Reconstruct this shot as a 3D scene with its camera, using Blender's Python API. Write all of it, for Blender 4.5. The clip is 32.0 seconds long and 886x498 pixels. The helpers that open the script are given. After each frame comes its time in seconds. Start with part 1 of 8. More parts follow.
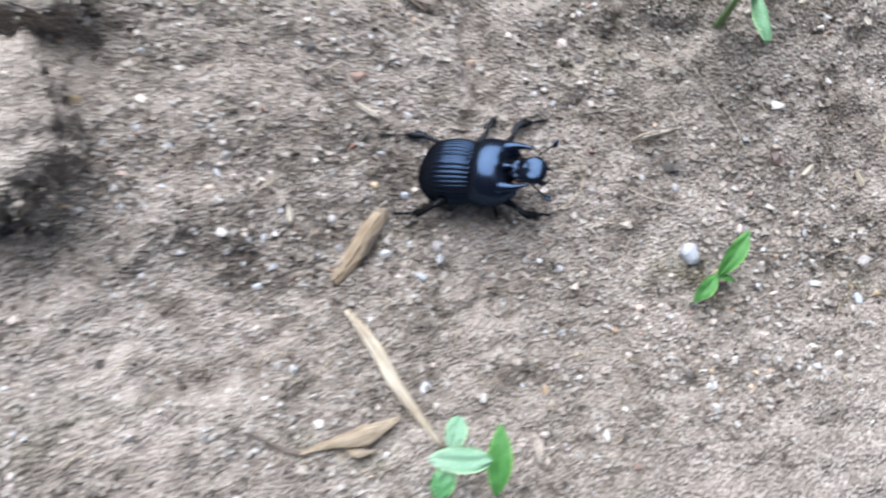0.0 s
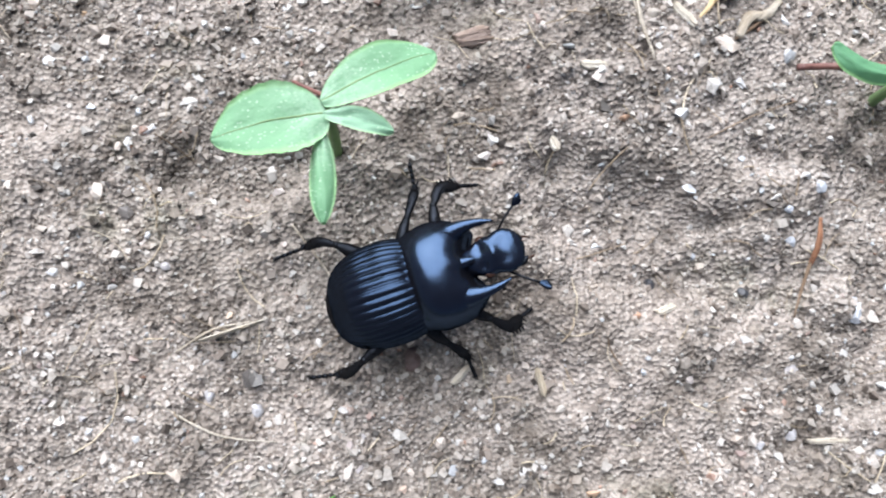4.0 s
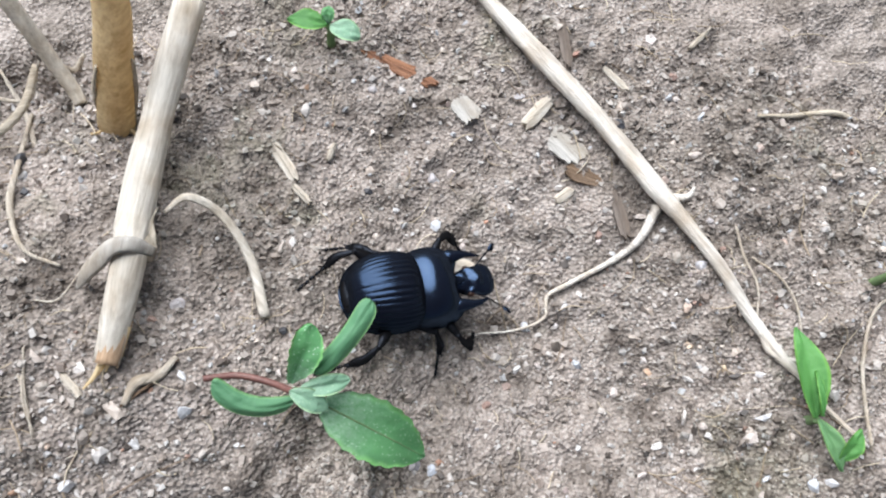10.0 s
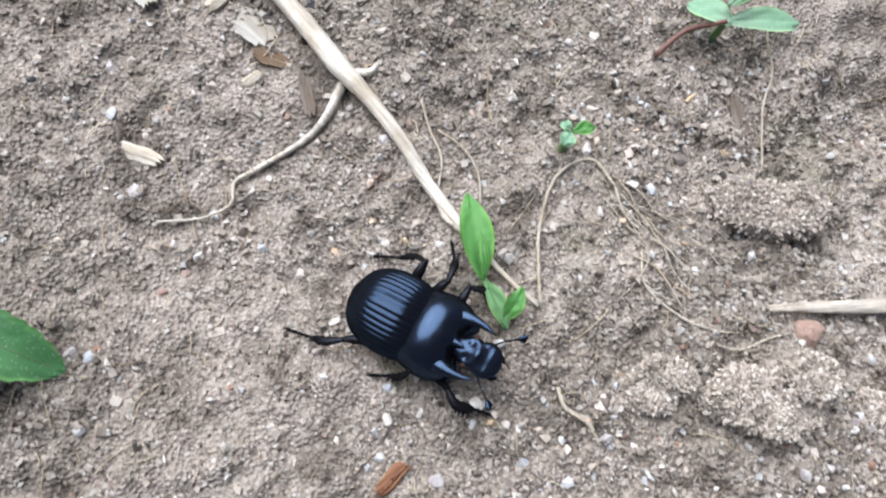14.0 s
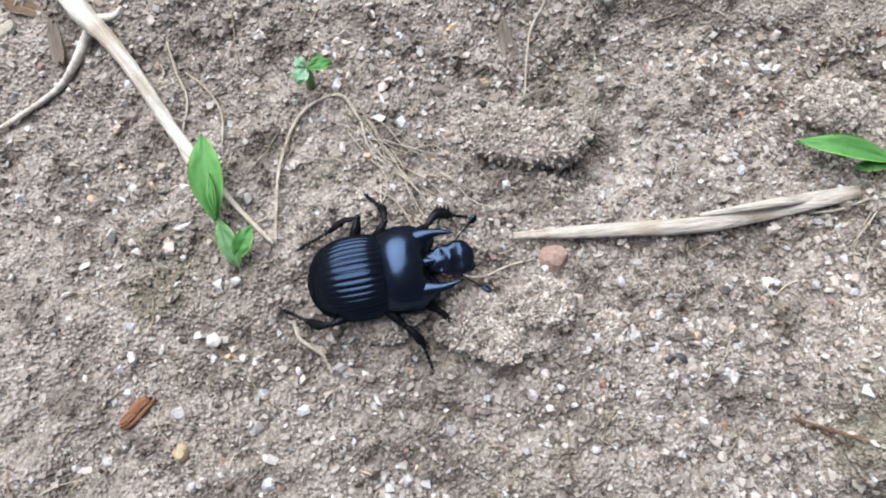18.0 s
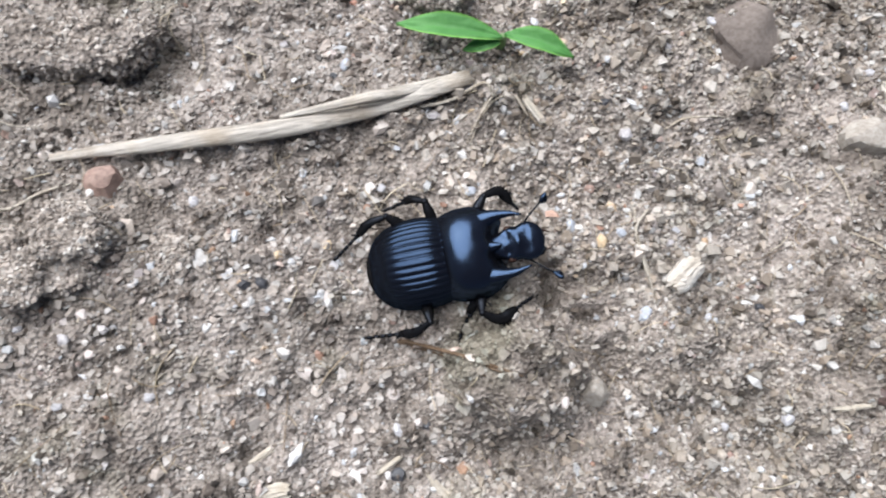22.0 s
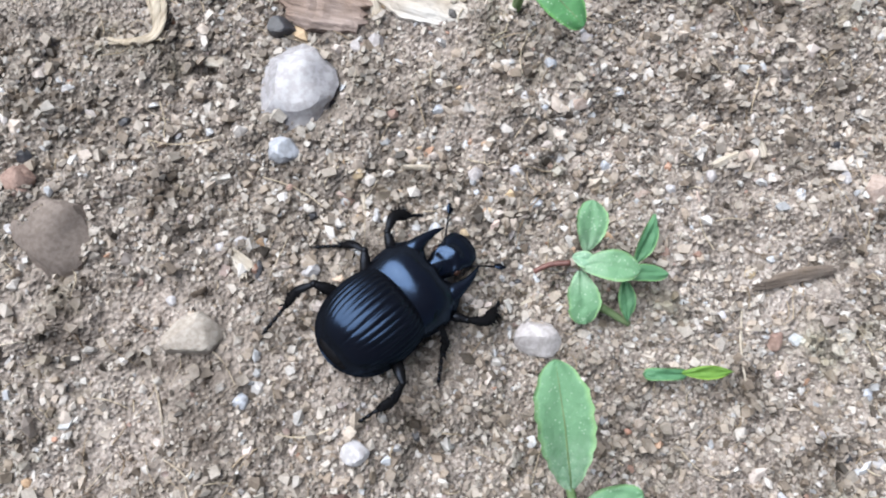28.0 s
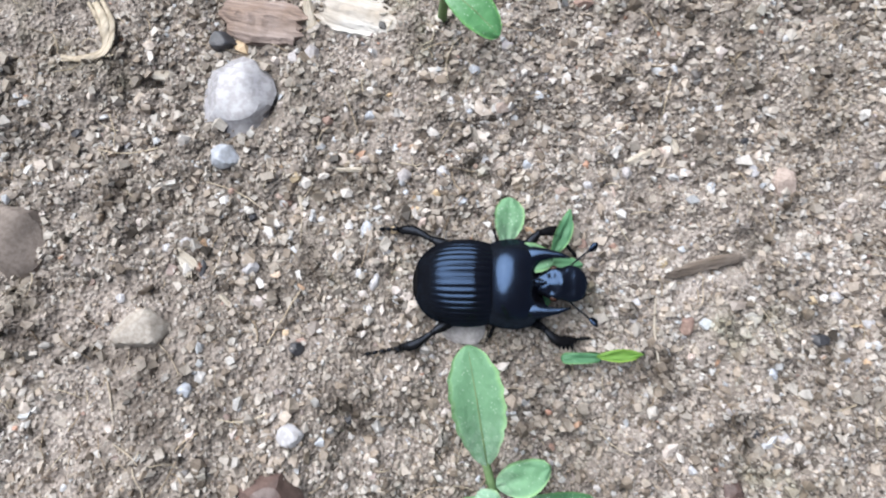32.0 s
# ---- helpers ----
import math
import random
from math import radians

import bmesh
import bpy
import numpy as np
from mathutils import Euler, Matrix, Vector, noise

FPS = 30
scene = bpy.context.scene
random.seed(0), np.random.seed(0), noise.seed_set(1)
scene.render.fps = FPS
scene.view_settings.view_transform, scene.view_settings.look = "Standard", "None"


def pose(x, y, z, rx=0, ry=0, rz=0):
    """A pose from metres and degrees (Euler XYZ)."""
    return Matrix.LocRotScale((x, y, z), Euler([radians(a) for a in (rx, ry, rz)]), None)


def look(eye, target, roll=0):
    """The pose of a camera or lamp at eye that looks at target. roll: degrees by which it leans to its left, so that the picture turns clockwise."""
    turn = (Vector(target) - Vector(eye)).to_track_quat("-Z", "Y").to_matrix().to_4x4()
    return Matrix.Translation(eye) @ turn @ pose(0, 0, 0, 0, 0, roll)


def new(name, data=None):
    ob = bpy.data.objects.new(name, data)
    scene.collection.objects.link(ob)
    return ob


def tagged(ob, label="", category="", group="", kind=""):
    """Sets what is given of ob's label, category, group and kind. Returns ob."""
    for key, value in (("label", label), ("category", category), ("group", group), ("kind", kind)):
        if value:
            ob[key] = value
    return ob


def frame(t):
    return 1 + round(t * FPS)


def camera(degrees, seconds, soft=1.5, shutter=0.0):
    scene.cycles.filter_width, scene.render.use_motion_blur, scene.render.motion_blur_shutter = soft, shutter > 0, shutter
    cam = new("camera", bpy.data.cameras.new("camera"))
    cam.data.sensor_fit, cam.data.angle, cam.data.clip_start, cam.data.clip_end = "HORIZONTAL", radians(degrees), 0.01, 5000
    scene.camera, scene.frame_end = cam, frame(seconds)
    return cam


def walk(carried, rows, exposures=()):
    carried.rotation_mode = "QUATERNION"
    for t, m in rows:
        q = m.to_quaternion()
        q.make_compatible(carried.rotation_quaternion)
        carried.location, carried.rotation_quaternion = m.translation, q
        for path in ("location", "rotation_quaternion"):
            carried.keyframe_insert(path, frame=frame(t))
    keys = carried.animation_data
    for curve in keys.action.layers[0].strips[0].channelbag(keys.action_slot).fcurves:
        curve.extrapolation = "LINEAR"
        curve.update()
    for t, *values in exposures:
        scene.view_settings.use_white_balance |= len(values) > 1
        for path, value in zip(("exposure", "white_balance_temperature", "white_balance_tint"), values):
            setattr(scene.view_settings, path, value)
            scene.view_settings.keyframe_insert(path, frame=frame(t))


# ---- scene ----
cam = camera(64.6, 32.0, soft=2.0, shutter=0.3)
WAY = [  # seconds, the eye in metres, the turn in degrees
    (0, 0.00000, 0.00000, 0.07843, 17.87, -3.75, 0.02),
    (0.5, 0.02107, 0.01835, 0.06617, 12.96, -2.23, -0.38),
    (1, 0.02161, 0.02496, 0.05873, 13.97, -2.55, 0.25),
    (1.5, 0.02780, 0.02578, 0.05742, 14.42, -2.93, -0.18),
    (2, 0.02898, 0.03043, 0.06026, 15.44, -2.85, -0.20),
    (2.5, 0.03303, 0.03117, 0.06119, 15.59, -3.09, -0.55),
    (4.5, 0.05453, 0.03422, 0.05998, 14.00, -2.72, -1.68),
    (5, 0.06213, 0.03527, 0.06056, 14.46, -2.94, -2.16),
    (5.5, 0.06639, 0.03679, 0.06138, 14.69, -3.06, -2.56),
    (6, 0.06835, 0.03941, 0.06208, 15.03, -3.26, -2.73),
    (6.5, 0.07552, 0.04373, 0.06401, 15.51, -3.21, -3.29),
    (7, 0.08329, 0.04737, 0.06659, 15.66, -2.48, -3.45),
    (7.5, 0.08333, 0.05080, 0.06972, 16.34, -2.40, -3.70),
    (8, 0.08705, 0.05692, 0.06966, 16.46, -2.44, -3.85),
    (8.5, 0.09147, 0.05808, 0.06802, 16.40, -2.90, -4.47),
    (9, 0.09817, 0.05877, 0.06875, 16.42, -2.84, -5.09),
    (9.5, 0.10089, 0.05752, 0.07176, 16.81, -2.82, -5.53),
    (10, 0.10221, 0.05797, 0.07383, 16.85, -3.08, -5.83),
    (10.5, 0.10694, 0.05691, 0.07248, 17.10, -3.15, -6.33),
    (11, 0.10826, 0.05442, 0.07084, 16.60, -3.08, -6.52),
    (11.5, 0.11164, 0.05284, 0.07028, 16.17, -3.20, -6.92),
    (12, 0.11622, 0.05127, 0.07044, 16.10, -3.49, -7.47),
    (12.5, 0.12196, 0.04998, 0.07178, 16.25, -4.11, -8.22),
    (13, 0.12601, 0.04867, 0.07225, 16.20, -5.08, -9.04),
    (13.5, 0.12984, 0.04754, 0.07254, 16.14, -5.40, -9.46),
    (14, 0.13103, 0.04386, 0.07100, 15.67, -5.43, -9.82),
    (14.5, 0.13161, 0.03710, 0.06954, 15.14, -5.96, -10.48),
    (16.5, 0.15099, 0.03764, 0.07743, 11.16, -3.32, -11.07),
    (17, 0.15612, 0.03861, 0.07812, 11.32, -3.46, -11.44),
    (17.5, 0.15736, 0.03863, 0.07648, 10.98, -3.50, -11.72),
    (18, 0.15942, 0.03809, 0.07467, 10.61, -3.50, -11.88),
    (18.5, 0.15943, 0.03726, 0.07313, 10.59, -3.47, -12.00),
    (19, 0.16383, 0.03658, 0.07127, 10.39, -3.49, -12.25),
    (19.5, 0.16537, 0.03481, 0.06929, 10.07, -3.59, -12.68),
    (20, 0.16775, 0.03075, 0.06692, 9.55, -3.86, -13.57),
    (20.5, 0.17463, 0.02508, 0.06593, 8.95, -4.46, -14.98),
    (21, 0.18100, 0.02356, 0.06607, 9.12, -4.43, -15.77),
    (21.5, 0.18933, 0.02368, 0.06576, 9.23, -4.76, -16.55),
    (22, 0.19778, 0.02391, 0.06605, 9.20, -5.33, -17.46),
    (22.5, 0.20381, 0.02398, 0.06609, 9.24, -5.45, -18.48),
    (23, 0.21237, 0.02234, 0.06542, 8.72, -5.50, -19.83),
    (23.5, 0.22147, 0.01867, 0.06358, 8.05, -5.66, -21.07),
    (24, 0.22419, 0.01697, 0.06221, 7.53, -6.04, -21.96),
    (24.5, 0.23008, 0.01525, 0.06222, 7.57, -5.98, -22.56),
    (25, 0.23539, 0.01427, 0.06199, 7.78, -6.60, -23.28),
    (25.5, 0.23969, 0.01621, 0.06285, 7.52, -7.08, -23.92),
    (26, 0.24685, 0.01862, 0.06358, 7.28, -6.59, -24.45),
    (26.5, 0.25085, 0.02131, 0.06556, 6.98, -6.47, -25.04),
    (28.5, 0.27142, 0.02149, 0.06557, 7.50, -1.31, -26.36),
    (29, 0.27132, 0.02137, 0.06606, 7.37, -1.36, -26.31),
    (29.5, 0.27005, 0.02236, 0.06599, 7.21, -1.44, -26.19),
    (30, 0.26909, 0.02260, 0.06625, 7.11, -1.54, -26.08),
    (30.5, 0.26892, 0.02263, 0.06569, 7.11, -1.75, -26.14),
    (31, 0.27142, 0.02151, 0.06508, 7.30, -1.79, -26.35),
    (31.5, 0.27389, 0.02108, 0.06631, 7.23, -1.45, -26.66),
    (32, 0.27508, 0.01740, 0.07055, 7.33, -1.47, -27.32),
]
walk(cam, [(t, pose(*at)) for t, *at in WAY], exposures=[(0, 1.0, 6280, 10), (0.7, 1.3, 6280, 10), (2.5, 1.25, 6300, 10), (4.5, 1.18, 6420, 10), (6, 1.1, 6450, 10), (7, 0.96, 6500, 10), (8, 0.88, 6500, 10), (14, 0.84, 6500, 10), (20, 0.8, 6500, 10), (32, 0.76, 6500, 10)])
SKY_STRENGTH, SUN_STRENGTH = 0.035, 3.95
FINE_GRAINS, COARSE_GRAINS = 120000, 140000
MM = 0.001


# ---- world and light ----
world = bpy.data.worlds.new("sky")
scene.world = world
world.use_nodes = True
wt = world.node_tree
sky = wt.nodes.new("ShaderNodeTexSky")
sky.sky_type, sky.sun_disc = "NISHITA", False
SUN_EL, SUN_AZ = 53.0, 20.0          # degrees above the ground, degrees from +y towards -x
sky.sun_elevation, sky.sun_rotation = radians(SUN_EL), radians(-SUN_AZ)
sky.dust_density, sky.ozone_density, sky.air_density = 4.0, 0.6, 1.0
wt.nodes["Background"].inputs["Strength"].default_value = SKY_STRENGTH
wt.links.new(sky.outputs[0], wt.nodes["Background"].inputs["Color"])
sun = new("sun", bpy.data.lights.new("sun", "SUN"))
sun.data.energy, sun.data.angle, sun.data.color = SUN_STRENGTH, radians(72), (0.925, 0.968, 1.035)
sun.matrix_world = look((-math.sin(radians(SUN_AZ)) * math.cos(radians(SUN_EL)), math.cos(radians(SUN_AZ)) * math.cos(radians(SUN_EL)), math.sin(radians(SUN_EL))), (0, 0, 0))


# ---- materials ----
def material(name):
    m = bpy.data.materials.new(name)
    m.use_nodes = True
    return m, m.node_tree, m.node_tree.nodes["Principled BSDF"]


def node(nt, kind, **inputs):
    n = nt.nodes.new(kind)
    for key, value in inputs.items():
        n.inputs[key.replace("_", " ")].default_value = value
    return n


def ramp(nt, source, stops, smooth=True):
    n = nt.nodes.new("ShaderNodeValToRGB")
    n.color_ramp.interpolation = "LINEAR" if smooth else "CONSTANT"
    el = n.color_ramp.elements
    while len(el) < len(stops):
        el.new(0.5)
    for e, (at, colour) in zip(el, stops):
        e.position, e.color = at, (*colour, 1)
    nt.links.new(source, n.inputs[0])
    return n.outputs[0]


def mix(nt, factor, a, b, kind="MIX"):
    n = nt.nodes.new("ShaderNodeMix")
    n.data_type, n.blend_type = "RGBA", kind
    for value, socket in ((factor, n.inputs[0]), (a, n.inputs[6]), (b, n.inputs[7])):
        if isinstance(value, (int, float)):
            socket.default_value = value
        elif isinstance(value, tuple):
            socket.default_value = (*value, 1)
        else:
            nt.links.new(value, socket)
    return n.outputs[2]


def noise_of(nt, scale, detail=4.0, rough=0.6, where="Object"):
    co = nt.nodes.new("ShaderNodeTexCoord")
    n = node(nt, "ShaderNodeTexNoise", Scale=scale, Detail=detail, Roughness=rough)
    nt.links.new(co.outputs[where], n.inputs["Vector"])
    return n.outputs["Fac"]


def bump(nt, bsdf, height, strength, distance):
    n = node(nt, "ShaderNodeBump", Strength=strength, Distance=distance)
    nt.links.new(height, n.inputs["Height"])
    nt.links.new(n.outputs[0], bsdf.inputs["Normal"])
    return n


def let_through(nt, bsdf, colour, share):
    """Make a surface pass on a share of the light that falls on its far side."""
    tr = node(nt, "ShaderNodeBsdfTranslucent")
    nt.links.new(colour, tr.inputs["Color"])
    both = node(nt, "ShaderNodeMixShader", Fac=share)
    nt.links.new(bsdf.outputs[0], both.inputs[1])
    nt.links.new(tr.outputs[0], both.inputs[2])
    nt.links.new(both.outputs[0], nt.nodes["Material Output"].inputs["Surface"])


def voronoi_of(nt, scale, out="Color"):
    co = nt.nodes.new("ShaderNodeTexCoord")
    n = node(nt, "ShaderNodeTexVoronoi", Scale=scale)
    nt.links.new(co.outputs["Object"], n.inputs["Vector"])
    return n.outputs[out]


def soil_tone(nt):
    """Damp brown hollows, pale dry dust and a little moss, in patches from a few to forty millimetres."""
    wide = ramp(nt, noise_of(nt, 28, 3, 0.55), [(0.34, (0.88, 0.87, 0.855)), (0.5, (0.97, 0.955, 0.95)), (0.64, (1.07, 1.07, 1.08))])
    small = ramp(nt, noise_of(nt, 150, 5, 0.65), [(0.33, (0.46, 0.44, 0.42)), (0.41, (0.73, 0.72, 0.7)), (0.495, (0.97, 0.97, 0.965)), (0.66, (1.16, 1.16, 1.17))])
    moss = ramp(nt, noise_of(nt, 61, 4, 0.7), [(0.58, (1.0, 1.0, 1.0)), (0.7, (0.76, 0.785, 0.7))])
    return mix(nt, 1.0, mix(nt, 1.0, wide, small, "MULTIPLY"), moss, "MULTIPLY")


def soil_material():
    m, nt, b = material("damp_sandy_soil")
    silt = ramp(nt, voronoi_of(nt, 2600), [(0.0, (0.2, 0.168, 0.145)), (0.5, (0.32, 0.277, 0.242)), (1.0, (0.45, 0.402, 0.36))])
    humus = ramp(nt, voronoi_of(nt, 2600), [(0.0, (0.14, 0.118, 0.1)), (0.5, (0.265, 0.23, 0.2)), (1.0, (0.42, 0.375, 0.335))])
    washed = nt.nodes.new("ShaderNodeAttribute")
    washed.attribute_name = "washed"
    fine = mix(nt, washed.outputs["Fac"], silt, humus)
    patch = soil_tone(nt)
    nt.links.new(mix(nt, 1.0, fine, patch, "MULTIPLY"), b.inputs["Base Color"])
    b.inputs["Roughness"].default_value = 0.75
    b.inputs["Specular IOR Level"].default_value = 0.35
    bump(nt, b, voronoi_of(nt, 2200, "Distance"), 1.0, 0.0004)
    return m


def grain_material(name, stops, rough=0.5, toned=True, clear=0.0):
    """Sand: one colour a grain, darker where the soil below is damp."""
    m, nt, b = material(name)
    geo = nt.nodes.new("ShaderNodeNewGeometry")
    colour = ramp(nt, geo.outputs["Random Per Island"], stops)
    patch = soil_tone(nt) if toned else ramp(nt, noise_of(nt, 300, 4), [(0.35, (0.8, 0.79, 0.78)), (0.6, (1.05, 1.05, 1.05))])
    speck = ramp(nt, noise_of(nt, 3500, 3), [(0.35, (0.8, 0.79, 0.77)), (0.65, (1.0, 1.0, 1.0))])
    whole = mix(nt, 1.0, mix(nt, 1.0, colour, patch, "MULTIPLY"), speck, "MULTIPLY")
    nt.links.new(whole, b.inputs["Base Color"])
    b.inputs["Roughness"].default_value = rough
    b.inputs["Specular IOR Level"].default_value = 0.55
    if clear:
        # quartz lets light through
        let_through(nt, b, whole, clear)
    return m


SAND_STOPS = [(0.0, (0.07, 0.06, 0.052)), (0.1, (0.24, 0.2, 0.172)), (0.26, (0.42, 0.355, 0.305)), (0.4, (0.47, 0.425, 0.385)), (0.56, (0.55, 0.475, 0.415)),
              (0.7, (0.57, 0.525, 0.48)), (0.86, (0.64, 0.595, 0.55)), (0.965, (0.7, 0.69, 0.675)), (0.985, (0.58, 0.61, 0.645)), (1.0, (0.45, 0.26, 0.18))]
MIXED_STOPS = [(0.0, (0.08, 0.068, 0.056)), (0.09, (0.26, 0.215, 0.172)), (0.25, (0.5, 0.415, 0.335)), (0.42, (0.54, 0.495, 0.44)), (0.58, (0.63, 0.545, 0.46)),
               (0.74, (0.64, 0.59, 0.53)), (0.9, (0.71, 0.665, 0.61)), (0.97, (0.76, 0.75, 0.73)), (0.988, (0.58, 0.61, 0.65)), (1.0, (0.48, 0.28, 0.2))]


def grit_material():
    """Coarse grit: milky and bluish quartz, tan, pinkish and rusty stone, a few dark chips."""
    m, nt, b = material("mixed_grit")
    geo = nt.nodes.new("ShaderNodeNewGeometry")
    stops = [(0.0, (0.05, 0.047, 0.045)), (0.05, (0.19, 0.165, 0.15)), (0.12, (0.45, 0.38, 0.32)), (0.3, (0.56, 0.49, 0.43)), (0.46, (0.5, 0.44, 0.41)), (0.52, (0.62, 0.575, 0.53)),
             (0.7, (0.57, 0.55, 0.53)), (0.8, (0.5, 0.52, 0.55)), (0.88, (0.6, 0.59, 0.585)), (0.92, (0.56, 0.43, 0.37)), (0.96, (0.6, 0.46, 0.29)), (1.0, (0.36, 0.19, 0.14))]
    colour = ramp(nt, geo.outputs["Random Per Island"], stops)
    veins = ramp(nt, noise_of(nt, 1300, 6, 0.7), [(0.32, (0.68, 0.66, 0.64)), (0.5, (0.97, 0.97, 0.97)), (0.66, (1.1, 1.1, 1.1))])
    nt.links.new(mix(nt, 1.0, colour, veins, "MULTIPLY"), b.inputs["Base Color"])
    b.inputs["Roughness"].default_value = 0.42
    b.inputs["Specular IOR Level"].default_value = 0.5
    b.inputs["Subsurface Weight"].default_value = 0.12
    b.inputs["Subsurface Radius"].default_value = (0.0006, 0.0006, 0.0006)
    b.inputs["Subsurface Scale"].default_value = 1.0
    bump(nt, b, noise_of(nt, 2400, 4), 0.3, 0.0002)
    return m


def stone_material(name, dark, light, rough=0.6, scale=400, clear=0.0):
    m, nt, b = material(name)
    base = ramp(nt, noise_of(nt, scale, 7, 0.65), [(0.3, dark), (0.7, light)])
    spots = ramp(nt, noise_of(nt, scale * 6, 2), [(0.42, (0.72, 0.7, 0.68)), (0.55, (1, 1, 1))])
    nt.links.new(mix(nt, 0.7, base, spots, "MULTIPLY"), b.inputs["Base Color"])
    b.inputs["Roughness"].default_value = rough
    if clear:
        b.inputs["Subsurface Weight"].default_value = clear
        b.inputs["Subsurface Radius"].default_value = (0.001, 0.001, 0.001)
        b.inputs["Subsurface Scale"].default_value = 1.0
    bump(nt, b, noise_of(nt, scale * 4, 5), 0.35, 0.0003)
    return m


def straw_material(name, dark, light, scale=90, rough=0.65, clear=0.0):
    """Dry stalk: fibres run along the object's x axis."""
    m, nt, b = material(name)
    co = nt.nodes.new("ShaderNodeTexCoord")
    mp = node(nt, "ShaderNodeMapping")
    mp.inputs["Scale"].default_value = (1.0, 14.0, 14.0)
    nt.links.new(co.outputs["Object"], mp.inputs["Vector"])
    n = node(nt, "ShaderNodeTexNoise", Scale=scale, Detail=6.0, Roughness=0.7)
    nt.links.new(mp.outputs[0], n.inputs["Vector"])
    fibre = ramp(nt, n.outputs["Fac"], [(0.3, dark), (0.62, light)])
    blotch = ramp(nt, noise_of(nt, 160, 4), [(0.36, (0.72, 0.63, 0.53)), (0.55, (1, 1, 1))])
    whole = mix(nt, 0.75, fibre, blotch, "MULTIPLY")
    nt.links.new(whole, b.inputs["Base Color"])
    b.inputs["Roughness"].default_value = rough
    b.inputs["Specular IOR Level"].default_value = 0.3
    bump(nt, b, n.outputs["Fac"], 0.85, 0.0005)
    if clear:
        # light passes through the thin wall of a hollow stalk
        let_through(nt, b, whole, clear)
    return m


def leaf_material(name, deep, fresh, mealy=0.0):
    """Young leaf; mealy: how thick the white bladder hairs lie on it."""
    m, nt, b = material(name)
    base = ramp(nt, noise_of(nt, 220, 5), [(0.3, deep), (0.7, fresh)])
    # the margin of the blade is thinner and a fresher green
    rim = nt.nodes.new("ShaderNodeAttribute")
    rim.attribute_name = "rim"
    base = mix(nt, ramp(nt, rim.outputs["Fac"], [(0.78, (0, 0, 0)), (0.97, (0.85, 0.85, 0.85))]), base, (min(0.9, 1.75 * fresh[0]), min(0.9, 1.42 * fresh[1]), 1.1 * fresh[2]))
    if mealy:
        # single white hairs all over, and a denser white meal towards the base of the blade
        dots = ramp(nt, voronoi_of(nt, 3000, "Distance"), [(0.15, (0.85, 0.85, 0.85)), (0.27, (0, 0, 0))])
        bloom = ramp(nt, noise_of(nt, 900, 3), [(0.4, (0.15, 0.15, 0.15)), (0.58, (1.0, 1.0, 1.0))])
        base = mix(nt, mix(nt, 1.0, dots, bloom, "MULTIPLY"), base, (0.66, 0.82, 0.64))
        along = nt.nodes.new("ShaderNodeAttribute")
        along.attribute_name = "along"
        young = ramp(nt, along.outputs["Fac"], [(0.0, (0.75, 0.75, 0.75)), (0.5, (0.06, 0.06, 0.06)), (1.0, (0.0, 0.0, 0.0))])
        meal = ramp(nt, noise_of(nt, 1900, 4, 0.7), [(0.36, (0.3, 0.3, 0.3)), (0.6, (1.0, 1.0, 1.0))])
        base = mix(nt, mix(nt, 1.0, young, meal, "MULTIPLY"), base, (0.52, 0.7, 0.54))
        base = mix(nt, 0.1 * mealy, base, (0.45, 0.63, 0.47))
    nt.links.new(base, b.inputs["Base Color"])
    b.inputs["Roughness"].default_value = 0.5
    b.inputs["Specular IOR Level"].default_value = 0.35
    bump(nt, b, noise_of(nt, 1100, 5), 0.55, 0.0003)
    let_through(nt, b, base, 0.38)
    return m


def chitin_material(name, rough, tint=(0.004, 0.004, 0.005), scale=900, depth=0.25, gloss=(0.026, 0.042, 0.072)):
    """Black beetle armour: a dark body under a polished skin; the sky's blue reflection is put into gloss."""
    m, nt, b = material(name)
    nt.nodes.remove(b)
    body = nt.nodes.new("ShaderNodeBsdfDiffuse")
    body.inputs["Color"].default_value = (*tint, 1)
    skin = nt.nodes.new("ShaderNodeBsdfGlossy")
    # tinted blue in place of a bluer sky mirrored in the armour
    skin.inputs["Color"].default_value = (*gloss, 1)
    worn = nt.nodes.new("ShaderNodeMapRange")
    worn.inputs["From Min"].default_value, worn.inputs["From Max"].default_value = 0.3, 0.7
    worn.inputs["To Min"].default_value, worn.inputs["To Max"].default_value = rough * 0.8, rough * 1.35
    nt.links.new(noise_of(nt, scale, 4), worn.inputs[0])
    nt.links.new(worn.outputs[0], skin.inputs["Roughness"])
    bump(nt, skin, noise_of(nt, scale * 4, 3), depth, 0.00004)
    both = nt.nodes.new("ShaderNodeAddShader")
    nt.links.new(body.outputs[0], both.inputs[0])
    nt.links.new(skin.outputs[0], both.inputs[1])
    nt.links.new(both.outputs[0], nt.nodes["Material Output"].inputs["Surface"])
    return m


SOIL = soil_material()
SAND = grain_material("sand_grains", SAND_STOPS, clear=0.28)
SAND_MIXED = grain_material("mixed_sand_grains", MIXED_STOPS, clear=0.28)
HAIRS = grain_material("pale_fibres", [(0.0, (0.2, 0.14, 0.09)), (0.4, (0.45, 0.36, 0.25)), (1.0, (0.72, 0.63, 0.48))])
CRUMB = grain_material("soil_crumbs", [(0.0, (0.26, 0.22, 0.19)), (0.12, (0.45, 0.385, 0.33)), (0.5, (0.66, 0.575, 0.505)), (0.85, (0.74, 0.675, 0.61)), (1.0, (0.8, 0.77, 0.73))], toned=False, clear=0.2)
GRIT = grit_material()
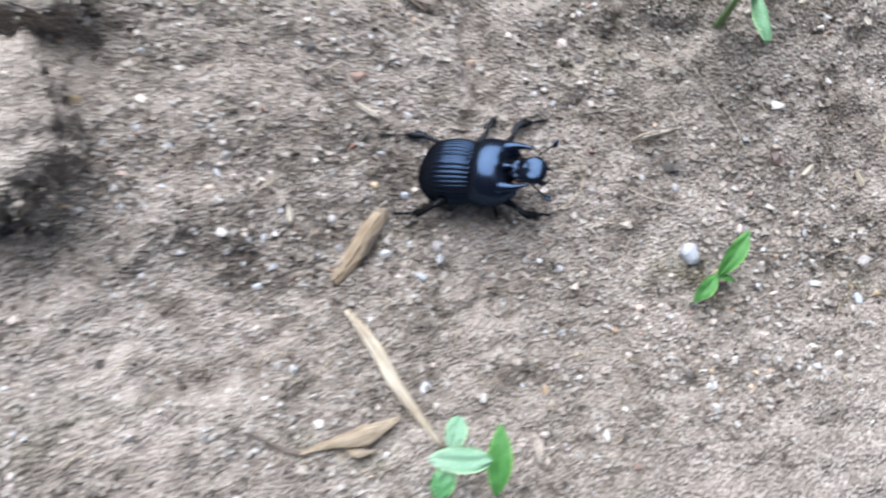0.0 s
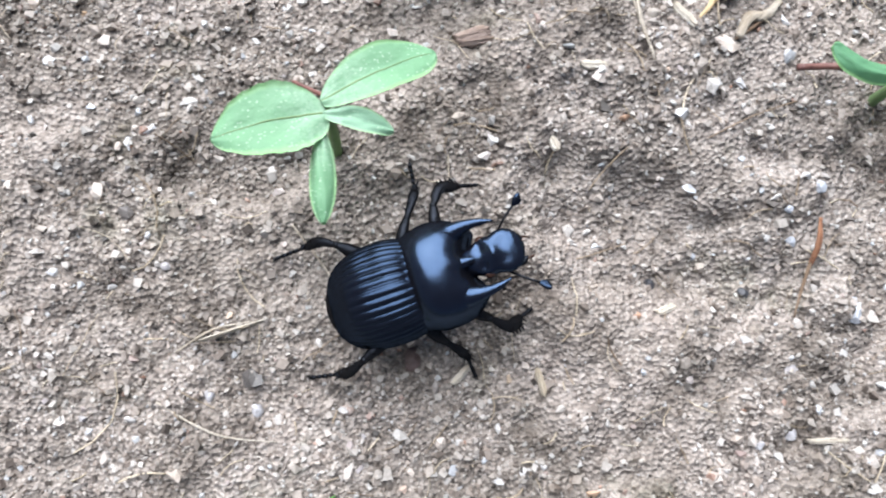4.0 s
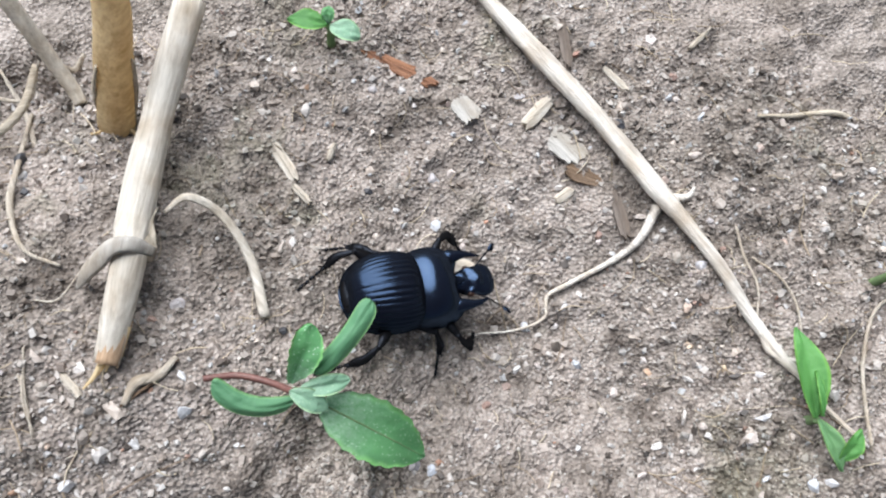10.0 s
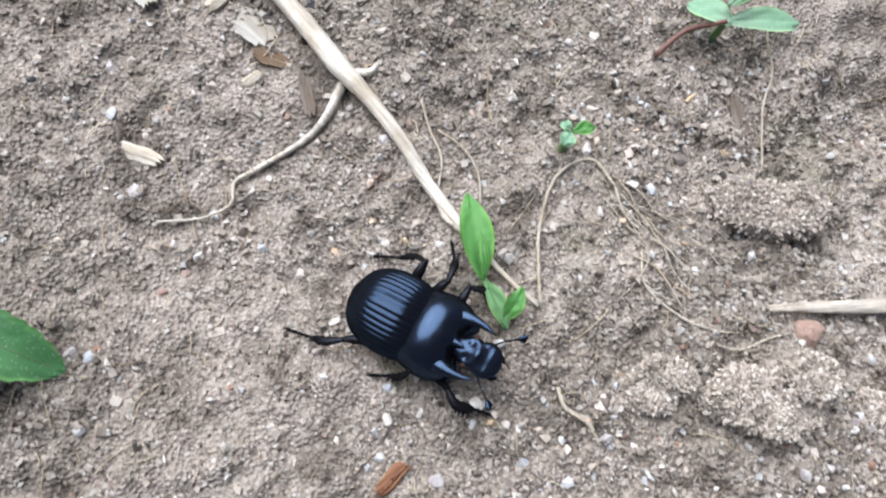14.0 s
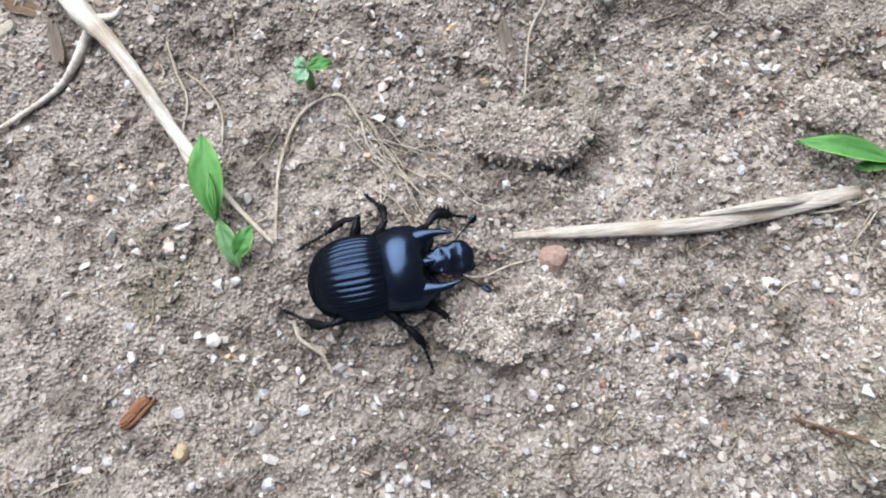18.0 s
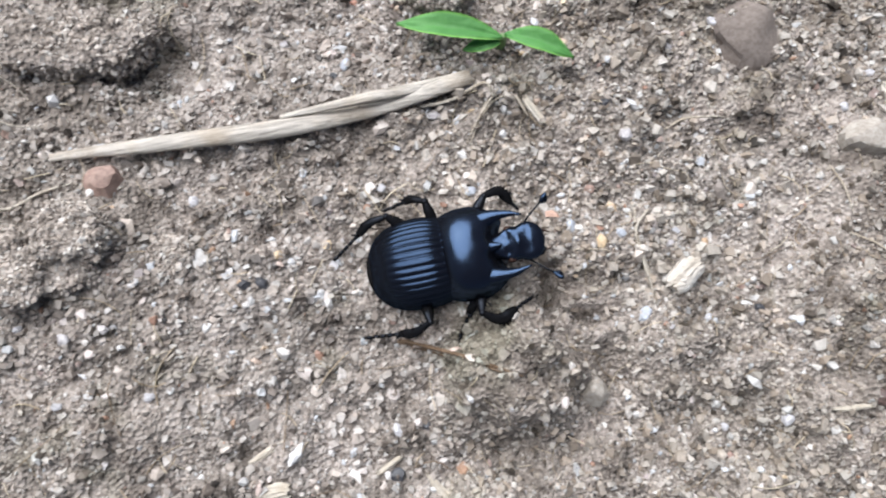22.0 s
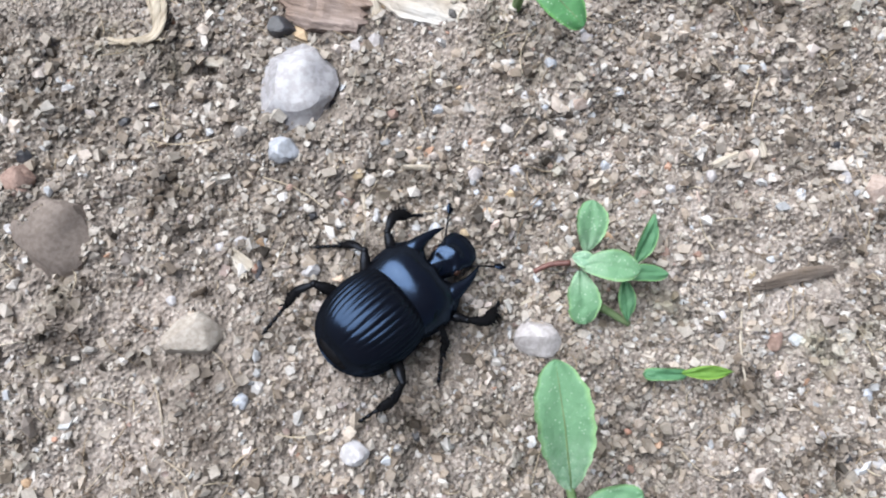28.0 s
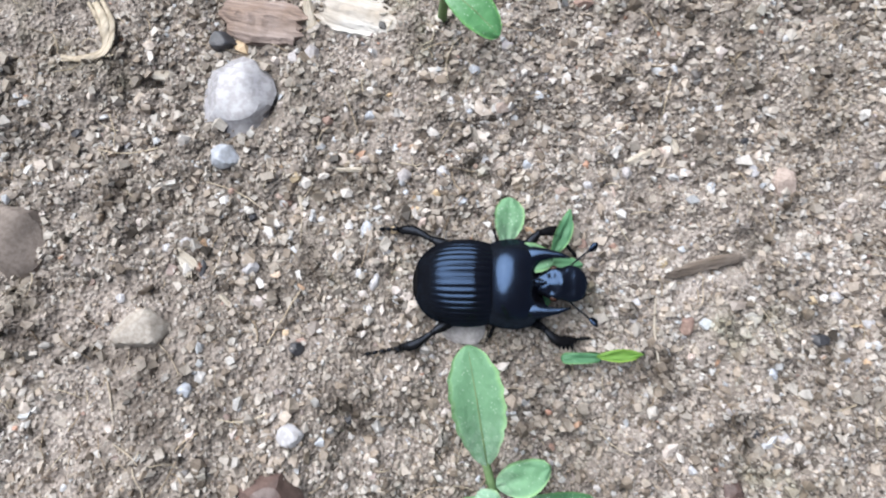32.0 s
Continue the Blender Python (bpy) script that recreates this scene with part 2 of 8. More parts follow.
CHITIN = chitin_material("glossy_black_chitin", 0.2, depth=0.1)
CHITIN_SATIN = chitin_material("satin_black_chitin", 0.2, depth=0.15, gloss=(0.015, 0.025, 0.044))
CHITIN_LEG = chitin_material("rough_black_chitin", 0.3, (0.006, 0.0055, 0.0055), 1500, 0.6, (0.012, 0.014, 0.018))
CHITIN_BROWN = chitin_material("brown_chitin", 0.4, (0.04, 0.018, 0.012), gloss=(0.03, 0.03, 0.03))
LEAF = leaf_material("mealy_green_leaf", (0.082, 0.325, 0.1), (0.138, 0.44, 0.15), 1.1)
LEAF_MEALY = leaf_material("mealy_grey_green_leaf", (0.125, 0.34, 0.155), (0.2, 0.45, 0.225), 2.0)
LEAF_SEED = leaf_material("smooth_seed_leaf", (0.115, 0.3, 0.155), (0.17, 0.39, 0.205))
LEAF_PALE = leaf_material("pale_mealy_leaf", (0.22, 0.45, 0.28), (0.31, 0.55, 0.37), 2.0)
LEAF_DARK = leaf_material("deep_green_leaf", (0.05, 0.195, 0.075), (0.1, 0.295, 0.11), 0.7)
LEAF_BROAD = leaf_material("broad_smooth_leaf", (0.14, 0.33, 0.14), (0.21, 0.43, 0.205))
STEM_GREEN_LEAF = leaf_material("pale_grass_leaf", (0.12, 0.27, 0.11), (0.2, 0.4, 0.18))
GRASS = leaf_material("fresh_grass_leaf", (0.085, 0.275, 0.07), (0.16, 0.42, 0.12))
GRASS_YELLOW = leaf_material("yellow_green_grass_leaf", (0.15, 0.33, 0.06), (0.25, 0.46, 0.1))
STEM_GREEN = leaf_material("pale_green_stem", (0.18, 0.3, 0.13), (0.32, 0.42, 0.22))
STEM_RED = stone_material("reddish_stem", (0.1, 0.04, 0.035), (0.22, 0.1, 0.08), 0.5)
STRAW = straw_material("dry_straw", (0.28, 0.235, 0.175), (0.62, 0.55, 0.44))
STRAW_PALE = straw_material("bleached_straw", (0.46, 0.41, 0.33), (0.86, 0.81, 0.72), clear=0.2)
STRAW_GOLD = straw_material("golden_stubble", (0.68, 0.5, 0.26), (0.98, 0.82, 0.52), 130, clear=0.4)
STRAW_STAINED = straw_material("brown_stained_straw", (0.3, 0.18, 0.1), (0.66, 0.47, 0.31), 120)
DEAD_LEAF = straw_material("withered_leaf", (0.2, 0.15, 0.105), (0.46, 0.38, 0.28), 110, 0.75)
STICK = straw_material("weathered_grey_stick", (0.27, 0.24, 0.205), (0.68, 0.62, 0.545), 190)
BARK = straw_material("brown_bark", (0.1, 0.084, 0.072), (0.25, 0.21, 0.18), 140, 0.85)
WOOD = straw_material("pinkish_rotten_wood", (0.2, 0.15, 0.13), (0.48, 0.385, 0.34), 150, 0.85)
ROOT = straw_material("dry_root", (0.4, 0.36, 0.31), (0.82, 0.77, 0.69))
FIBRE = straw_material("dry_root_fibre", (0.36, 0.31, 0.25), (0.62, 0.56, 0.47), 200)
FIBRE_DARK = straw_material("brown_fibre", (0.1, 0.065, 0.04), (0.26, 0.18, 0.12), 200)
CHIP_RED = straw_material("red_brown_bark_chip", (0.14, 0.06, 0.035), (0.36, 0.18, 0.1), 160)
BARK_WHITE = straw_material("white_birch_bark", (0.5, 0.46, 0.41), (0.73, 0.7, 0.65), 120, 0.8)
FLAKE = straw_material("grey_papery_flake", (0.3, 0.28, 0.25), (0.52, 0.5, 0.46), 60, 0.7)
QUARTZ = stone_material("milky_quartz", (0.39, 0.38, 0.395), (0.58, 0.57, 0.58), 0.35, 250, 0.15)
QUARTZ_GREY = stone_material("translucent_grey_quartz", (0.32, 0.315, 0.335), (0.48, 0.47, 0.485), 0.25, 250, 0.3)
QUARTZ_BLUE = stone_material("bluish_quartz", (0.34, 0.36, 0.4), (0.56, 0.59, 0.64), 0.3, 350, 0.15)
STONE_BROWN = stone_material("brown_grey_stone", (0.15, 0.122, 0.105), (0.24, 0.2, 0.174), 0.85)
STONE_RED = stone_material("red_sandstone", (0.24, 0.15, 0.12), (0.43, 0.31, 0.26), 0.8)
STONE_MAROON = stone_material("maroon_stone", (0.07, 0.045, 0.04), (0.17, 0.115, 0.1), 0.4)
STONE_BEIGE = stone_material("beige_stone", (0.3, 0.26, 0.22), (0.46, 0.42, 0.37), 0.7)
STONE_OCHRE = stone_material("ochre_pebble", (0.36, 0.27, 0.16), (0.54, 0.44, 0.3), 0.5)
STONE_DARK = stone_material("dark_slate_chip", (0.025, 0.026, 0.03), (0.08, 0.08, 0.09), 0.45)
STONE_PINK = stone_material("pinkish_feldspar", (0.34, 0.26, 0.22), (0.52, 0.43, 0.38), 0.5)
STONE_GREY = stone_material("violet_grey_quartzite", (0.36, 0.335, 0.335), (0.56, 0.53, 0.53), 0.45)


# ---- mesh helpers: shapes are given in millimetres ----
def mesh_of(name, verts, faces, mat, smooth=True, sharp=0):
    me = bpy.data.meshes.new(name)
    me.from_pydata([(x * MM, y * MM, z * MM) for x, y, z in verts], [], faces)
    me.materials.append(mat)
    if smooth:
        me.polygons.foreach_set("use_smooth", [True] * len(me.polygons))
    me.update()
    if sharp:
        me.set_sharp_from_angle(angle=radians(sharp))
    return me


def part(name, shape, mat, parent, label="", at=(0, 0, 0), smooth=True):
    """One mesh object under a thing; shape: verts and faces in the thing's space."""
    ob = new(name, mesh_of(name, shape[0], shape[1], mat, smooth))
    ob.parent = parent
    ob.location = Vector(at) * MM
    if label:
        ob["label"] = label
    return ob


def thing(name, label, category, at, group="", rz=0.0):
    ob = new(name)
    ob.empty_display_size = 0.002
    ob.matrix_basis = pose(at[0] * MM, at[1] * MM, at[2] * MM, 0, 0, rz)
    return tagged(ob, label, category, group)


def solid(name, shape, mat, label, category, at, group="", rz=0.0, smooth=True, sharp=0):
    ob = new(name, mesh_of(name, shape[0], shape[1], mat, smooth, sharp))
    ob.matrix_basis = pose(at[0] * MM, at[1] * MM, at[2] * MM, 0, 0, rz)
    return tagged(ob, label, category, group)


def join(*shapes):
    verts, faces = [], []
    for v, f in shapes:
        n = len(verts)
        verts += v
        faces += [tuple(i + n for i in g) for g in f]
    return verts, faces


def spline(points, steps=6):
    """A smooth line through the points (Catmull-Rom)."""
    p = [Vector(q) for q in points]
    if len(p) < 3:
        return [p[0].lerp(p[-1], i / steps) for i in range(steps + 1)]
    p = [2 * p[0] - p[1], *p, 2 * p[-1] - p[-2]]
    out = []
    for a, b, c, d in zip(p, p[1:], p[2:], p[3:]):
        for i in range(steps):
            u = i / steps
            out.append(0.5 * (2 * b + (c - a) * u + (2 * a - 5 * b + 4 * c - d) * u * u + (3 * b - a - 3 * c + d) * u ** 3))
    return out + [p[-2]]


def tube(line, radii, sides=8, flat=1.0, rough=0.0, seed=0):
    """A tube along a line; radii: a few values spread along it; flat squeezes it upwards; rough: uneven bark."""
    rnd = random.Random(seed)
    line = [Vector(q) for q in line]
    verts, faces, n = [], [], len(line)
    ridge = [rnd.uniform(-1, 1) for _ in range(sides)]
    side = None
    for i, c in enumerate(line):
        ahead = (line[min(i + 1, n - 1)] - line[max(i - 1, 0)]).normalized()
        up = Vector((0, 0, 1)) if abs(ahead.z) < 0.95 else Vector((0, 1, 0))
        s = ahead.cross(up).normalized()
        if side is not None and s.dot(side) < 0:
            s = -s
        side = s
        u = s.cross(ahead)
        k = i / (n - 1) * (len(radii) - 1)
        a = min(int(k), len(radii) - 2) if len(radii) > 1 else 0
        r = radii[a] + (radii[min(a + 1, len(radii) - 1)] - radii[a]) * (k - a)
        for j in range(sides):
            w = 2 * math.pi * j / sides
            q = r * (1 + rough * (0.9 * ridge[j] + 0.45 * rnd.uniform(-1, 1)))
            verts.append(tuple(c + s * (q * math.cos(w)) + u * (q * flat * math.sin(w))))
    for i in range(n - 1):
        for j in range(sides):
            a, b = i * sides + j, i * sides + (j + 1) % sides
            faces.append((a, b, b + sides, a + sides))
    faces.append(tuple(range(sides))[::-1])
    faces.append(tuple(range((n - 1) * sides, n * sides)))
    return verts, faces


def ball(centre, size, rings=8, sides=12):
    verts, faces = [], []
    for i in range(1, rings):
        a = math.pi * i / rings
        for j in range(sides):
            b = 2 * math.pi * j / sides
            verts.append((centre[0] + size[0] * math.sin(a) * math.cos(b), centre[1] + size[1] * math.sin(a) * math.sin(b), centre[2] + size[2] * math.cos(a)))
    top = len(verts)
    verts += [(centre[0], centre[1], centre[2] + size[2]), (centre[0], centre[1], centre[2] - size[2])]
    for i in range(rings - 2):
        for j in range(sides):
            a, b = i * sides + j, i * sides + (j + 1) % sides
            faces.append((a, a + sides, b + sides, b))
    for j in range(sides):
        faces.append((top, j, (j + 1) % sides))
        e = (rings - 2) * sides
        faces.append((top + 1, e + (j + 1) % sides, e + j))
    return verts, faces


def pebble_shape(sx, sy, sz, seed, rough=0.16, facets=0, rings=12, sides=18):
    """A worn stone, sizes in half axes; facets: how many flat breaks cut it."""
    rnd = random.Random(seed)
    verts, faces = ball((0, 0, 0), (1, 1, 1), rings, sides)
    off = Vector((rnd.uniform(0, 50), rnd.uniform(0, 50), rnd.uniform(0, 50)))
    cuts = []
    for _ in range(facets):
        d = Vector((rnd.gauss(0, 1), rnd.gauss(0, 1), abs(rnd.gauss(0, 0.7)))).normalized()
        cuts.append((d, rnd.uniform(0.62, 0.85)))
    out = []
    for v in verts:
        v = Vector(v)
        v = v * (1 + rough * noise.noise(v * 1.3 + off) * 1.6 + rough * 0.4 * noise.noise(v * 4 + off))
        for d, k in cuts:
            over = v.dot(d) - k
            if over > 0:
                v = v - d * over * 0.92
        out.append((v.x * sx, v.y * sy, v.z * sz))
    return out, faces


# ---- the lie of the land, in millimetres ----
def mound(x, y, u, v, height, spread):
    return height * math.exp(-((x - u) ** 2 + (y - v) ** 2) / (2 * spread * spread))


def ground_height(x, y):
    """The soil's height: low swells and hollows, then crumbs."""
    z = -0.2
    z += mound(x, y, 70, 68, 5.0, 16)
    z += mound(x, y, 250, 14, 4.9, 11)
    z += mound(x, y, 10, 14, -5.0, 24)
    z += mound(x, y, 202, 68, -4.2, 16)
    z += mound(x, y, 64, 86, 4.0, 16)
    z += mound(x, y, 118, 68, -4.0, 11)
    z += mound(x, y, 238, 50, 2.6, 11)
    z += mound(x, y, 202, 14, -1.2, 11)
    z += mound(x, y, -2, 26, -2.6, 11)
    z += mound(x, y, 58, 26, -2.8, 11)
    z += mound(x, y, 16, 74, 2.5, 24)
    z += mound(x, y, 154, 56, 2.5, 11)
    z += mound(x, y, 130, 38, -1.3, 11)
    z += mound(x, y, 274, 62, -2.2, 11)
    z += mound(x, y, 172, 32, 1.5, 11)
    z += mound(x, y, 112, 86, -1.2, 11)
    z += mound(x, y, 94, 68, 1.3, 11)
    z += mound(x, y, 142, 86, 1.4, 11)
    return z


TRAIL_X, TRAIL_Y = [10, 21, 32, 43, 54, 65, 76, 87, 98, 109, 120, 131, 142, 153, 164, 175, 186, 196, 207, 218, 229, 240, 251, 262, 273, 284], [37, 40, 43, 44, 47, 52, 62, 69, 72, 69, 66, 60, 55, 50, 47, 39, 33, 31, 31, 26, 23, 21, 22, 25, 24, 21]


def clod(x, y, u, v, height, along, across, turn):
    """A lump or a hole with a steep rim and a crumbly outline."""
    c, s = math.cos(radians(turn)), math.sin(radians(turn))
    p, q = ((x - u) * c + (y - v) * s) / along, ((y - v) * c - (x - u) * s) / across
    r = math.hypot(p, q)
    if r > 2.2:
        return 0.0
    r += 0.3 * noise.noise(Vector((x * 0.35, y * 0.35, 3.0))) + 0.12 * noise.noise(Vector((x, y, 7.0)))
    return height / (1 + math.exp(9 * (r - 1)))


def ground_fine(x, y):
    z = ground_height(x, y)
    v = Vector((x, y, 0))
    bumps = 1.0 * noise.noise(v * 0.07) + 1.1 * noise.noise(v * 0.15) + 0.5 * noise.noise(v * 0.26) + 0.6 * max(0.0, noise.noise(v * 0.33 + Vector((9, 4, 2)))) + 0.5 * noise.noise(v * 0.5) + 0.45 * noise.noise(v * 0.95)
    # crumbs: rounded lumps with sharp creases between them
    bumps += 1.6 * abs(noise.noise(v * 0.2 + Vector((5, 1, 6)))) + 1.25 * abs(noise.noise(v * 0.42 + Vector((2, 7, 3)))) + 0.7 * abs(noise.noise(v * 0.8)) - 0.85
    # the beetle's feet have pressed its trail a little flatter
    near = math.exp(-((y - float(np.interp(x, TRAIL_X, TRAIL_Y))) / 8.0) ** 4)
    bumps *= float(np.interp(x, [30, 75, 130, 160, 230, 260], [0.55, 0.75, 0.75, 1.0, 1.0, 0.85]))      # smoother ground where the walk begins
    z += bumps - 0.6 * near * max(0.0, bumps - 0.25)
    crust = max(0.0, 1 - abs(noise.noise(v * 0.16 + Vector((3, 8, 1)))) / 0.075) * max(0.0, noise.noise(v * 0.055) + 0.15)
    z -= 1.7 * crust
    z += clod(x, y, 175.3, 42.7, 1.8, 3.6, 2.8, 0)
    z += clod(x, y, 170.0, 40.1, 1.5, 2.6, 2.8, 0)
    z += clod(x, y, 209.9, 18.6, 3.6, 6.3, 4.1, -15)
    z += clod(x, y, -47.0, 36.5, 2.0, 9.0, 13.0, 8)
    z += clod(x, y, -46.0, 57.5, 2.0, 9.0, 4.5, -12)
    z += clod(x, y, -36.0, 27.0, -2.0, 4.0, 9.0, -35)
    z += clod(x, y, 197.7, 74.2, -3.0, 7.0, 5.0, 20)
    z += clod(x, y, 212.5, 58.7, 2.2, 4.0, 4.5, 0)
    z += clod(x, y, 210.4, 25.6, 1.8, 6.0, 8.0, -20)
    z += clod(x, y, 215.6, 24.7, -5.0, 1.0, 2.2, -15)
    z += clod(x, y, 216.2, 27.4, -3.0, 1.6, 0.8, 20)
    z += clod(x, y, 218.3, 22.2, -3.0, 1.9, 0.8, -30)
    z += clod(x, y, 218.7, 22.5, 1.5, 3.6, 2.6, -20)
    z += clod(x, y, 211.9, 22.9, 1.2, 3.0, 2.2, 0)
    z += clod(x, y, 207.0, 11.6, -1.5, 6.5, 2.4, -12)
    z += clod(x, y, 219.0, 14.5, -1.4, 2.0, 4.5, -10)
    z += clod(x, y, 218.2, 24.6, -1.6, 4.0, 1.6, 0)
    z += clod(x, y, 219.6, 21.7, -1.5, 3.5, 1.4, 0)
    z += clod(x, y, 67.8, 48.9, -2.2, 10.0, 5.0, -30)
    z += clod(x, y, 33.7, 55.6, -2.0, 7.0, 3.0, 0)
    z += clod(x, y, 184.5, 58.5, -1.5, 4.0, 3.0, 0)
    z += clod(x, y, -24.2, 17.3, -2.5, 12.0, 9.0, 0)
    z += clod(x, y, 9.3, 54.5, -3.4, 2.2, 9.0, 12)
    z += clod(x, y, -1.2, 63.5, -2.0, 4.0, 8.0, 10)
    z += clod(x, y, 237.7, 22.7, -1.0, 8.0, 6.0, 0)
    z += clod(x, y, 261.9, 54.5, -2.2, 1.1, 0.9, 0)
    z += clod(x, y, 51.6, 91.8, -4.0, 5.0, 3.5, 0)
    z += clod(x, y, 61.5, 98.5, -3.5, 7.0, 6.0, -15)
    return z


# ---- ground ----
CELL = 0.6
NX, NY = np.arange(-62.0, 348.0, CELL), np.arange(-34.0, 130.0, CELL)
GRID = np.array([[ground_fine(x, y) for x in NX] for y in NY])


def soil_at(x, y):
    """Heights of the soil sheet at arrays of places."""
    u, v = np.clip((np.asarray(x, float) - NX[0]) / CELL, 0, len(NX) - 1.001), np.clip((np.asarray(y, float) - NY[0]) / CELL, 0, len(NY) - 1.001)
    i, j = u.astype(int), v.astype(int)
    a, b = u - i, v - j
    return GRID[j, i] * (1 - a) * (1 - b) + GRID[j, i + 1] * a * (1 - b) + GRID[j + 1, i] * (1 - a) * b + GRID[j + 1, i + 1] * a * b


def soil(x, y):
    return float(soil_at(x, y))


SILT_X, SILT_Y = np.arange(-62.0, 348.0, 2.0), np.arange(-50.0, 140.0, 2.0)
SILT = np.array([[0.42 + 0.75 * noise.noise(Vector((x * 0.055, y * 0.055, 8.0))) + 0.7 * noise.noise(Vector((x * 0.14, y * 0.14, 5.0))) for x in SILT_X] for y in SILT_Y])
for cx, cy, wide in ((241, 27, 9), (212, 22, 6), (252, 30, 5), (16, 60, 7), (-30, 14, 10)):      # smooth muddy places
    SILT -= 0.8 * np.exp(-((SILT_X[None] - cx) ** 2 + (SILT_Y[:, None] - cy) ** 2) / (wide * wide))


def bare(x, y):
    """How bare of silt the soil is, 0 to 1: the grains lie thick where it is 1; there is little silt at both ends of the way."""
    i, j = np.rint((np.asarray(x) - SILT_X[0]) / 2).astype(int).clip(0, len(SILT_X) - 1), np.rint((np.asarray(y) - SILT_Y[0]) / 2).astype(int).clip(0, len(SILT_Y) - 1)
    return (SILT[j, i] + np.interp(x, [45, 80, 120, 150, 205, 240], [0.35, 0.0, 0.0, 0.15, 0.3, 0.5])).clip(0.34, 1.0)


def build_ground():
    grow = np.cumsum(1.35 ** np.arange(1, 38))
    xs, ys = (np.concatenate([(c[0] - grow)[::-1], c, c[-1] + grow]) for c in (NX, NY))
    k = len(grow)
    z = np.pad(GRID, k, mode="edge")
    gx, gy = np.meshgrid(xs, ys)
    out = np.maximum(np.maximum(NX[0] - gx, gx - NX[-1]), np.maximum(NY[0] - gy, gy - NY[-1])).clip(0)
    z = z / (1 + (out / 60.0) ** 2)
    co = np.stack([gx, gy, z], -1).reshape(-1, 3) * MM
    w, h = len(xs), len(ys)
    a = (np.arange(h - 1)[:, None] * w + np.arange(w - 1)).ravel()
    quads = np.stack([a, a + 1, a + w + 1, a + w], 1)
    me = bpy.data.meshes.new("ground")
    me.vertices.add(len(co)), me.loops.add(quads.size), me.polygons.add(len(quads))
    me.vertices.foreach_set("co", co.ravel())
    me.loops.foreach_set("vertex_index", quads.ravel())
    me.polygons.foreach_set("loop_start", np.arange(0, quads.size, 4))
    me.polygons.foreach_set("use_smooth", np.ones(len(quads), bool))
    me.update(calc_edges=True)
    me.attributes.new("washed", "FLOAT", "POINT").data.foreach_set("value", ((bare(gx, gy) - 0.2) / 0.6).clip(0, 1).ravel())
    me.materials.append(SOIL)
    tagged(new("ground", me), "damp brown sandy soil with low swells and hollows", "soil", "", "structure")


def band(x):
    """The middle of the strip of ground along which the beetle walks."""
    return np.interp(x, [-60, 0, 60, 105, 140, 170, 230, 285, 345], [34, 36, 56, 70, 66, 52, 30, 24, 12])


OCTA = np.array([(1, 0, 0), (0, 1, 0), (-1, 0, 0), (0, -1, 0), (0, 0, 1), (0, 0, -1)], float)
OCTA_FACES = np.array([(0, 1, 4), (1, 2, 4), (2, 3, 4), (3, 0, 4), (1, 0, 5), (2, 1, 5), (3, 2, 5), (0, 3, 5)])


# a twisted block: two squares, one turned by an eighth, whose faces split into irregular breaks
CHIP = np.array([(0.92 * math.cos(math.pi * (k / 2 + 0.25 * (z > 0))), 0.92 * math.sin(math.pi * (k / 2 + 0.25 * (z > 0))), z) for z in (-0.6, 0.6) for k in range(4)])
CHIP_FACES = np.array([(0, 2, 1), (0, 3, 2), (4, 5, 6), (4, 6, 7)] + [f for k in range(4) for f in ((k, (k + 1) % 4, 4 + k), ((k + 1) % 4, 4 + (k + 1) % 4, 4 + k))])


def gem():
    """Corners and faces of a twenty-sided lump."""
    bm = bmesh.new()
    bmesh.ops.create_icosphere(bm, subdivisions=1, radius=1.0)
    bm.verts.ensure_lookup_table()
    shape = np.array([v.co for v in bm.verts]), np.array([[v.index for v in f.verts] for f in bm.faces])
    bm.free()
    return shape


GEM, GEM_FACES = gem()


def grain_mesh(name, x, y, z, size, shape, tris, mat, seed, squash=0.75, jitter=0.28):
    """One mesh of many small angular grains."""
    rng = np.random.default_rng(seed)
    n = len(x)
    v = shape[None] * (1 + rng.uniform(-jitter, jitter, (n, len(shape), 1))) + rng.uniform(-jitter, jitter, (n, len(shape), 3)) * 0.6
    v *= rng.uniform(0.55, 1.4, (n, 1, 3)) * np.array([1, 1, squash])
    a, b = rng.uniform(0, 2 * np.pi, n), rng.normal(0, 0.85, n)
    ca, sa, cb, sb = np.cos(a)[:, None], np.sin(a)[:, None], np.cos(b)[:, None], np.sin(b)[:, None]
    vx, vz = v[..., 0] * cb - v[..., 2] * sb, v[..., 0] * sb + v[..., 2] * cb
    co = np.stack([vx * ca - v[..., 1] * sa, vx * sa + v[..., 1] * ca, vz], -1) * size[:, None, None] + np.stack([x, y, z], -1)[:, None]
    faces = (tris[None] + (np.arange(n) * len(shape))[:, None, None]).reshape(-1, 3)
    me = bpy.data.meshes.new(name)
    co = co.reshape(-1, 3) * MM
    me.vertices.add(len(co)), me.loops.add(faces.size), me.polygons.add(len(faces))
    me.vertices.foreach_set("co", co.ravel())
    me.loops.foreach_set("vertex_index", faces.ravel())
    me.polygons.foreach_set("loop_start", np.arange(0, faces.size, 3))
    me.polygons.foreach_set("use_smooth", np.zeros(len(faces), bool))
    me.update(calc_edges=True)
    me.materials.append(mat)
    return me


def scatter(name, label, *grains):
    return tagged(new(name, grain_mesh(name, *grains)), label, "sand", "", "stuff")


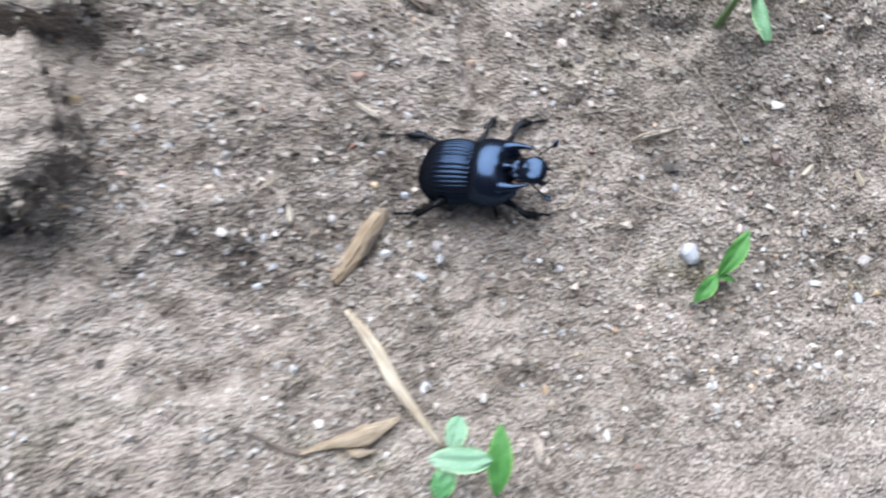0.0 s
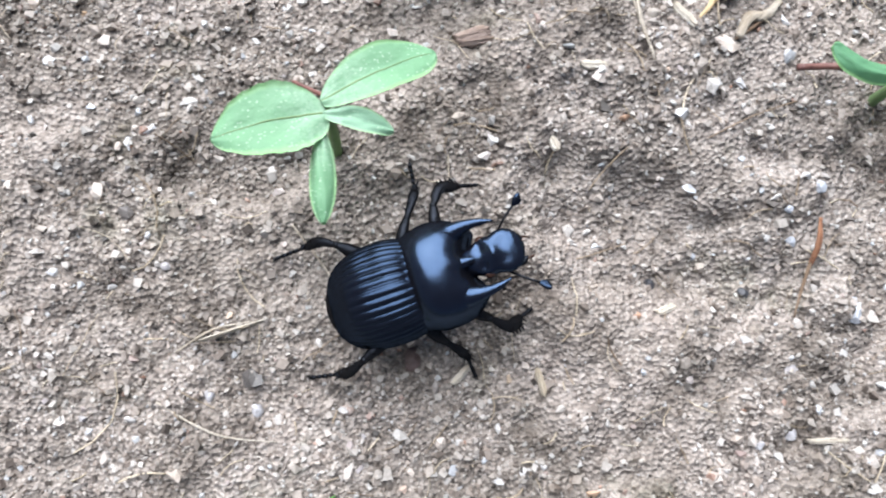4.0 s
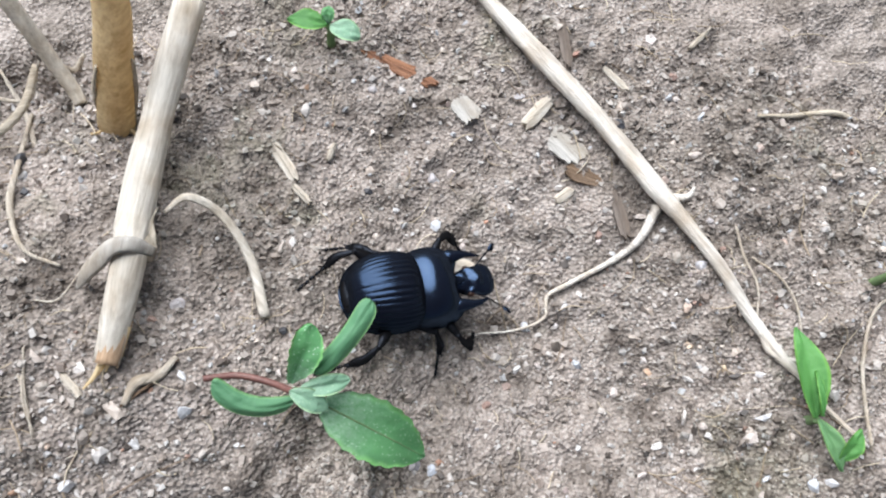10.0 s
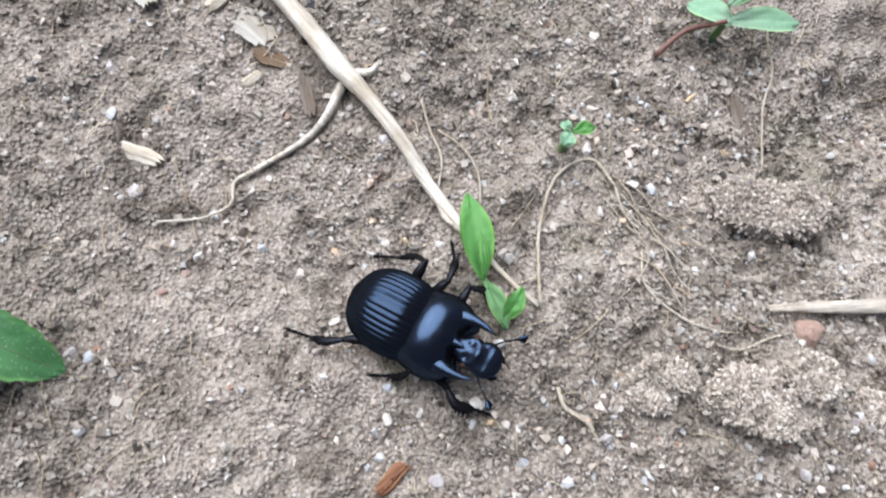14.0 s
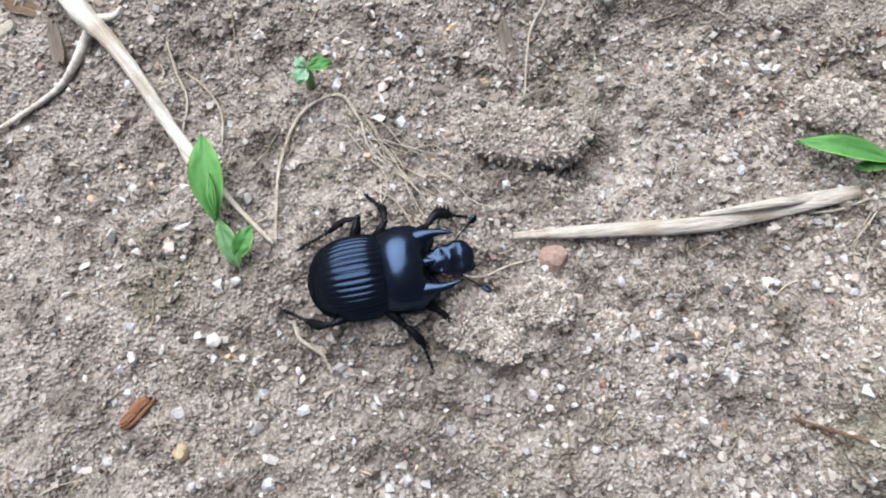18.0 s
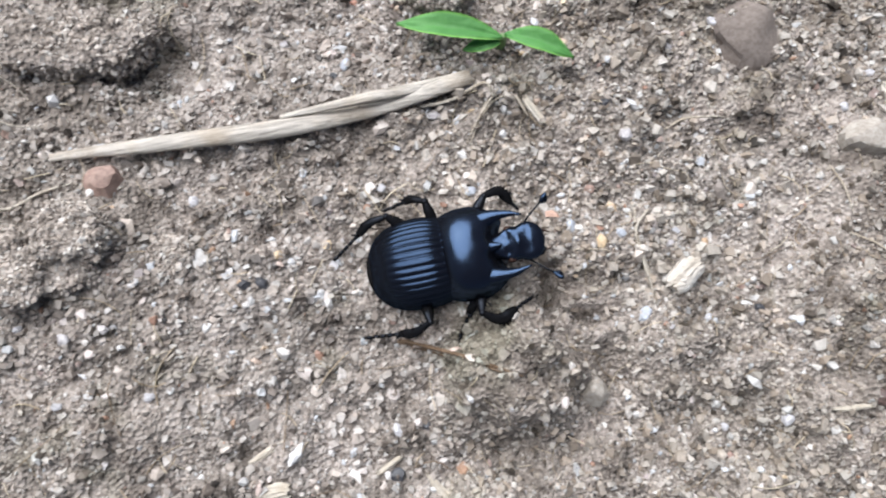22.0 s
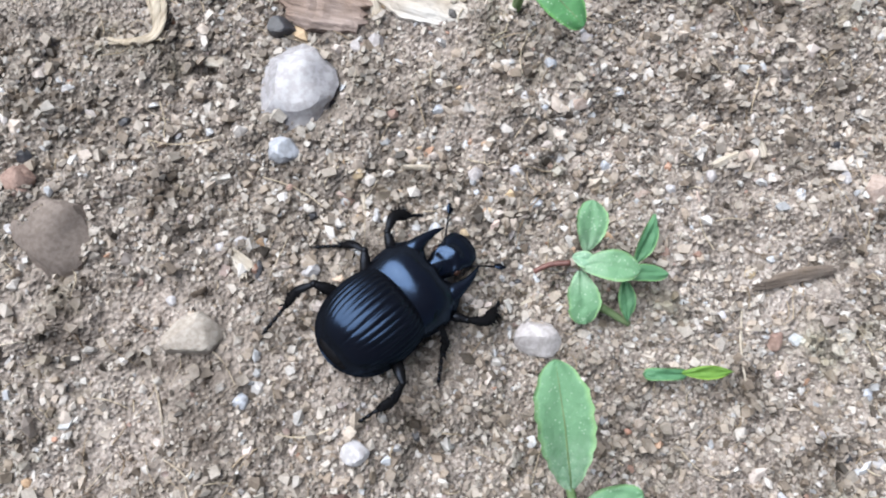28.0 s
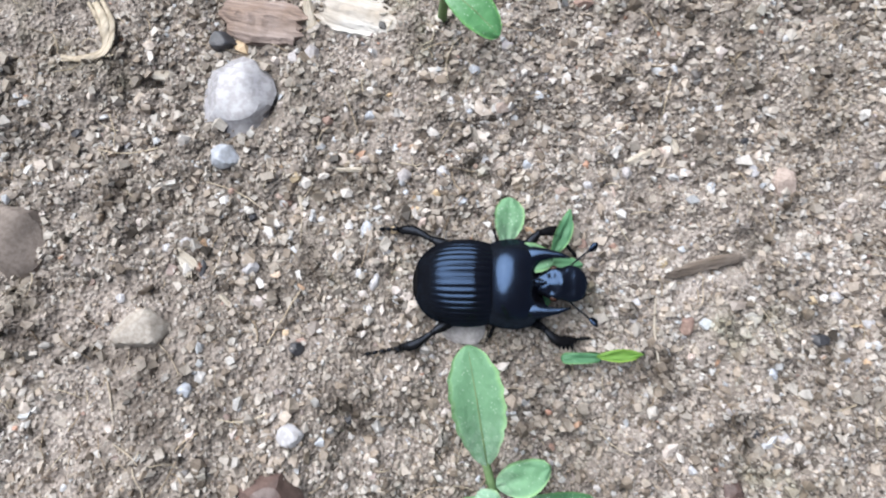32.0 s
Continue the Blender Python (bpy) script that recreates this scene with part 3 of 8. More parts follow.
def fibres(rng):
    """Short hair-thin plant fibres strewn over the sand, in one mesh."""
    verts, faces = [], []
    for _ in range(2400):
        x = rng.uniform(-55, 340)
        y = band(x) + rng.uniform(-46, 46)
        a, long, bend = rng.uniform(0, 6.28), rng.gamma(2.5, 0.9), rng.normal(0, 0.5)
        r = rng.uniform(0.035, 0.085)
        n = len(verts)
        for k in range(5):
            u = k / 4 - 0.5
            px, py = x + long * u * math.cos(a + bend * u), y + long * u * math.sin(a + bend * u)
            pz = soil(px, py) + 0.4 + 0.12 * rng.normal()
            for c in (0, 2.1, 4.2):
                verts.append((px - math.sin(a) * r * math.cos(c), py + math.cos(a) * r * math.cos(c), pz + r * math.sin(c)))
        for k in range(4):
            for c in range(3):
                p, q = n + 3 * k + c, n + 3 * k + (c + 1) % 3
                faces.append((p, q, q + 3, p + 3))
    tagged(new("fine_fibres", mesh_of("fine_fibres", verts, faces, HAIRS)), "hair-thin pale plant fibres strewn over the sand", "fibre", "", "stuff")


def build_sand():
    rng = np.random.default_rng(5)

    def places(n, half):
        x = rng.uniform(-58, 344, n)
        y = band(x) + rng.uniform(-1, 1, n) * half * np.interp(x, [120, 160], [1.0, 0.8])
        keep = rng.uniform(0, 1, n) < bare(x, y)
        return x[keep], y[keep]
    x, y = places(FINE_GRAINS, 50)
    size = rng.uniform(0.12, 0.28, len(x)) * np.interp(x, [0, 140, 230, 340], [1.0, 1.0, 1.15, 1.2])
    scatter("fine_sand", "fine tan and grey sand grains covering the soil", x, y, soil_at(x, y) + size * rng.uniform(-0.2, 0.5, len(x)), size, OCTA, OCTA_FACES, SAND, 11)
    x, y = places(COARSE_GRAINS, 45)
    size = rng.gamma(3.4, 0.07, len(x)).clip(0.1, 0.6) * np.interp(x, [0, 140, 230, 340], [0.78, 0.82, 0.95, 1.0])
    z = soil_at(x, y) + size * rng.uniform(-0.2, 0.75, len(x))
    far = x + 6 * np.sin(y * 0.2) > 205
    scatter("coarse_sand", "coarse angular sand grains, tan and grey", x[~far], y[~far], z[~far], size[~far], CHIP, CHIP_FACES, SAND, 12, 0.8, 0.34)
    scatter("mixed_sand", "coarse mixed sand grains, white, tan and dark", x[far], y[far], z[far], size[far], CHIP, CHIP_FACES, SAND_MIXED, 13, 0.8, 0.34)
    # grit: single larger grains half sunk in the sand, thicker in loose patches
    x, y = places(15000, 42)
    loose = np.array([0.28 + 0.9 * noise.noise(Vector((u * 0.045, v * 0.045, 2.0))) + 0.5 * noise.noise(Vector((u * 0.13, v * 0.13, 4.0))) for u, v in zip(x, y)])
    keep = rng.uniform(0, 1, len(x)) < loose.clip(0.12, 0.9) * np.interp(x, [45, 75, 110, 150], [0.6, 0.5, 0.55, 1.0])
    x, y = x[keep], y[keep]
    size = (0.3 + rng.gamma(1.6, 0.095, len(x))).clip(0.3, 0.85)
    scatter("grit", "scattered grit of quartz, tan and rusty stone in the sand", x, y, soil_at(x, y) + size * rng.uniform(-0.05, 0.25, len(x)), size, GEM, GEM_FACES, GRIT, 17, 0.6, 0.36)
    fibres(rng)


build_ground()
build_sand()


# ---- the beetle ----
def elytron(side):
    """One ribbed wing case: side is 1 for its left, -1 for its right."""
    nu, nv = 64, 168
    verts, faces = [], []
    for i in range(nu + 1):
        u = i / nu
        x = 0.1 - 7.85 * u
        plan = (1 - max(0.0, (u - 0.3) / 0.7) ** 2.6) ** 0.5 * (1 - 0.10 * (1 - u / 0.3) ** 2 if u < 0.3 else 1)
        half = 4.3 * max(plan, 0.02)
        top = 5.9 * (1 - max(0.0, (u - 0.25) / 0.75) ** 2.8) ** 0.5 if u > 0.25 else 5.9 - 0.75 * (1 - u / 0.25) ** 2
        top = max(top, 0.0)
        for j in range(nv + 1):
            v = j / nv
            a = v * math.pi * 0.56
            y = half * math.sin(min(a, math.pi / 2)) ** 0.92 if a < math.pi / 2 else half * (1 - 0.25 * (a - math.pi / 2))
            z = 1.75 + (top - 1.75) * max(math.cos(a), 0) ** 0.8 if top > 1.75 else 1.75
            if a > math.pi / 2:
                z = 1.75 - 1.0 * (a - math.pi / 2)
            # fine grooves run along the wing case and fade behind
            ridge = 2 * abs(v * 11.5 - round(v * 11.5))
            fade = min(1.0, u / 0.03) * max(0.0, 1 - max(0, u - 0.42) / 0.38) * (1 if v < 0.95 else 0)
            d = -0.115 * (1 - ridge) ** 2 * (fade if v > 0.015 else 0.4)
            verts.append((x, side * (y + d * math.sin(a)), z + d * math.cos(a)))
    for i in range(nu):
        for j in range(nv):
            a = i * (nv + 1) + j
            q = (a, a + 1, a + nv + 2, a + nv + 1)
            faces.append(q if side < 0 else q[::-1])
    return verts, faces


def pronotum_shape():
    nu, nv = 48, 72
    verts, faces = [], []
    for i in range(nu + 1):
        u = i / nu
        x = -0.1 + 5.5 * u
        half = 4.4 * (1 - 0.1 * (1 - u / 0.38) ** 2 if u < 0.38 else 1 - 0.44 * ((u - 0.38) / 0.62) ** 2.5)
        top = 5.65 - (1.0 * (1 - u / 0.34) ** 2 if u < 0.34 else 1.7 * ((u - 0.34) / 0.66) ** 2)
        low = 1.9 + 0.2 * u
        for j in range(nv + 1):
            v = 2 * j / nv - 1
            a = v * math.pi * 0.56
            s, c = math.sin(max(-math.pi / 2, min(math.pi / 2, a))), max(math.cos(a), 0)
            y = half * math.copysign(abs(s) ** 0.9, s)
            z = low + (top - low) * c ** 0.86
            if abs(a) > math.pi / 2:
                z = low - 1.1 * (abs(a) - math.pi / 2)
                y *= 1 - 0.3 * (abs(a) - math.pi / 2)
            # a scoop between the horns, a thin raised rim behind
            z -= 1.3 * max(0.0, (u - 0.72) / 0.28) ** 2 * math.exp(-(y / 2.1) ** 4) * (1 - 0.5 * math.exp(-(y / 0.4) ** 2))
            z += 0.12 * math.exp(-((u - 0.025) / 0.02) ** 2)
            hollow = 0.75 * u ** 3 * math.exp(-(y / 2.2) ** 4) * (1 - 0.45 * math.exp(-(y / 0.5) ** 2))
            verts.append((x - hollow - 0.25 * (1 - u) * (1 - abs(s) ** 2) + 0.35 * u * u * abs(s) ** 2, y, z))
    for i in range(nu):
        for j in range(nv):
            a = i * (nv + 1) + j
            faces.append((a, a + 1, a + nv + 2, a + nv + 1)[::-1])
    n = len(verts)
    verts += [(4.4, 0, 2.4), (-0.1, 0, 2.6)]
    for j in range(nv):
        faces.append((n, nu * (nv + 1) + j + 1, nu * (nv + 1) + j))
        faces.append((n + 1, j, j + 1))
    return verts, faces


def head_shape():
    """A flat shovel: a narrow neck, cheeks beside the eyes, a broad sloping shield in front."""
    along = [4.0, 5.1, 6.0, 6.7, 7.35, 8.0, 8.55, 8.95, 9.2]
    width = [0.95, 1.22, 1.62, 1.52, 1.76, 1.74, 1.5, 1.0, 0.12]
    level = [2.9, 3.1, 3.25, 3.35, 3.38, 3.36, 3.3, 3.22, 3.15]
    height = [0.75, 0.86, 0.92, 0.88, 0.78, 0.64, 0.48, 0.3, 0.05]
    nu, nv = 40, 36
    verts, faces = [], []
    for i in range(nu + 1):
        x = along[0] + (along[-1] - along[0]) * (1 - (1 - i / nu) ** 1.4)
        w, z0, h = (float(np.interp(x, along, column)) for column in (width, level, height))
        for j in range(nv):
            a = 2 * math.pi * j / nv
            c, s = math.cos(a), math.sin(a)
            y, z = w * math.copysign(abs(c) ** 0.8, c), z0 + h * math.copysign(abs(s) ** 0.85, s)
            if s > 0:
                z += 0.3 * math.exp(-((x - 6.75) / 0.4) ** 2 - (y / 0.55) ** 2) - 0.12 * math.exp(-((x - 7.5) / 0.5) ** 2 - ((abs(y) - 0.7) / 0.45) ** 2)
                z -= 0.3 * math.exp(-((x - 5.8) / 0.35) ** 2 - ((abs(y) - 0.75) / 0.4) ** 2)
            verts.append((x, y, z))
    for i in range(nu):
        for j in range(nv):
            a, b = i * nv + j, i * nv + (j + 1) % nv
            faces.append((a, b, b + nv, a + nv)[::-1])
    faces.append(tuple(range(nv)))
    faces.append(tuple(range(nu * nv, (nu + 1) * nv))[::-1])
    return verts, faces


def spines(line, count, length, seed, radius=0.045):
    """Stiff bristles along a leg."""
    rnd = random.Random(seed)
    shapes = []
    pts = spline(line, 10)
    for k in range(count):
        c = pts[int((0.15 + 0.85 * k / count) * (len(pts) - 1))]
        d = Vector((rnd.gauss(0, 1), rnd.gauss(0, 1), rnd.gauss(0, 0.6))).normalized()
        ahead = (Vector(line[-1]) - Vector(line[0])).normalized()
        d = (d - ahead * d.dot(ahead) + ahead * 0.7).normalized()
        shapes.append(tube([c + d * 0.12, c + d * length * rnd.uniform(0.6, 1.2)], [radius, radius * 0.25], 4))
    return shapes


LEGS = {  # hip, knee, ankle, claw on the left side; thickness of thigh and shin
    "front": ((2.6, 2.9, 1.9), (4.2, 5.2, 2.7), (7.4, 5.5, 1.3), (9.0, 4.9, 0.15), 0.62, 0.52),
    "middle": ((-0.6, 3.2, 1.7), (0.0, 5.6, 2.9), (-1.0, 7.9, 1.3), (-2.9, 9.6, 0.12), 0.6, 0.42),
    "hind": ((-2.9, 3.1, 1.7), (-5.0, 5.3, 2.9), (-8.0, 6.7, 1.4), (-11.4, 7.3, 0.12), 0.68, 0.44),
}


def build_leg(beetle, pair, side):
    hip, knee, ankle, claw, thick, shin = LEGS[pair]
    flip = lambda p: ((p[0] - hip[0]), side * (p[1] - hip[1]), p[2] - hip[2])
    hip0, knee0, ankle0, claw0 = flip(hip), flip(knee), flip(ankle), flip(claw)
    mid = tuple((a + b) / 2 for a, b in zip(hip0, knee0))
    thigh = tube(spline([hip0, (mid[0], mid[1], mid[2] + 0.15), knee0], 6), [0.4, thick * 0.85, thick * 0.8, 0.3], 12, 0.8)
    leg = part(pair + "_leg", join(thigh, ball(knee0, (0.34, 0.34, 0.3), 6, 10)), CHITIN_LEG, beetle, at=(hip[0], side * hip[1], hip[2]))
    seed = {"front": 1, "middle": 2, "hind": 3}[pair] + (10 if side > 0 else 0)
    half = tuple((a + b) / 2 + c for a, b, c in zip(knee0, ankle0, (0, side * (0.75 if pair == 'front' else 0.35), 0.2)))
    bones = [tube(spline([knee0, half, ankle0], 6), [0.24, shin * 0.8, shin, shin * 1.15, 0.28], 10, 0.6)]
    if pair == "front":
        outer = spline([knee0, half, ankle0], 8)
        for k in range(6):
            c = outer[min(4 + 2 * k, len(outer) - 1)]
            bones.append(tube([c, c + Vector((0.3, side * (0.6 + 0.07 * k), -0.1))], [0.24, 0.05], 6))
    else:
        for k in (0.55, 0.8, 1.0):
            c = Vector(knee0).lerp(Vector(ankle0), k)
            d = (Vector(ankle0) - Vector(knee0)).normalized()
            bones.append(tube([c, c + d * 0.55 + Vector((0, side * 0.4, 0.1))], [0.2, 0.03], 6))
    bones += spines([knee0, half, ankle0], 64, 0.8, seed, 0.05)
    part("shin", join(*bones), CHITIN_LEG, leg)
    toe = []
    a, b = Vector(ankle0), Vector(claw0)
    for k in range(5):
        p, q = a.lerp(b, k / 5 + 0.01), a.lerp(b, (k + 0.9) / 5)
        toe.append(tube([p, p.lerp(q, 0.6), q], [0.15, 0.19, 0.14], 7))
    for s in (-1, 1):
        d = (b - a).normalized()
        toe.append(tube([b, b + d * 0.35 + Vector((0, 0.2 * s, 0))], [0.08, 0.02], 5))
    toe += spines([ankle0, claw0], 26, 0.42, seed + 5, 0.03)
    part("foot", join(*toe), CHITIN_LEG, leg)
    return leg


def build_antenna(beetle, side):
    line = [(7.0, side * 1.2, 2.6), (7.6, side * 1.75, 3.0), (8.3, side * 2.4, 3.3), (9.3, side * 3.2, 3.3)]
    feeler = part("antenna", tube(spline(line, 5), [0.16, 0.1, 0.09, 0.1], 7), CHITIN_LEG, beetle)
    leaves = []
    for k in (-1, 0, 1):
        tip = (10.1, side * (3.75 + 0.2 * k), 3.3 + 0.16 * k)
        leaves.append(tube(spline([line[-1], (9.7, side * (3.5 + 0.14 * k), 3.3 + 0.1 * k), tip], 4), [0.08, 0.2, 0.24, 0.12], 8, 0.5))
    part("antenna_club", join(*leaves), CHITIN_SATIN, feeler)


def build_beetle():
    beetle = thing("beetle", "glossy black horned beetle with ribbed wing cases walking over sand", "beetle", (0, 0, 0))
    part("wing_case", elytron(1), CHITIN_SATIN, beetle)
    part("wing_case", elytron(-1), CHITIN_SATIN, beetle)
    part("scutellum", join(([(0.0, 0.55, 5.15), (0.0, -0.55, 5.15), (-1.0, 0, 5.6), (0.0, 0, 5.25)], [(0, 3, 2), (3, 1, 2)])), CHITIN_SATIN, beetle)
    part("abdomen", ball((-3.2, 0, 2.3), (4.5, 4.2, 1.5), 12, 24), CHITIN_LEG, beetle)
    shield = part("pronotum", pronotum_shape(), CHITIN, beetle)
    for side in (1, -1):
        line = [(3.2, side * 2.5, 3.6), (4.3, side * 2.65, 4.0), (5.3, side * 2.72, 4.2), (6.4, side * 2.62, 4.3), (7.5, side * 2.35, 4.35)]
        part("side_horn", tube(spline(line, 6), [0.95, 0.85, 0.6, 0.4, 0.26, 0.06], 16, 0.85), CHITIN, shield)
    part("middle_horn", tube(spline([(4.0, 0, 4.15), (4.7, 0, 4.3), (5.25, 0, 4.5)], 5), [0.6, 0.35, 0.06], 10, 0.8), CHITIN, shield)
    skull = part("head", head_shape(), CHITIN, beetle)
    for side in (1, -1):
        part("eye", ball((6.0, side * 1.38, 3.4), (0.42, 0.34, 0.36), 8, 12), CHITIN_BROWN, skull)
        part("mandible", tube(spline([(7.9, side * 0.85, 2.3), (8.7, side * 1.1, 2.1), (9.2, side * 0.7, 2.0)], 4), [0.35, 0.3, 0.08], 8, 0.6), CHITIN_LEG, skull)
        part("feeler_stalk", tube(spline([(8.2, side * 0.6, 2.0), (9.2, side * 0.9, 1.8), (9.8, side * 0.7, 1.3)], 4), [0.12, 0.09, 0.06], 6), CHITIN_BROWN, skull)
        build_antenna(beetle, side)
    legs = {(pair, side): build_leg(beetle, pair, side) for pair in LEGS for side in (1, -1)}
    return beetle, legs


BEETLE, BEETLE_LEGS = build_beetle()


# ---- kinds of small things ----
def leaf_shape(base, tip, width, arch=0.6, cup=0.4, roll=0.0, thick=0.5, blunt=0.75, wave=0.0, seed=0, bite=0.0, bend=0.0):
    """A leaf from base to tip; arch lifts its middle, cup its edges, roll turns it on its axis (degrees), bite: how deep its edge is eaten, bend: how far it bows sideways; blunt from 2 on: a strap with a round end."""
    base, tip = Vector(base), Vector(tip)
    axis = tip - base
    long = axis.length
    side = axis.cross(Vector((0, 0, 1)))
    side = side.normalized() if side.length > 1e-4 else Vector((1, 0, 0))
    side = Matrix.Rotation(radians(roll), 3, axis.normalized()) @ side
    up = side.cross(axis).normalized()
    rnd = random.Random(seed)
    nu, nv = 32, 12
    round_off = 0.85 if 0.95 < blunt < 1.1 else 0.6 if blunt < 0.9 else 0.5
    off = rnd.uniform(0, 40)
    top, low = [], []
    for i in range(nu + 1):
        u = 0.5 - 0.5 * math.cos(math.pi * i / nu)
        w = 0.5 * width * (max(0.0, math.sin(math.pi * u ** blunt)) ** round_off if 0 < i < nu else 0.0) + 0.06 * width * (1 - u)
        if blunt >= 2:
            w = 0.5 * width * (0.72 + 0.28 * u) * max(0.0, 1 - (2 * u - 1) ** 8) ** 0.5 + 0.05 * width * (1 - u)
        w *= 1 + wave * (0.045 * math.sin(u * 46 + off) + 0.05 * noise.noise(Vector((u * 7, off, 0))))
        for j in range(nv + 1):
            v = 2 * j / nv - 1
            lift = arch * 4 * u * (1 - u) + cup * (abs(v) ** 1.6) * math.sin(math.pi * min(1, u * 1.05)) - 0.22 * math.exp(-(v / 0.12) ** 2) * (1 - u)
            vein = (u * 7 - 2.2 * abs(v)) % 1.0
            lift -= 0.0022 * width * width / (0.4 + 0.1 * width) * math.exp(-((vein - 0.5) / 0.13) ** 2) * (1 - abs(v)) * min(1.0, 4 * abs(v))
            lift += 0.2 * noise.noise(Vector((u * 11 + off, v * 5, 2))) * 0.35 + 0.18 * noise.noise(Vector((u * 4 + off, v * 2, 0)))
            eaten = 1 - bite * math.exp(-((u - 0.62) / 0.14) ** 2) if v > 0 else 1 - 0.6 * bite * math.exp(-((u - 0.8) / 0.1) ** 2)
            p = base + axis * u + side * (w * v * eaten + bend * 4 * u * (1 - u)) + up * lift
            edge = 1 - abs(v) ** 3
            top.append(tuple(p + up * (0.5 * thick * edge)))
            low.append(tuple(p - up * (0.5 * thick * edge + 0.02)))
    n, faces = len(top), []
    for i in range(nu):
        for j in range(nv):
            a = i * (nv + 1) + j
            q = (a, a + 1, a + nv + 2, a + nv + 1)
            faces += [q[::-1], tuple(k + n for k in q)]
    rim = [i * (nv + 1) for i in range(nu + 1)] + [nu * (nv + 1) + j for j in range(1, nv + 1)] + [i * (nv + 1) + nv for i in range(nu - 1, -1, -1)] + list(range(nv - 1, 0, -1))
    for a, b in zip(rim, rim[1:] + rim[:1]):
        faces.append((a, b, b + n, a + n))
    return top + low, faces


def leaf(plant, base, tip, width, mat=None, arch=0.6, cup=0.4, roll=0.0, wave=0.0, blunt=1.2, bite=0.0, bend=0.0):
    k = len(plant.children)
    shape = leaf_shape(base, tip, width, arch, cup, roll, wave=wave, blunt=blunt, bite=bite, bend=bend, seed=k + int(abs(base[0] * 7)))
    blade = part("leaf", shape, mat or LEAF, plant)
    across = [abs(2 * (i % 13) / 12 - 1) for i in range(len(shape[0]))]
    blade.data.attributes.new("rim", "FLOAT", "POINT").data.foreach_set("value", across)
    blade.data.attributes.new("along", "FLOAT", "POINT").data.foreach_set("value", [0.5 - 0.5 * math.cos(math.pi * ((i % 429) // 13) / 32) for i in range(len(shape[0]))])
    if width > 3.4 and cup > 0:
        # the pale main vein lies in the fold along the middle of the blade
        middle = [Vector(shape[0][i * 13 + 6]) for i in range(1, 29)]
        part("midrib", tube(middle, [0.13, 0.1, 0.06, 0.02], 6), STEM_GREEN, blade)
    return blade


def stem(plant, points, radii, mat=None, name="stem"):
    return part(name, tube(spline(points, 5), radii, 8), mat or STEM_GREEN, plant)


def stone(name, label, x, y, sx, sy, sz, mat, rz=0.0, sink=0.35, seed=1, rough=0.16, facets=2, group=""):
    z = soil(x, y) + sz * (1 - 2 * sink)
    return solid(name, pebble_shape(sx, sy, sz, seed, rough, facets), mat, label, "stone", (x, y, z), group, rz, sharp=24)


def strand_line(points, lift):
    """Points (x, y) or (x, y, height above the soil) laid on the ground."""
    return [(p[0], p[1], soil(p[0], p[1]) + (p[2] if len(p) > 2 else lift)) for p in points]


def strand(name, label, category, points, radii, mat, lift=0.25, flat=1.0, sides=7, rough=0.0, steps=7, group=""):
    """A root, straw or fibre lying on the soil; its fibres run along its own x axis."""
    line = spline(strand_line(points, lift), steps)
    rz = math.atan2(line[-1].y - line[0].y, line[-1].x - line[0].x)
    turn = Matrix.Rotation(-rz, 3, "Z")
    local = [turn @ (p - line[0]) for p in line]
    ob = solid(name, tube(local, radii, sides, flat, rough, len(name)), mat, label, category, line[0], group, math.degrees(rz))
    return ob


def branch_of(ob, name, points, radii, mat, lift=0.3, flat=1.0, label="", steps=7, sides=7):
    """A side piece that belongs to a strand."""
    back = ob.matrix_basis.inverted()
    line = [(back @ (p * MM)) / MM for p in spline(strand_line(points, lift), steps)]
    return part(name, tube(line, radii, sides, flat), mat, ob, label)


def chip(name, label, category, x, y, long, wide, high, rz, mat, seed=0, lift=0.0, tilt=0.0, group=""):
    """A splinter of wood, bark or straw with ragged ends, lying on the soil."""
    rnd = random.Random(seed)
    n, k = 12, 9
    grain = [(rnd.uniform(0.78, 1.0), rnd.uniform(-0.1, 0.06), rnd.uniform(-0.1, 0.06)) for _ in range(k + 1)]
    verts, faces = [], []
    for i in range(n + 1):
        u = i / n - 0.5
        ends = 1 - 0.35 * abs(2 * u) ** 3
        for j in range(k + 1):
            v = j / k - 0.5
            ragged = -grain[j][1] if i == 0 else grain[j][2] if i == n else rnd.uniform(-0.01, 0.01)
            x0, y0 = (u + ragged) * long, v * wide * ends * (1 + rnd.uniform(-0.06, 0.06)) + 0.06 * wide * math.sin(6 * u)
            z0 = high * (0.5 + 0.5 * math.cos(math.pi * v)) * grain[j][0] * rnd.uniform(0.88, 1.0) + tilt * u * long
            verts.append((x0, y0, z0))
    m = len(verts)
    verts += [(a, b, c - 0.75 * high - 0.05) for a, b, c in verts]
    for i in range(n):
        for j in range(k):
            a = i * (k + 1) + j
            q = (a, a + 1, a + k + 2, a + k + 1)
            faces += [q[::-1], tuple(t + m for t in q)]
    rim = [i * (k + 1) for i in range(n + 1)] + [n * (k + 1) + j for j in range(1, k + 1)] + [i * (k + 1) + k for i in range(n - 1, -1, -1)] + list(range(k - 1, 0, -1))
    faces += [(a, b, b + m, a + m) for a, b in zip(rim, rim[1:] + rim[:1])]
    return solid(name, (verts, faces), mat, label, category, (x, y, soil(x, y) + 0.25 * high + lift), group, rz, smooth=False)


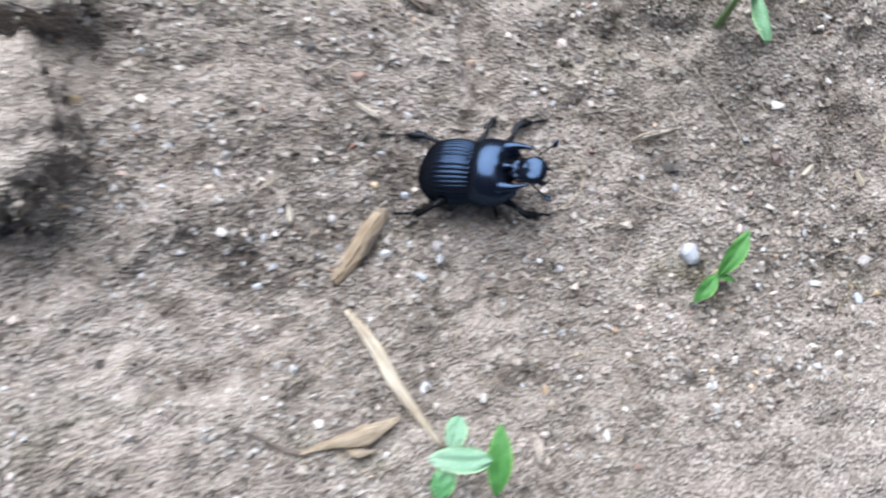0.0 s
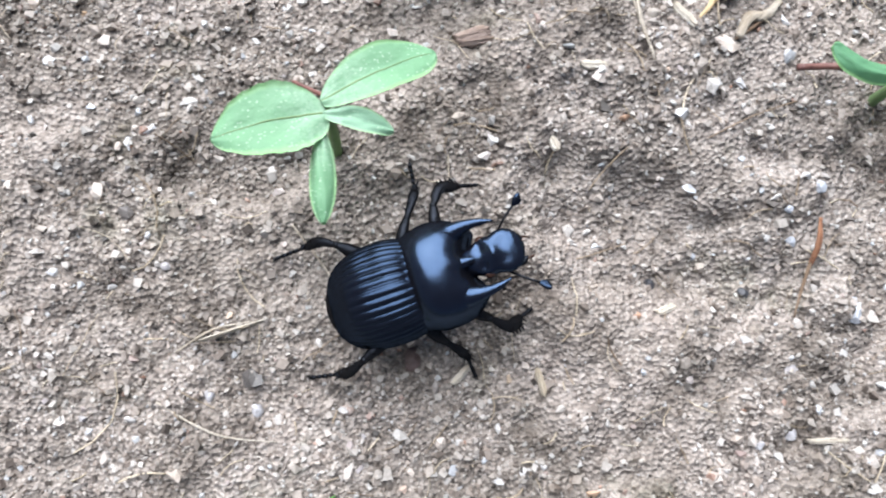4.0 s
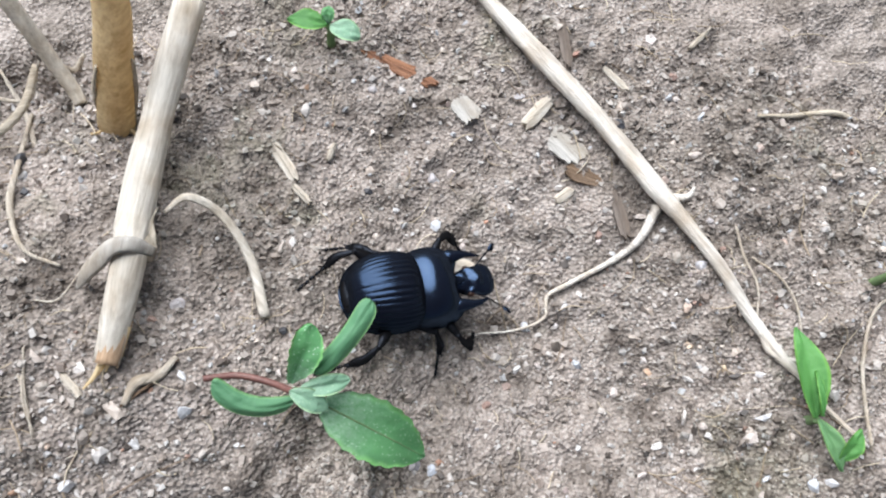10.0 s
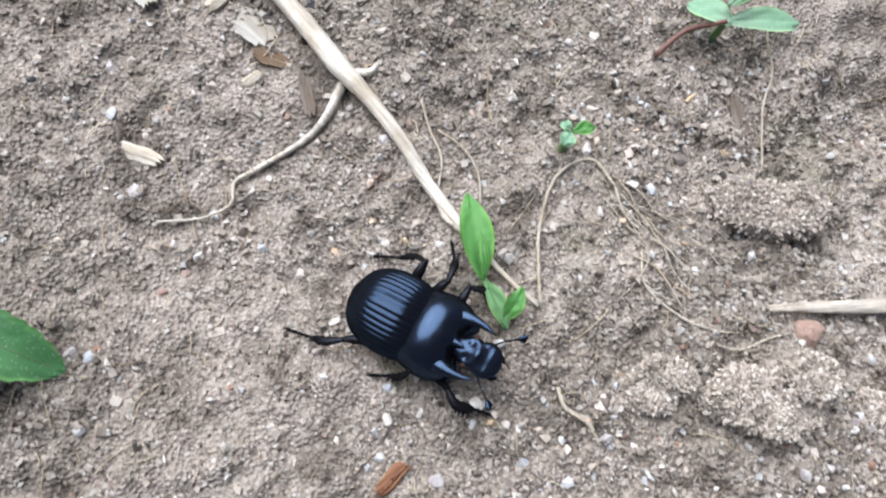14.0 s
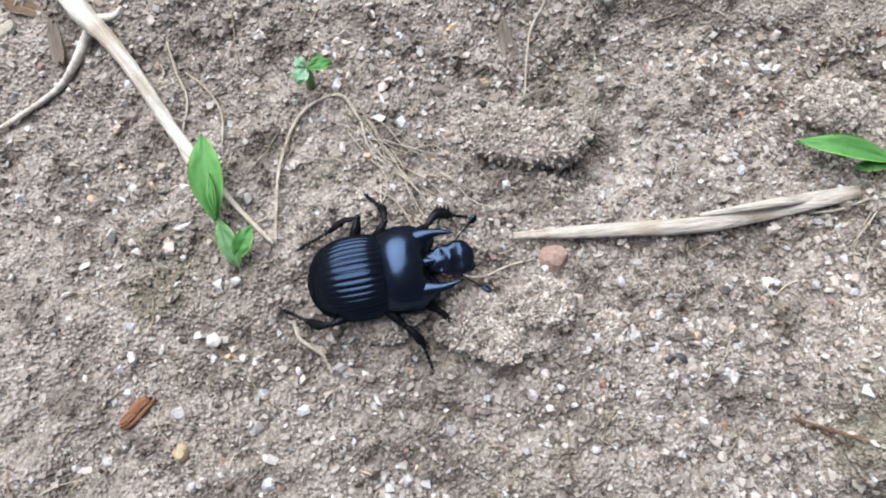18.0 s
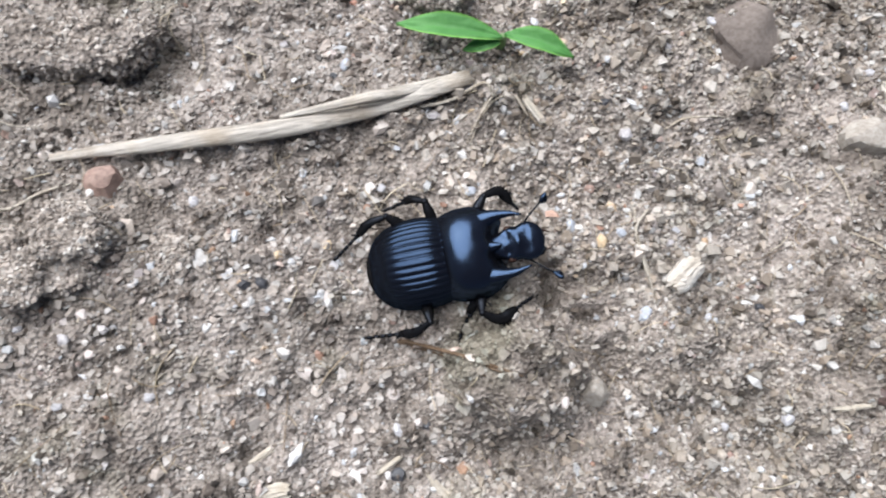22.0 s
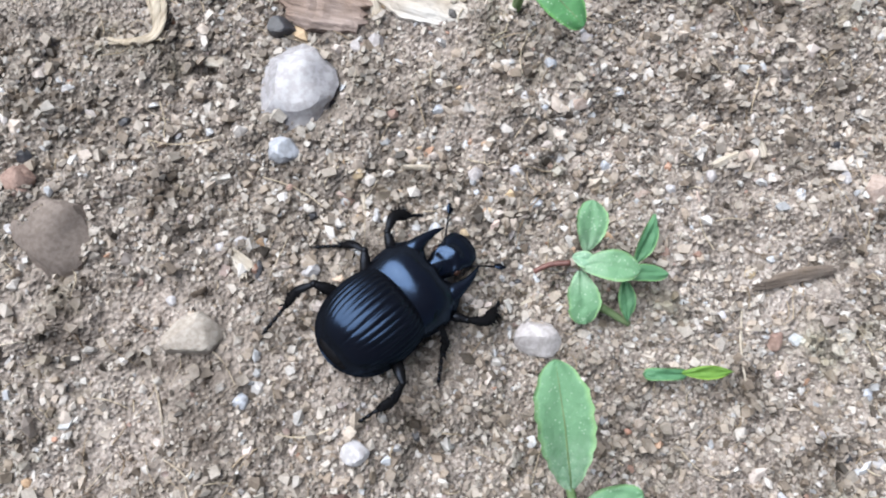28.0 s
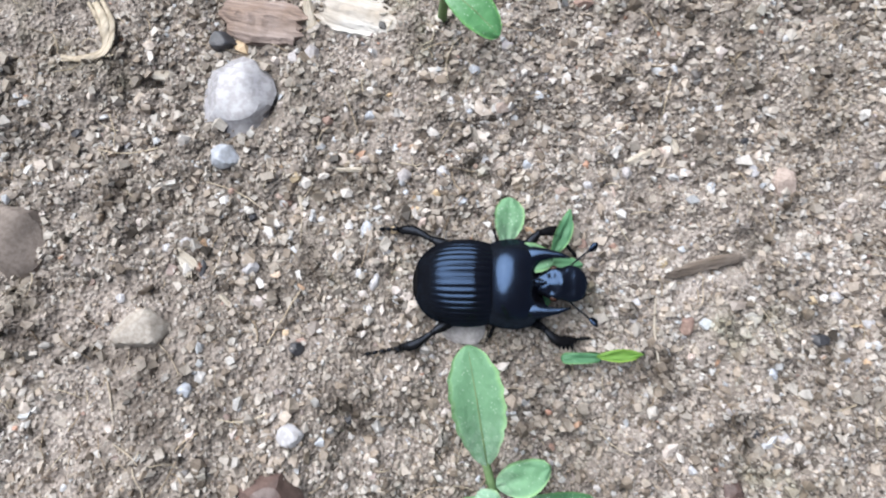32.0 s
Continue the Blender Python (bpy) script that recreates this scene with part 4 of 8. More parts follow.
def soil_clod(x, y, sx, sy, sz, rz=0.0, seed=1, sink=0.3):
    """A lump of crumbly soil: an uneven core with grains and crumbs stuck all over it."""
    rng = np.random.default_rng(seed + 70)
    core = pebble_shape(sx, sy, sz, seed, 0.3, 0, 30, 50)
    off = Vector((seed * 3.1, 0, 0))

    def lump(v):
        # steep sides, a flat top, and an outline broken into crumbs
        flat = Vector(v) / (math.hypot(v[0] / sx, v[1] / sy) ** 5 + abs(v[2] / sz) ** 5 + 1e-6) ** 0.2
        return tuple(flat * (0.8 + 0.36 * abs(noise.noise(flat * 0.33 + off)) + 0.26 * abs(noise.noise(flat * 0.8 + off)) + 0.1 * noise.noise(flat * 1.7 + off)))
    core = [lump(v) for v in core[0]], core[1]
    ob = solid("soil_clod", core, SOIL, "crumbly brown lump of sandy soil", "soil lump", (x, y, soil(x, y) + sz * (1 - 2 * sink)), "soil lumps", rz)
    skin = np.array(core[0])
    n = int(min(6000, 190 * (sx * sy + sz * (sx + sy))))
    at = skin[rng.integers(0, len(skin), n)] * rng.uniform(0.985, 1.015, (n, 1)) + rng.normal(0, 0.07, (n, 3))
    size = rng.gamma(2.4, 0.058, n).clip(0.08, 0.34)
    crust = new("crumb_crust", grain_mesh("crumb_crust", at[:, 0], at[:, 1], at[:, 2], size, OCTA, OCTA_FACES, CRUMB, seed, 0.8, 0.4))
    crust.parent = ob
    return ob


# ---- plants, stones, straw and roots along the way ----

def seedling_by_straw():
    p = thing('goosefoot_seedling', 'small mealy green seedling beside a dry straw', 'plant', (6.0, 2.3, -4.8), 'seedlings on the sand')
    stem(p, [(0, 0, -1.0), (0.2, 0.1, 3.0), (0, 0, 6.0)], [0.55, 0.45, 0.4])
    leaf(p, (0.0, 0.0, 6.0), (0.8, 3.8, 5.5), 2.3, LEAF_PALE, 0.5, 0.4, roll=0.6)
    leaf(p, (-2.4, -0.7, 6.2), (4.1, -0.9, 7.1), 2.7, LEAF_PALE, 0.4, 0.3, roll=0.6)
    leaf(p, (4.7, -4.4, 5.5), (5.2, 3.0, 6.7), 2.6, GRASS, 0.6, 0.5, roll=0.6, blunt=1.0)
    leaf(p, (-0.3, -0.9, 6.1), (-1.5, -4.8, 5.6), 2.4, LEAF, 0.4, 0.3, roll=0.6)
    return p


seedling_by_straw()
strand('straw', 'pale dry straw blade lying on sand', 'straw', [(-6.3, 19.1), (-2.9, 14.9), (-0.1, 10.2), (5.2, 3.1)], [0.3, 0.85, 0.8, 0.28], STRAW, 0.5, 0.35, 9, 0.06)
stone('pebble', 'small white pebble on sand', 36.1, 26.2, 1.21, 1.38, 1.0, QUARTZ_BLUE, 0, 0.35, 3, facets=2)


def grass_sprout_one():
    p = thing('grass_sprout', 'young green grass sprout in sand', 'plant', (38.4, 23.0, -2.9), 'grass sprouts')
    stem(p, [(0, 0, -1.0), (0.2, 0.1, 1.0), (0, 0, 2.0)], [0.55, 0.45, 0.4])
    leaf(p, (-0.0, -0.2, 2.0), (3.6, 5.1, 4.3), 2.1, GRASS, 0.8, 0.7, roll=0.6, blunt=1.0)
    leaf(p, (0.0, 0.0, 2.0), (-2.9, -3.2, 1.0), 1.8, GRASS, 0.6, 0.6, roll=0.6, blunt=1.0)
    leaf(p, (-0.0, -0.2, 2.0), (2.3, -0.5, 1.5), 0.9, GRASS, 0.3, 0.3, roll=0.6, blunt=1.0)
    return p


grass_sprout_one()


def seedling_a():
    p = thing('goosefoot_seedling', 'speckled green goosefoot seedling rooted in sand', 'plant', (41.7, 57.1, 1.6), 'seedlings on the sand')
    stem(p, [(0, 0, -1.0), (0.2, 0.1, 4.8), (0, 0, 9.5)], [0.55, 0.45, 0.4])
    leaf(p, (0.3, -0.8, 9.4), (-7.9, -3.5, 10.6), 5.7, LEAF_MEALY, 0.7, 0.6, roll=4, wave=0.5, blunt=0.85)
    leaf(p, (-0.1, -0.1, 9.8), (8.6, 4.3, 9.2), 4.4, LEAF_MEALY, 0.7, 0.7, roll=-10)
    leaf(p, (0.0, -1.0, 9.7), (5.3, -2.2, 9.2), 1.8, LEAF_PALE, 0.5, 0.5, roll=0.6)
    leaf(p, (-0.1, -2.2, 9.5), (0.2, -9.6, 9.8), 1.9, LEAF_MEALY, 0.5, -0.7, roll=0.6)
    stem(p, [(-3.7, 6.0, 1.4), (-1.0, 3.8, 3.4), (0.7, 1.7, 6.3)], [0.2, 0.22], STEM_RED, 'red_stem')
    return p


seedling_a()


def seedling_b():
    p = thing('goosefoot_seedling', 'mealy green seedling with one broad toothed leaf', 'plant', (91.0, 61.4, 2.9), 'seedlings on the sand')
    stem(p, [(0, 0, -1.0), (0.2, 0.1, 3.5), (0, 0, 7.0)], [0.55, 0.45, 0.4])
    leaf(p, (-0.6, -0.5, 6.4), (-7.6, 1.6, 6.6), 2.1, LEAF_SEED, 0.5, -0.6, roll=-10, blunt=2.0, bend=-1.2)
    leaf(p, (-1.0, 1.2, 7.7), (0.7, 6.2, 9.7), 2.9, LEAF, 0.6, 0.9, roll=12, wave=1.0, blunt=1.5)
    leaf(p, (1.1, 1.9, 7.6), (6.2, 8.1, 9.6), 2.1, LEAF_SEED, 0.9, -0.7, roll=-12, blunt=2.0, bend=0.5)
    leaf(p, (-0.2, 0.6, 8.1), (4.2, 1.2, 8.3), 1.8, LEAF_PALE, 0.4, 0.5, roll=4)
    leaf(p, (-1.1, 0.5, 8.3), (2.2, -1.2, 7.9), 1.9, LEAF_PALE, 0.3, 0.4, roll=0.6)
    leaf(p, (1.9, -0.9, 6.5), (12.3, -7.0, 2.9), 5.3, LEAF, 0.9, 0.8, roll=0.6, wave=1.0, blunt=0.85)
    stem(p, [(-8.3, 1.9, 2.6), (-5.2, 2.0, 2.6), (-2.4, 1.2, 4.0), (-0.3, 0.2, 6.6)], [0.3, 0.33, 0.33], STEM_RED, 'red_stem')
    return p


SEEDLING_B = seedling_b()


def seedling_c():
    p = thing('goosefoot_seedling', 'goosefoot seedling with insect-bitten leaves', 'plant', (56.1, 77.7, 6.3), 'seedlings on the sand')
    stem(p, [(0, 0, -1.0), (0.2, 0.1, 3.5), (0, 0, 7.0)], [0.55, 0.45, 0.4])
    leaf(p, (-1.8, 0.3, 6.1), (-14.2, -2.9, 3.0), 6.2, LEAF, 0.6, 0.6, roll=0.6, bite=0.65)
    leaf(p, (-3.3, 1.1, 5.2), (-7.1, 4.8, 3.8), 3.0, LEAF, 0.4, 0.4, roll=0.6)
    leaf(p, (0.8, 3.1, 7.1), (5.9, 1.8, 6.9), 4.9, LEAF, 0.5, 0.5, roll=0.6, bite=0.65)
    leaf(p, (0.6, -0.6, 6.6), (2.4, -4.9, 5.3), 2.8, LEAF, 0.5, 0.6, roll=0.6)
    leaf(p, (0.1, -0.0, 7.5), (0.4, 3.7, 8.4), 2.6, LEAF_PALE, 0.4, 0.5, roll=0.6)
    leaf(p, (-1.6, 3.8, 5.5), (-4.6, 9.7, 3.3), 2.5, LEAF_DARK, 0.4, 0.5, roll=0.6)
    return p


seedling_c()
stalk = strand('straw_stalk', 'thick pale straw stalk with a sheathed node', 'straw', [(84.0, 106.1, 9.0), (80.8, 95.1, 6.0), (78.6, 83.9, 3.2), (78.1, 77.5, 2.6), (76.0, 69.2, 1.6)], [1.64, 1.64, 1.53, 1.75, 1.7, 1.58, 1.45, 1.15], STRAW_PALE, 2.0, 0.85, 14, 0.05)
branch_of(stalk, 'leaf_sheath', [(72.9, 76.6, 0.9), (74.2, 77.6, 2.2), (76.0, 78.6, 4.2), (77.6, 79.3, 5.3), (79.2, 79.5, 5.3), (80.4, 79.2, 3.6)], [0.17, 0.8, 1.0, 0.85, 0.8, 0.5], FLAKE, 3.2, 0.3)
branch_of(stalk, 'stained_end', [(77.1, 73.2, 2.3), (76.6, 71.3, 2.0), (76.0, 69.1, 1.7)], [1.36, 1.34, 1.2, 1.1], STRAW_STAINED, 2.0, 0.88, 'brown-stained broken straw end', 5, 12)
branch_of(stalk, 'leaf_sheath', [(80.4, 84.0, 3.2), (79.9, 82.6, 3.6), (80.0, 80.9, 3.8), (80.3, 79.4, 3.4)], [0.14, 0.4, 0.62, 0.4], STRAW, 3.2, 0.25)
branch_of(stalk, 'node', [(78.9, 81.4, 3.0), (78.6, 80.1, 2.9), (78.4, 78.7, 2.8)], [1.64, 1.92, 1.7], STRAW, 2.8, 0.9)
branch_of(stalk, 'split_tip', [(75.9, 70.5), (74.7, 68.4), (73.6, 67.2)], [0.62, 0.25, 0.11], STRAW_GOLD, 0.6, 0.6)
branch_of(stalk, 'frayed_fibre', [(77.1, 71.8, 2.2), (76.4, 69.8, 1.5), (75.8, 68.5, 0.9)], [0.4, 0.28, 0.08], STRAW_GOLD, 1.3, 0.5)
branch_of(stalk, 'frayed_fibre', [(78.1, 72.3, 2.2), (77.3, 70.2, 1.5), (76.7, 68.8, 0.9)], [0.34, 0.24, 0.08], STRAW_GOLD, 1.3, 0.5)
branch_of(stalk, 'frayed_fibre', [(76.4, 71.4, 2.2), (75.6, 70.1, 1.5), (75.1, 69.1, 0.9)], [0.28, 0.2, 0.08], STRAW_GOLD, 1.3, 0.5)
strand('straw_curl', 'bleached straw strip curled over the sand', 'straw', [(80.8, 83.7, 2.5), (83.2, 85.0, 3.0), (86.2, 83.3, 3.0), (88.6, 78.8, 2.0), (89.7, 73.0, 0.6)], [0.23, 0.45, 0.48, 0.51, 0.57], STRAW_PALE, 0.8, 0.4)
stub = strand('stubble', 'golden cut stubble stalk standing in soil', 'stubble', [(74.3, 95.9, -0.5), (75.8, 97.6, 4.5), (77.3, 99.4, 9.5), (78.6, 102.0, 16.0), (79.6, 105.5, 25.0)], [1.98, 2.09, 1.87, 1.75, 1.64], STRAW_GOLD, 1.0, 1.0, 16, 0.03, group='stubble stalks')
branch_of(stub, 'torn_sheath', [(75.7, 97.5, 9.0), (74.2, 96.9, 5.0), (73.2, 96.1, 1.0)], [0.28, 0.45, 0.17], STRAW, 0.5, 0.5)
branch_of(stub, 'torn_sheath', [(79.0, 98.3, 9.0), (78.0, 97.1, 5.0), (76.5, 95.8, 1.0)], [0.28, 0.4, 0.17], STRAW, 0.5, 0.5)
branch_of(stub, 'frayed_fibre', [(73.6, 95.8), (73.0, 94.7), (72.2, 94.3)], [0.28, 0.23, 0.11], STRAW_GOLD, 0.3, 1.0)
branch_of(stub, 'frayed_fibre', [(75.5, 95.7), (76.4, 94.5), (76.9, 94.3)], [0.28, 0.23, 0.11], STRAW_GOLD, 0.3, 1.0)
stub_b = strand('stubble', 'golden frayed stubble stalk standing in soil', 'stubble', [(56.6, 88.2, 0.2), (55.2, 89.5, 3.0), (53.1, 91.6, 7.0), (50.9, 94.2, 12.0)], [1.43, 2.18, 2.0, 1.72], STRAW_GOLD, 1.0, 0.9, 14, 0.05, group='stubble stalks')
branch_of(stub_b, 'frayed_fibre', [(57.7, 86.9, 1.5), (58.7, 87.0, 1.2), (58.9, 87.8, 1.0)], [0.4, 0.29, 0.11], STRAW_GOLD, 0.8, 0.5)
branch_of(stub_b, 'frayed_fibre', [(56.8, 87.1, 1.5), (57.7, 86.0, 1.2), (58.5, 85.7, 1.0)], [0.4, 0.29, 0.11], STRAW_GOLD, 0.8, 0.5)
branch_of(stub_b, 'frayed_fibre', [(56.3, 89.2, 6.0), (57.8, 89.7, 6.0), (58.7, 90.5, 5.0)], [0.4, 0.29, 0.11], STRAW_GOLD, 0.8, 0.5)
branch_of(stub_b, 'frayed_fibre', [(52.4, 95.0, 6.0), (55.0, 95.6, 6.0), (55.7, 98.1, 5.0)], [0.4, 0.29, 0.11], STRAW_GOLD, 0.8, 0.5)
branch_of(stub_b, 'frayed_fibre', [(51.1, 95.8, 6.0), (53.8, 93.4, 6.0), (55.7, 92.5, 5.0)], [0.4, 0.29, 0.11], STRAW_GOLD, 0.8, 0.5)
strand('stubble', 'pale straw stalk leaning out of the soil', 'stubble', [(70.8, 98.3, 0.2), (70.0, 100.0, 2.5), (68.8, 102.1, 5.0), (67.5, 104.4, 8.0), (65.8, 107.2, 12.0)], [0.7, 0.8, 0.85, 0.9, 0.9], STRAW_PALE, 1.0, 0.9, 12, 0.05, group='stubble stalks')
strand('straw_fibre', 'wiry dry straw fibre over soil', 'straw', [(53.0, 101.4, 3.0), (57.9, 96.7, 3.0), (61.5, 94.9, 3.0), (65.4, 97.3, 4.0), (67.1, 101.8, 6.0)], [0.46, 0.52, 0.57, 0.4], STRAW, 1.0, 0.6)
strand('straw_fibre', 'thin dry root hanging over soil', 'straw', [(64.0, 99.2), (65.3, 90.9), (65.5, 86.2), (67.5, 81.2), (71.1, 79.1)], [0.23, 0.29, 0.4, 0.23, 0.17], FIBRE, 0.5, 0.8)
chip('bark_chip', 'red-brown bark strip on soil', 'bark', 105.6, 103.2, 9.4, 1.92, 0.6, -34, CHIP_RED, 3)


def seedling_top():
    p = thing('goosefoot_seedling', 'tiny green seedling beside a bark strip', 'plant', (97.6, 107.1, -0.0), 'seedlings on the sand')
    stem(p, [(0, 0, -1.0), (0.2, 0.1, 1.5), (0, 0, 3.0)], [0.55, 0.45, 0.4])
    leaf(p, (0.0, 0.0, 3.0), (-4.6, 0.9, 3.2), 2.6, GRASS, 0.4, 0.3, roll=0.6, blunt=1.0)
    leaf(p, (0.3, -0.2, 3.0), (3.6, -1.9, 2.9), 2.6, LEAF_PALE, 0.4, 0.3, roll=0.6)
    leaf(p, (0.0, 0.2, 3.0), (0.4, 1.8, 4.0), 1.5, LEAF, 0.3, 0.3, roll=0.6)
    return p


seedling_top()
root = strand('root', 'pale dry woody root lying on sand', 'root', [(114.3, 115.5, 1.4), (117.0, 110.7, 1.4), (119.5, 106.4, 1.3), (125.9, 96.3, 1.3), (129.0, 91.6, 1.3), (132.9, 84.3, 1.4), (135.7, 80.0, 1.2), (138.5, 74.4, 1.1), (140.5, 69.5, 1.0), (142.4, 65.8, 0.7), (143.4, 63.9, 0.6)], [0.77, 0.95, 1.25, 1.07, 1.19, 0.8, 0.74, 0.68, 0.45], ROOT, 1.0, 0.85, 12, 0.12)
branch_of(root, 'side_root', [(133.2, 82.6), (130.8, 79.2), (128.0, 77.5), (122.6, 75.4), (120.0, 74.2), (119.3, 71.8), (115.9, 70.8), (111.5, 70.6)], [0.6, 0.46, 0.34, 0.28, 0.2, 0.15, 0.1], ROOT, 0.6, 1.0)
branch_of(root, 'root_nub', [(134.3, 83.3), (136.3, 83.1), (137.4, 84.1)], [0.48, 0.42, 0.18], ROOT, 0.9, 1.0)
branch_of(root, 'root_tip', [(142.9, 64.7), (144.5, 62.2), (146.2, 59.2), (149.3, 54.5)], [0.71, 0.42, 0.3, 0.21], ROOT, 0.5, 1.0)
branch_of(root, 'root_loop', [(141.3, 67.4), (142.0, 65.1), (144.2, 63.9), (145.5, 64.5)], [0.36, 0.36, 0.3, 0.18], ROOT, 0.8, 1.0)
strand('root_fibre', 'thin dry root fibre on sand', 'root', [(141.5, 79.4), (141.9, 75.9), (142.6, 72.5), (141.6, 68.8)], [0.16, 0.16, 0.14, 0.12], FIBRE, 0.4, 1.0)
strand('root_fibre', 'thin dry root fibre on sand', 'root', [(142.8, 75.8), (144.9, 73.1), (146.1, 70.0), (145.7, 66.4)], [0.1, 0.14, 0.14, 0.12], FIBRE, 0.4, 1.0)
strand('root_fibre', 'looped dry root fibre on sand', 'root', [(149.6, 54.4), (150.3, 58.5), (151.5, 63.2), (154.6, 68.4), (159.0, 69.9), (160.7, 66.3)], [0.18, 0.2, 0.2, 0.2, 0.22, 0.18], FIBRE, 0.6, 1.0)
strand('root_fibre', 'fine branching root fibre on sand', 'root', [(160.7, 66.4), (161.2, 62.7), (164.0, 59.5), (167.3, 56.6)], [0.16, 0.14, 0.1, 0.08], FIBRE, 0.5, 1.0)
strand('root_fibre', 'fine branching root fibre on sand', 'root', [(161.1, 65.3), (163.7, 60.5), (165.3, 54.7), (168.1, 52.5)], [0.1, 0.1, 0.08, 0.06], FIBRE, 0.5, 1.0)
strand('root_fibre', 'long thin root fibre on sand', 'root', [(191.2, 95.7), (186.2, 85.2), (185.5, 79.2), (182.2, 74.3), (179.8, 66.5)], [0.12, 0.16, 0.18, 0.16, 0.12], FIBRE, 0.4, 1.0)
strand('root_fibre', 'dry grass fibre on sand', 'root', [(146.4, 92.0), (151.3, 92.5), (156.3, 92.4), (159.3, 91.2)], [0.24, 0.3, 0.42, 0.24], STRAW, 0.4, 1.0)


def root_tuft(name, label, x, y, ahead, count, seed):
    """A tuft of hair-fine roots that fan out from one place and lie over the soil."""
    rnd = random.Random(seed)
    shapes = []
    for _ in range(count):
        turn = radians(ahead + rnd.gauss(0, 22))
        px, py, line = x + rnd.gauss(0, 2.0), y + rnd.gauss(0, 1.4), []
        for _ in range(5):
            line.append((px - x, py - y, soil(px, py) + rnd.uniform(0.3, 1.1)))
            step = rnd.uniform(1.3, 2.9)
            px, py, turn = px + step * math.cos(turn), py + step * math.sin(turn), turn + rnd.gauss(0, 0.35)
        r = rnd.uniform(0.045, 0.1)
        shapes.append(tube(spline(line, 5), [r, r, 0.5 * r], 5))
    return solid(name, join(*shapes), FIBRE, label, "root", (x, y, 0))


root_tuft('root_tuft', 'tangle of hair-fine golden roots over soil', 159.5, 66.0, -48, 9, 3)
root_tuft('root_tuft', 'loose fine dry roots over crumbly soil', 163.5, 61.0, -60, 7, 8)


def grass_sprout_two():
    p = thing('grass_sprout', 'young grass sprout with broad blade beside a root', 'plant', (144.2, 57.7, 1.3), 'grass sprouts')
    stem(p, [(0, 0, -1.0), (0.2, 0.1, 0.8), (0, 0, 1.6)], [0.55, 0.45, 0.4])
    leaf(p, (-0.1, 0.2, 1.6), (-0.1, 9.5, 2.0), 3.2, GRASS, 0.7, 0.9, roll=0.6, blunt=1.0)
    leaf(p, (0.2, 0.1, 1.6), (1.5, -5.2, 1.2), 1.9, STEM_GREEN_LEAF, 0.5, 0.6, roll=0.6, blunt=1.0)
    leaf(p, (1.3, -4.1, 1.5), (3.6, -1.3, 2.8), 1.8, GRASS, 0.4, 0.5, roll=8, blunt=1.0)
    leaf(p, (0.1, 0.3, 2.6), (0.3, 4.8, 3.1), 0.8, GRASS, 0.4, 0.2, roll=0.6, blunt=1.0)
    return p


grass_sprout_two()


def sprout_tiny():
    p = thing('tiny_sprout', 'tiny two-leaved green sprout in sand', 'plant', (156.0, 71.7, 0.9), 'grass sprouts')
    stem(p, [(0, 0, -1.0), (0.2, 0.1, 1.9), (0, 0, 3.8)], [0.55, 0.45, 0.4])
    leaf(p, (0.0, 0.0, 3.8), (-1.1, -1.3, 3.8), 1.7, LEAF_PALE, 0.3, 0.3, roll=0.6)
    leaf(p, (0.2, 0.2, 3.8), (2.9, 0.4, 3.6), 1.5, GRASS, 0.3, 0.3, roll=0.6, blunt=1.0)
    leaf(p, (-0.1, 0.2, 3.8), (-0.8, 1.3, 3.9), 1.2, LEAF_PALE, 0.3, 0.3, roll=0.6)
    return p


sprout_tiny()


def seedling_d():
    p = thing('goosefoot_seedling', 'red-stemmed green seedling leaning over sand', 'plant', (178.3, 84.2, -1.0), 'seedlings on the sand')
    stem(p, [(0, 0, -1.0), (0.2, 0.1, 2.1), (0, 0, 4.2)], [0.55, 0.45, 0.4])
    leaf(p, (0.4, -0.6, 4.1), (-3.5, 3.2, 3.0), 3.3, LEAF_PALE, 0.4, 0.5, roll=0.6)
    leaf(p, (-0.3, 0.8, 5.6), (3.1, 2.4, 5.9), 1.7, LEAF_DARK, 0.3, 0.3, roll=0.6)
    leaf(p, (0.1, -0.4, 4.2), (10.1, -0.5, 2.2), 3.2, LEAF_PALE, 0.4, 0.5, roll=0.6)
    stem(p, [(-8.1, -1.9, 0.8), (-4.3, 0.1, 2.3), (-0.7, -0.8, 5.0)], [0.32, 0.32, 0.28], STEM_RED, 'red_stem')
    return p


seedling_d()
stone('stone', 'reddish sandstone lump half under a stick', 178.6, 47.4, 2.05, 1.83, 1.6, STONE_RED, -12, 0.5, 5, facets=5)
strand('withered_twig', 'brown withered stem fragment on soil', 'twig', [(-16.2, 4.5), (-12.4, 2.7), (-9.6, 2.1)], [0.19, 0.39, 0.26], BARK, 0.4, 0.6)
stick = strand('stick', 'split weathered grey-brown stick on sand', 'stick', [(174.5, 50.7), (184.3, 49.4), (195.7, 47.9), (204.9, 47.9), (214.7, 48.0)], [0.35, 0.7, 0.88, 0.85, 0.82, 0.7], STICK, 0.9, 0.5, 11, 0.1)
branch_of(stick, 'splinter', [(195.6, 49.0), (203.9, 48.7), (210.2, 48.6), (214.4, 48.4)], [0.23, 0.59, 0.64, 0.41], STICK, 1.2, 0.5)
branch_of(stick, 'bark_thread', [(209.3, 47.0), (212.4, 46.6), (215.6, 46.9), (216.3, 45.4)], [0.18, 0.18, 0.15, 0.12], FIBRE, 0.5, 1.0)
chip('bark_chip', 'orange-brown bark chip on sand', 'bark', 132.3, 40.5, 4.0, 1.52, 0.8, 33, CHIP_RED, 5)
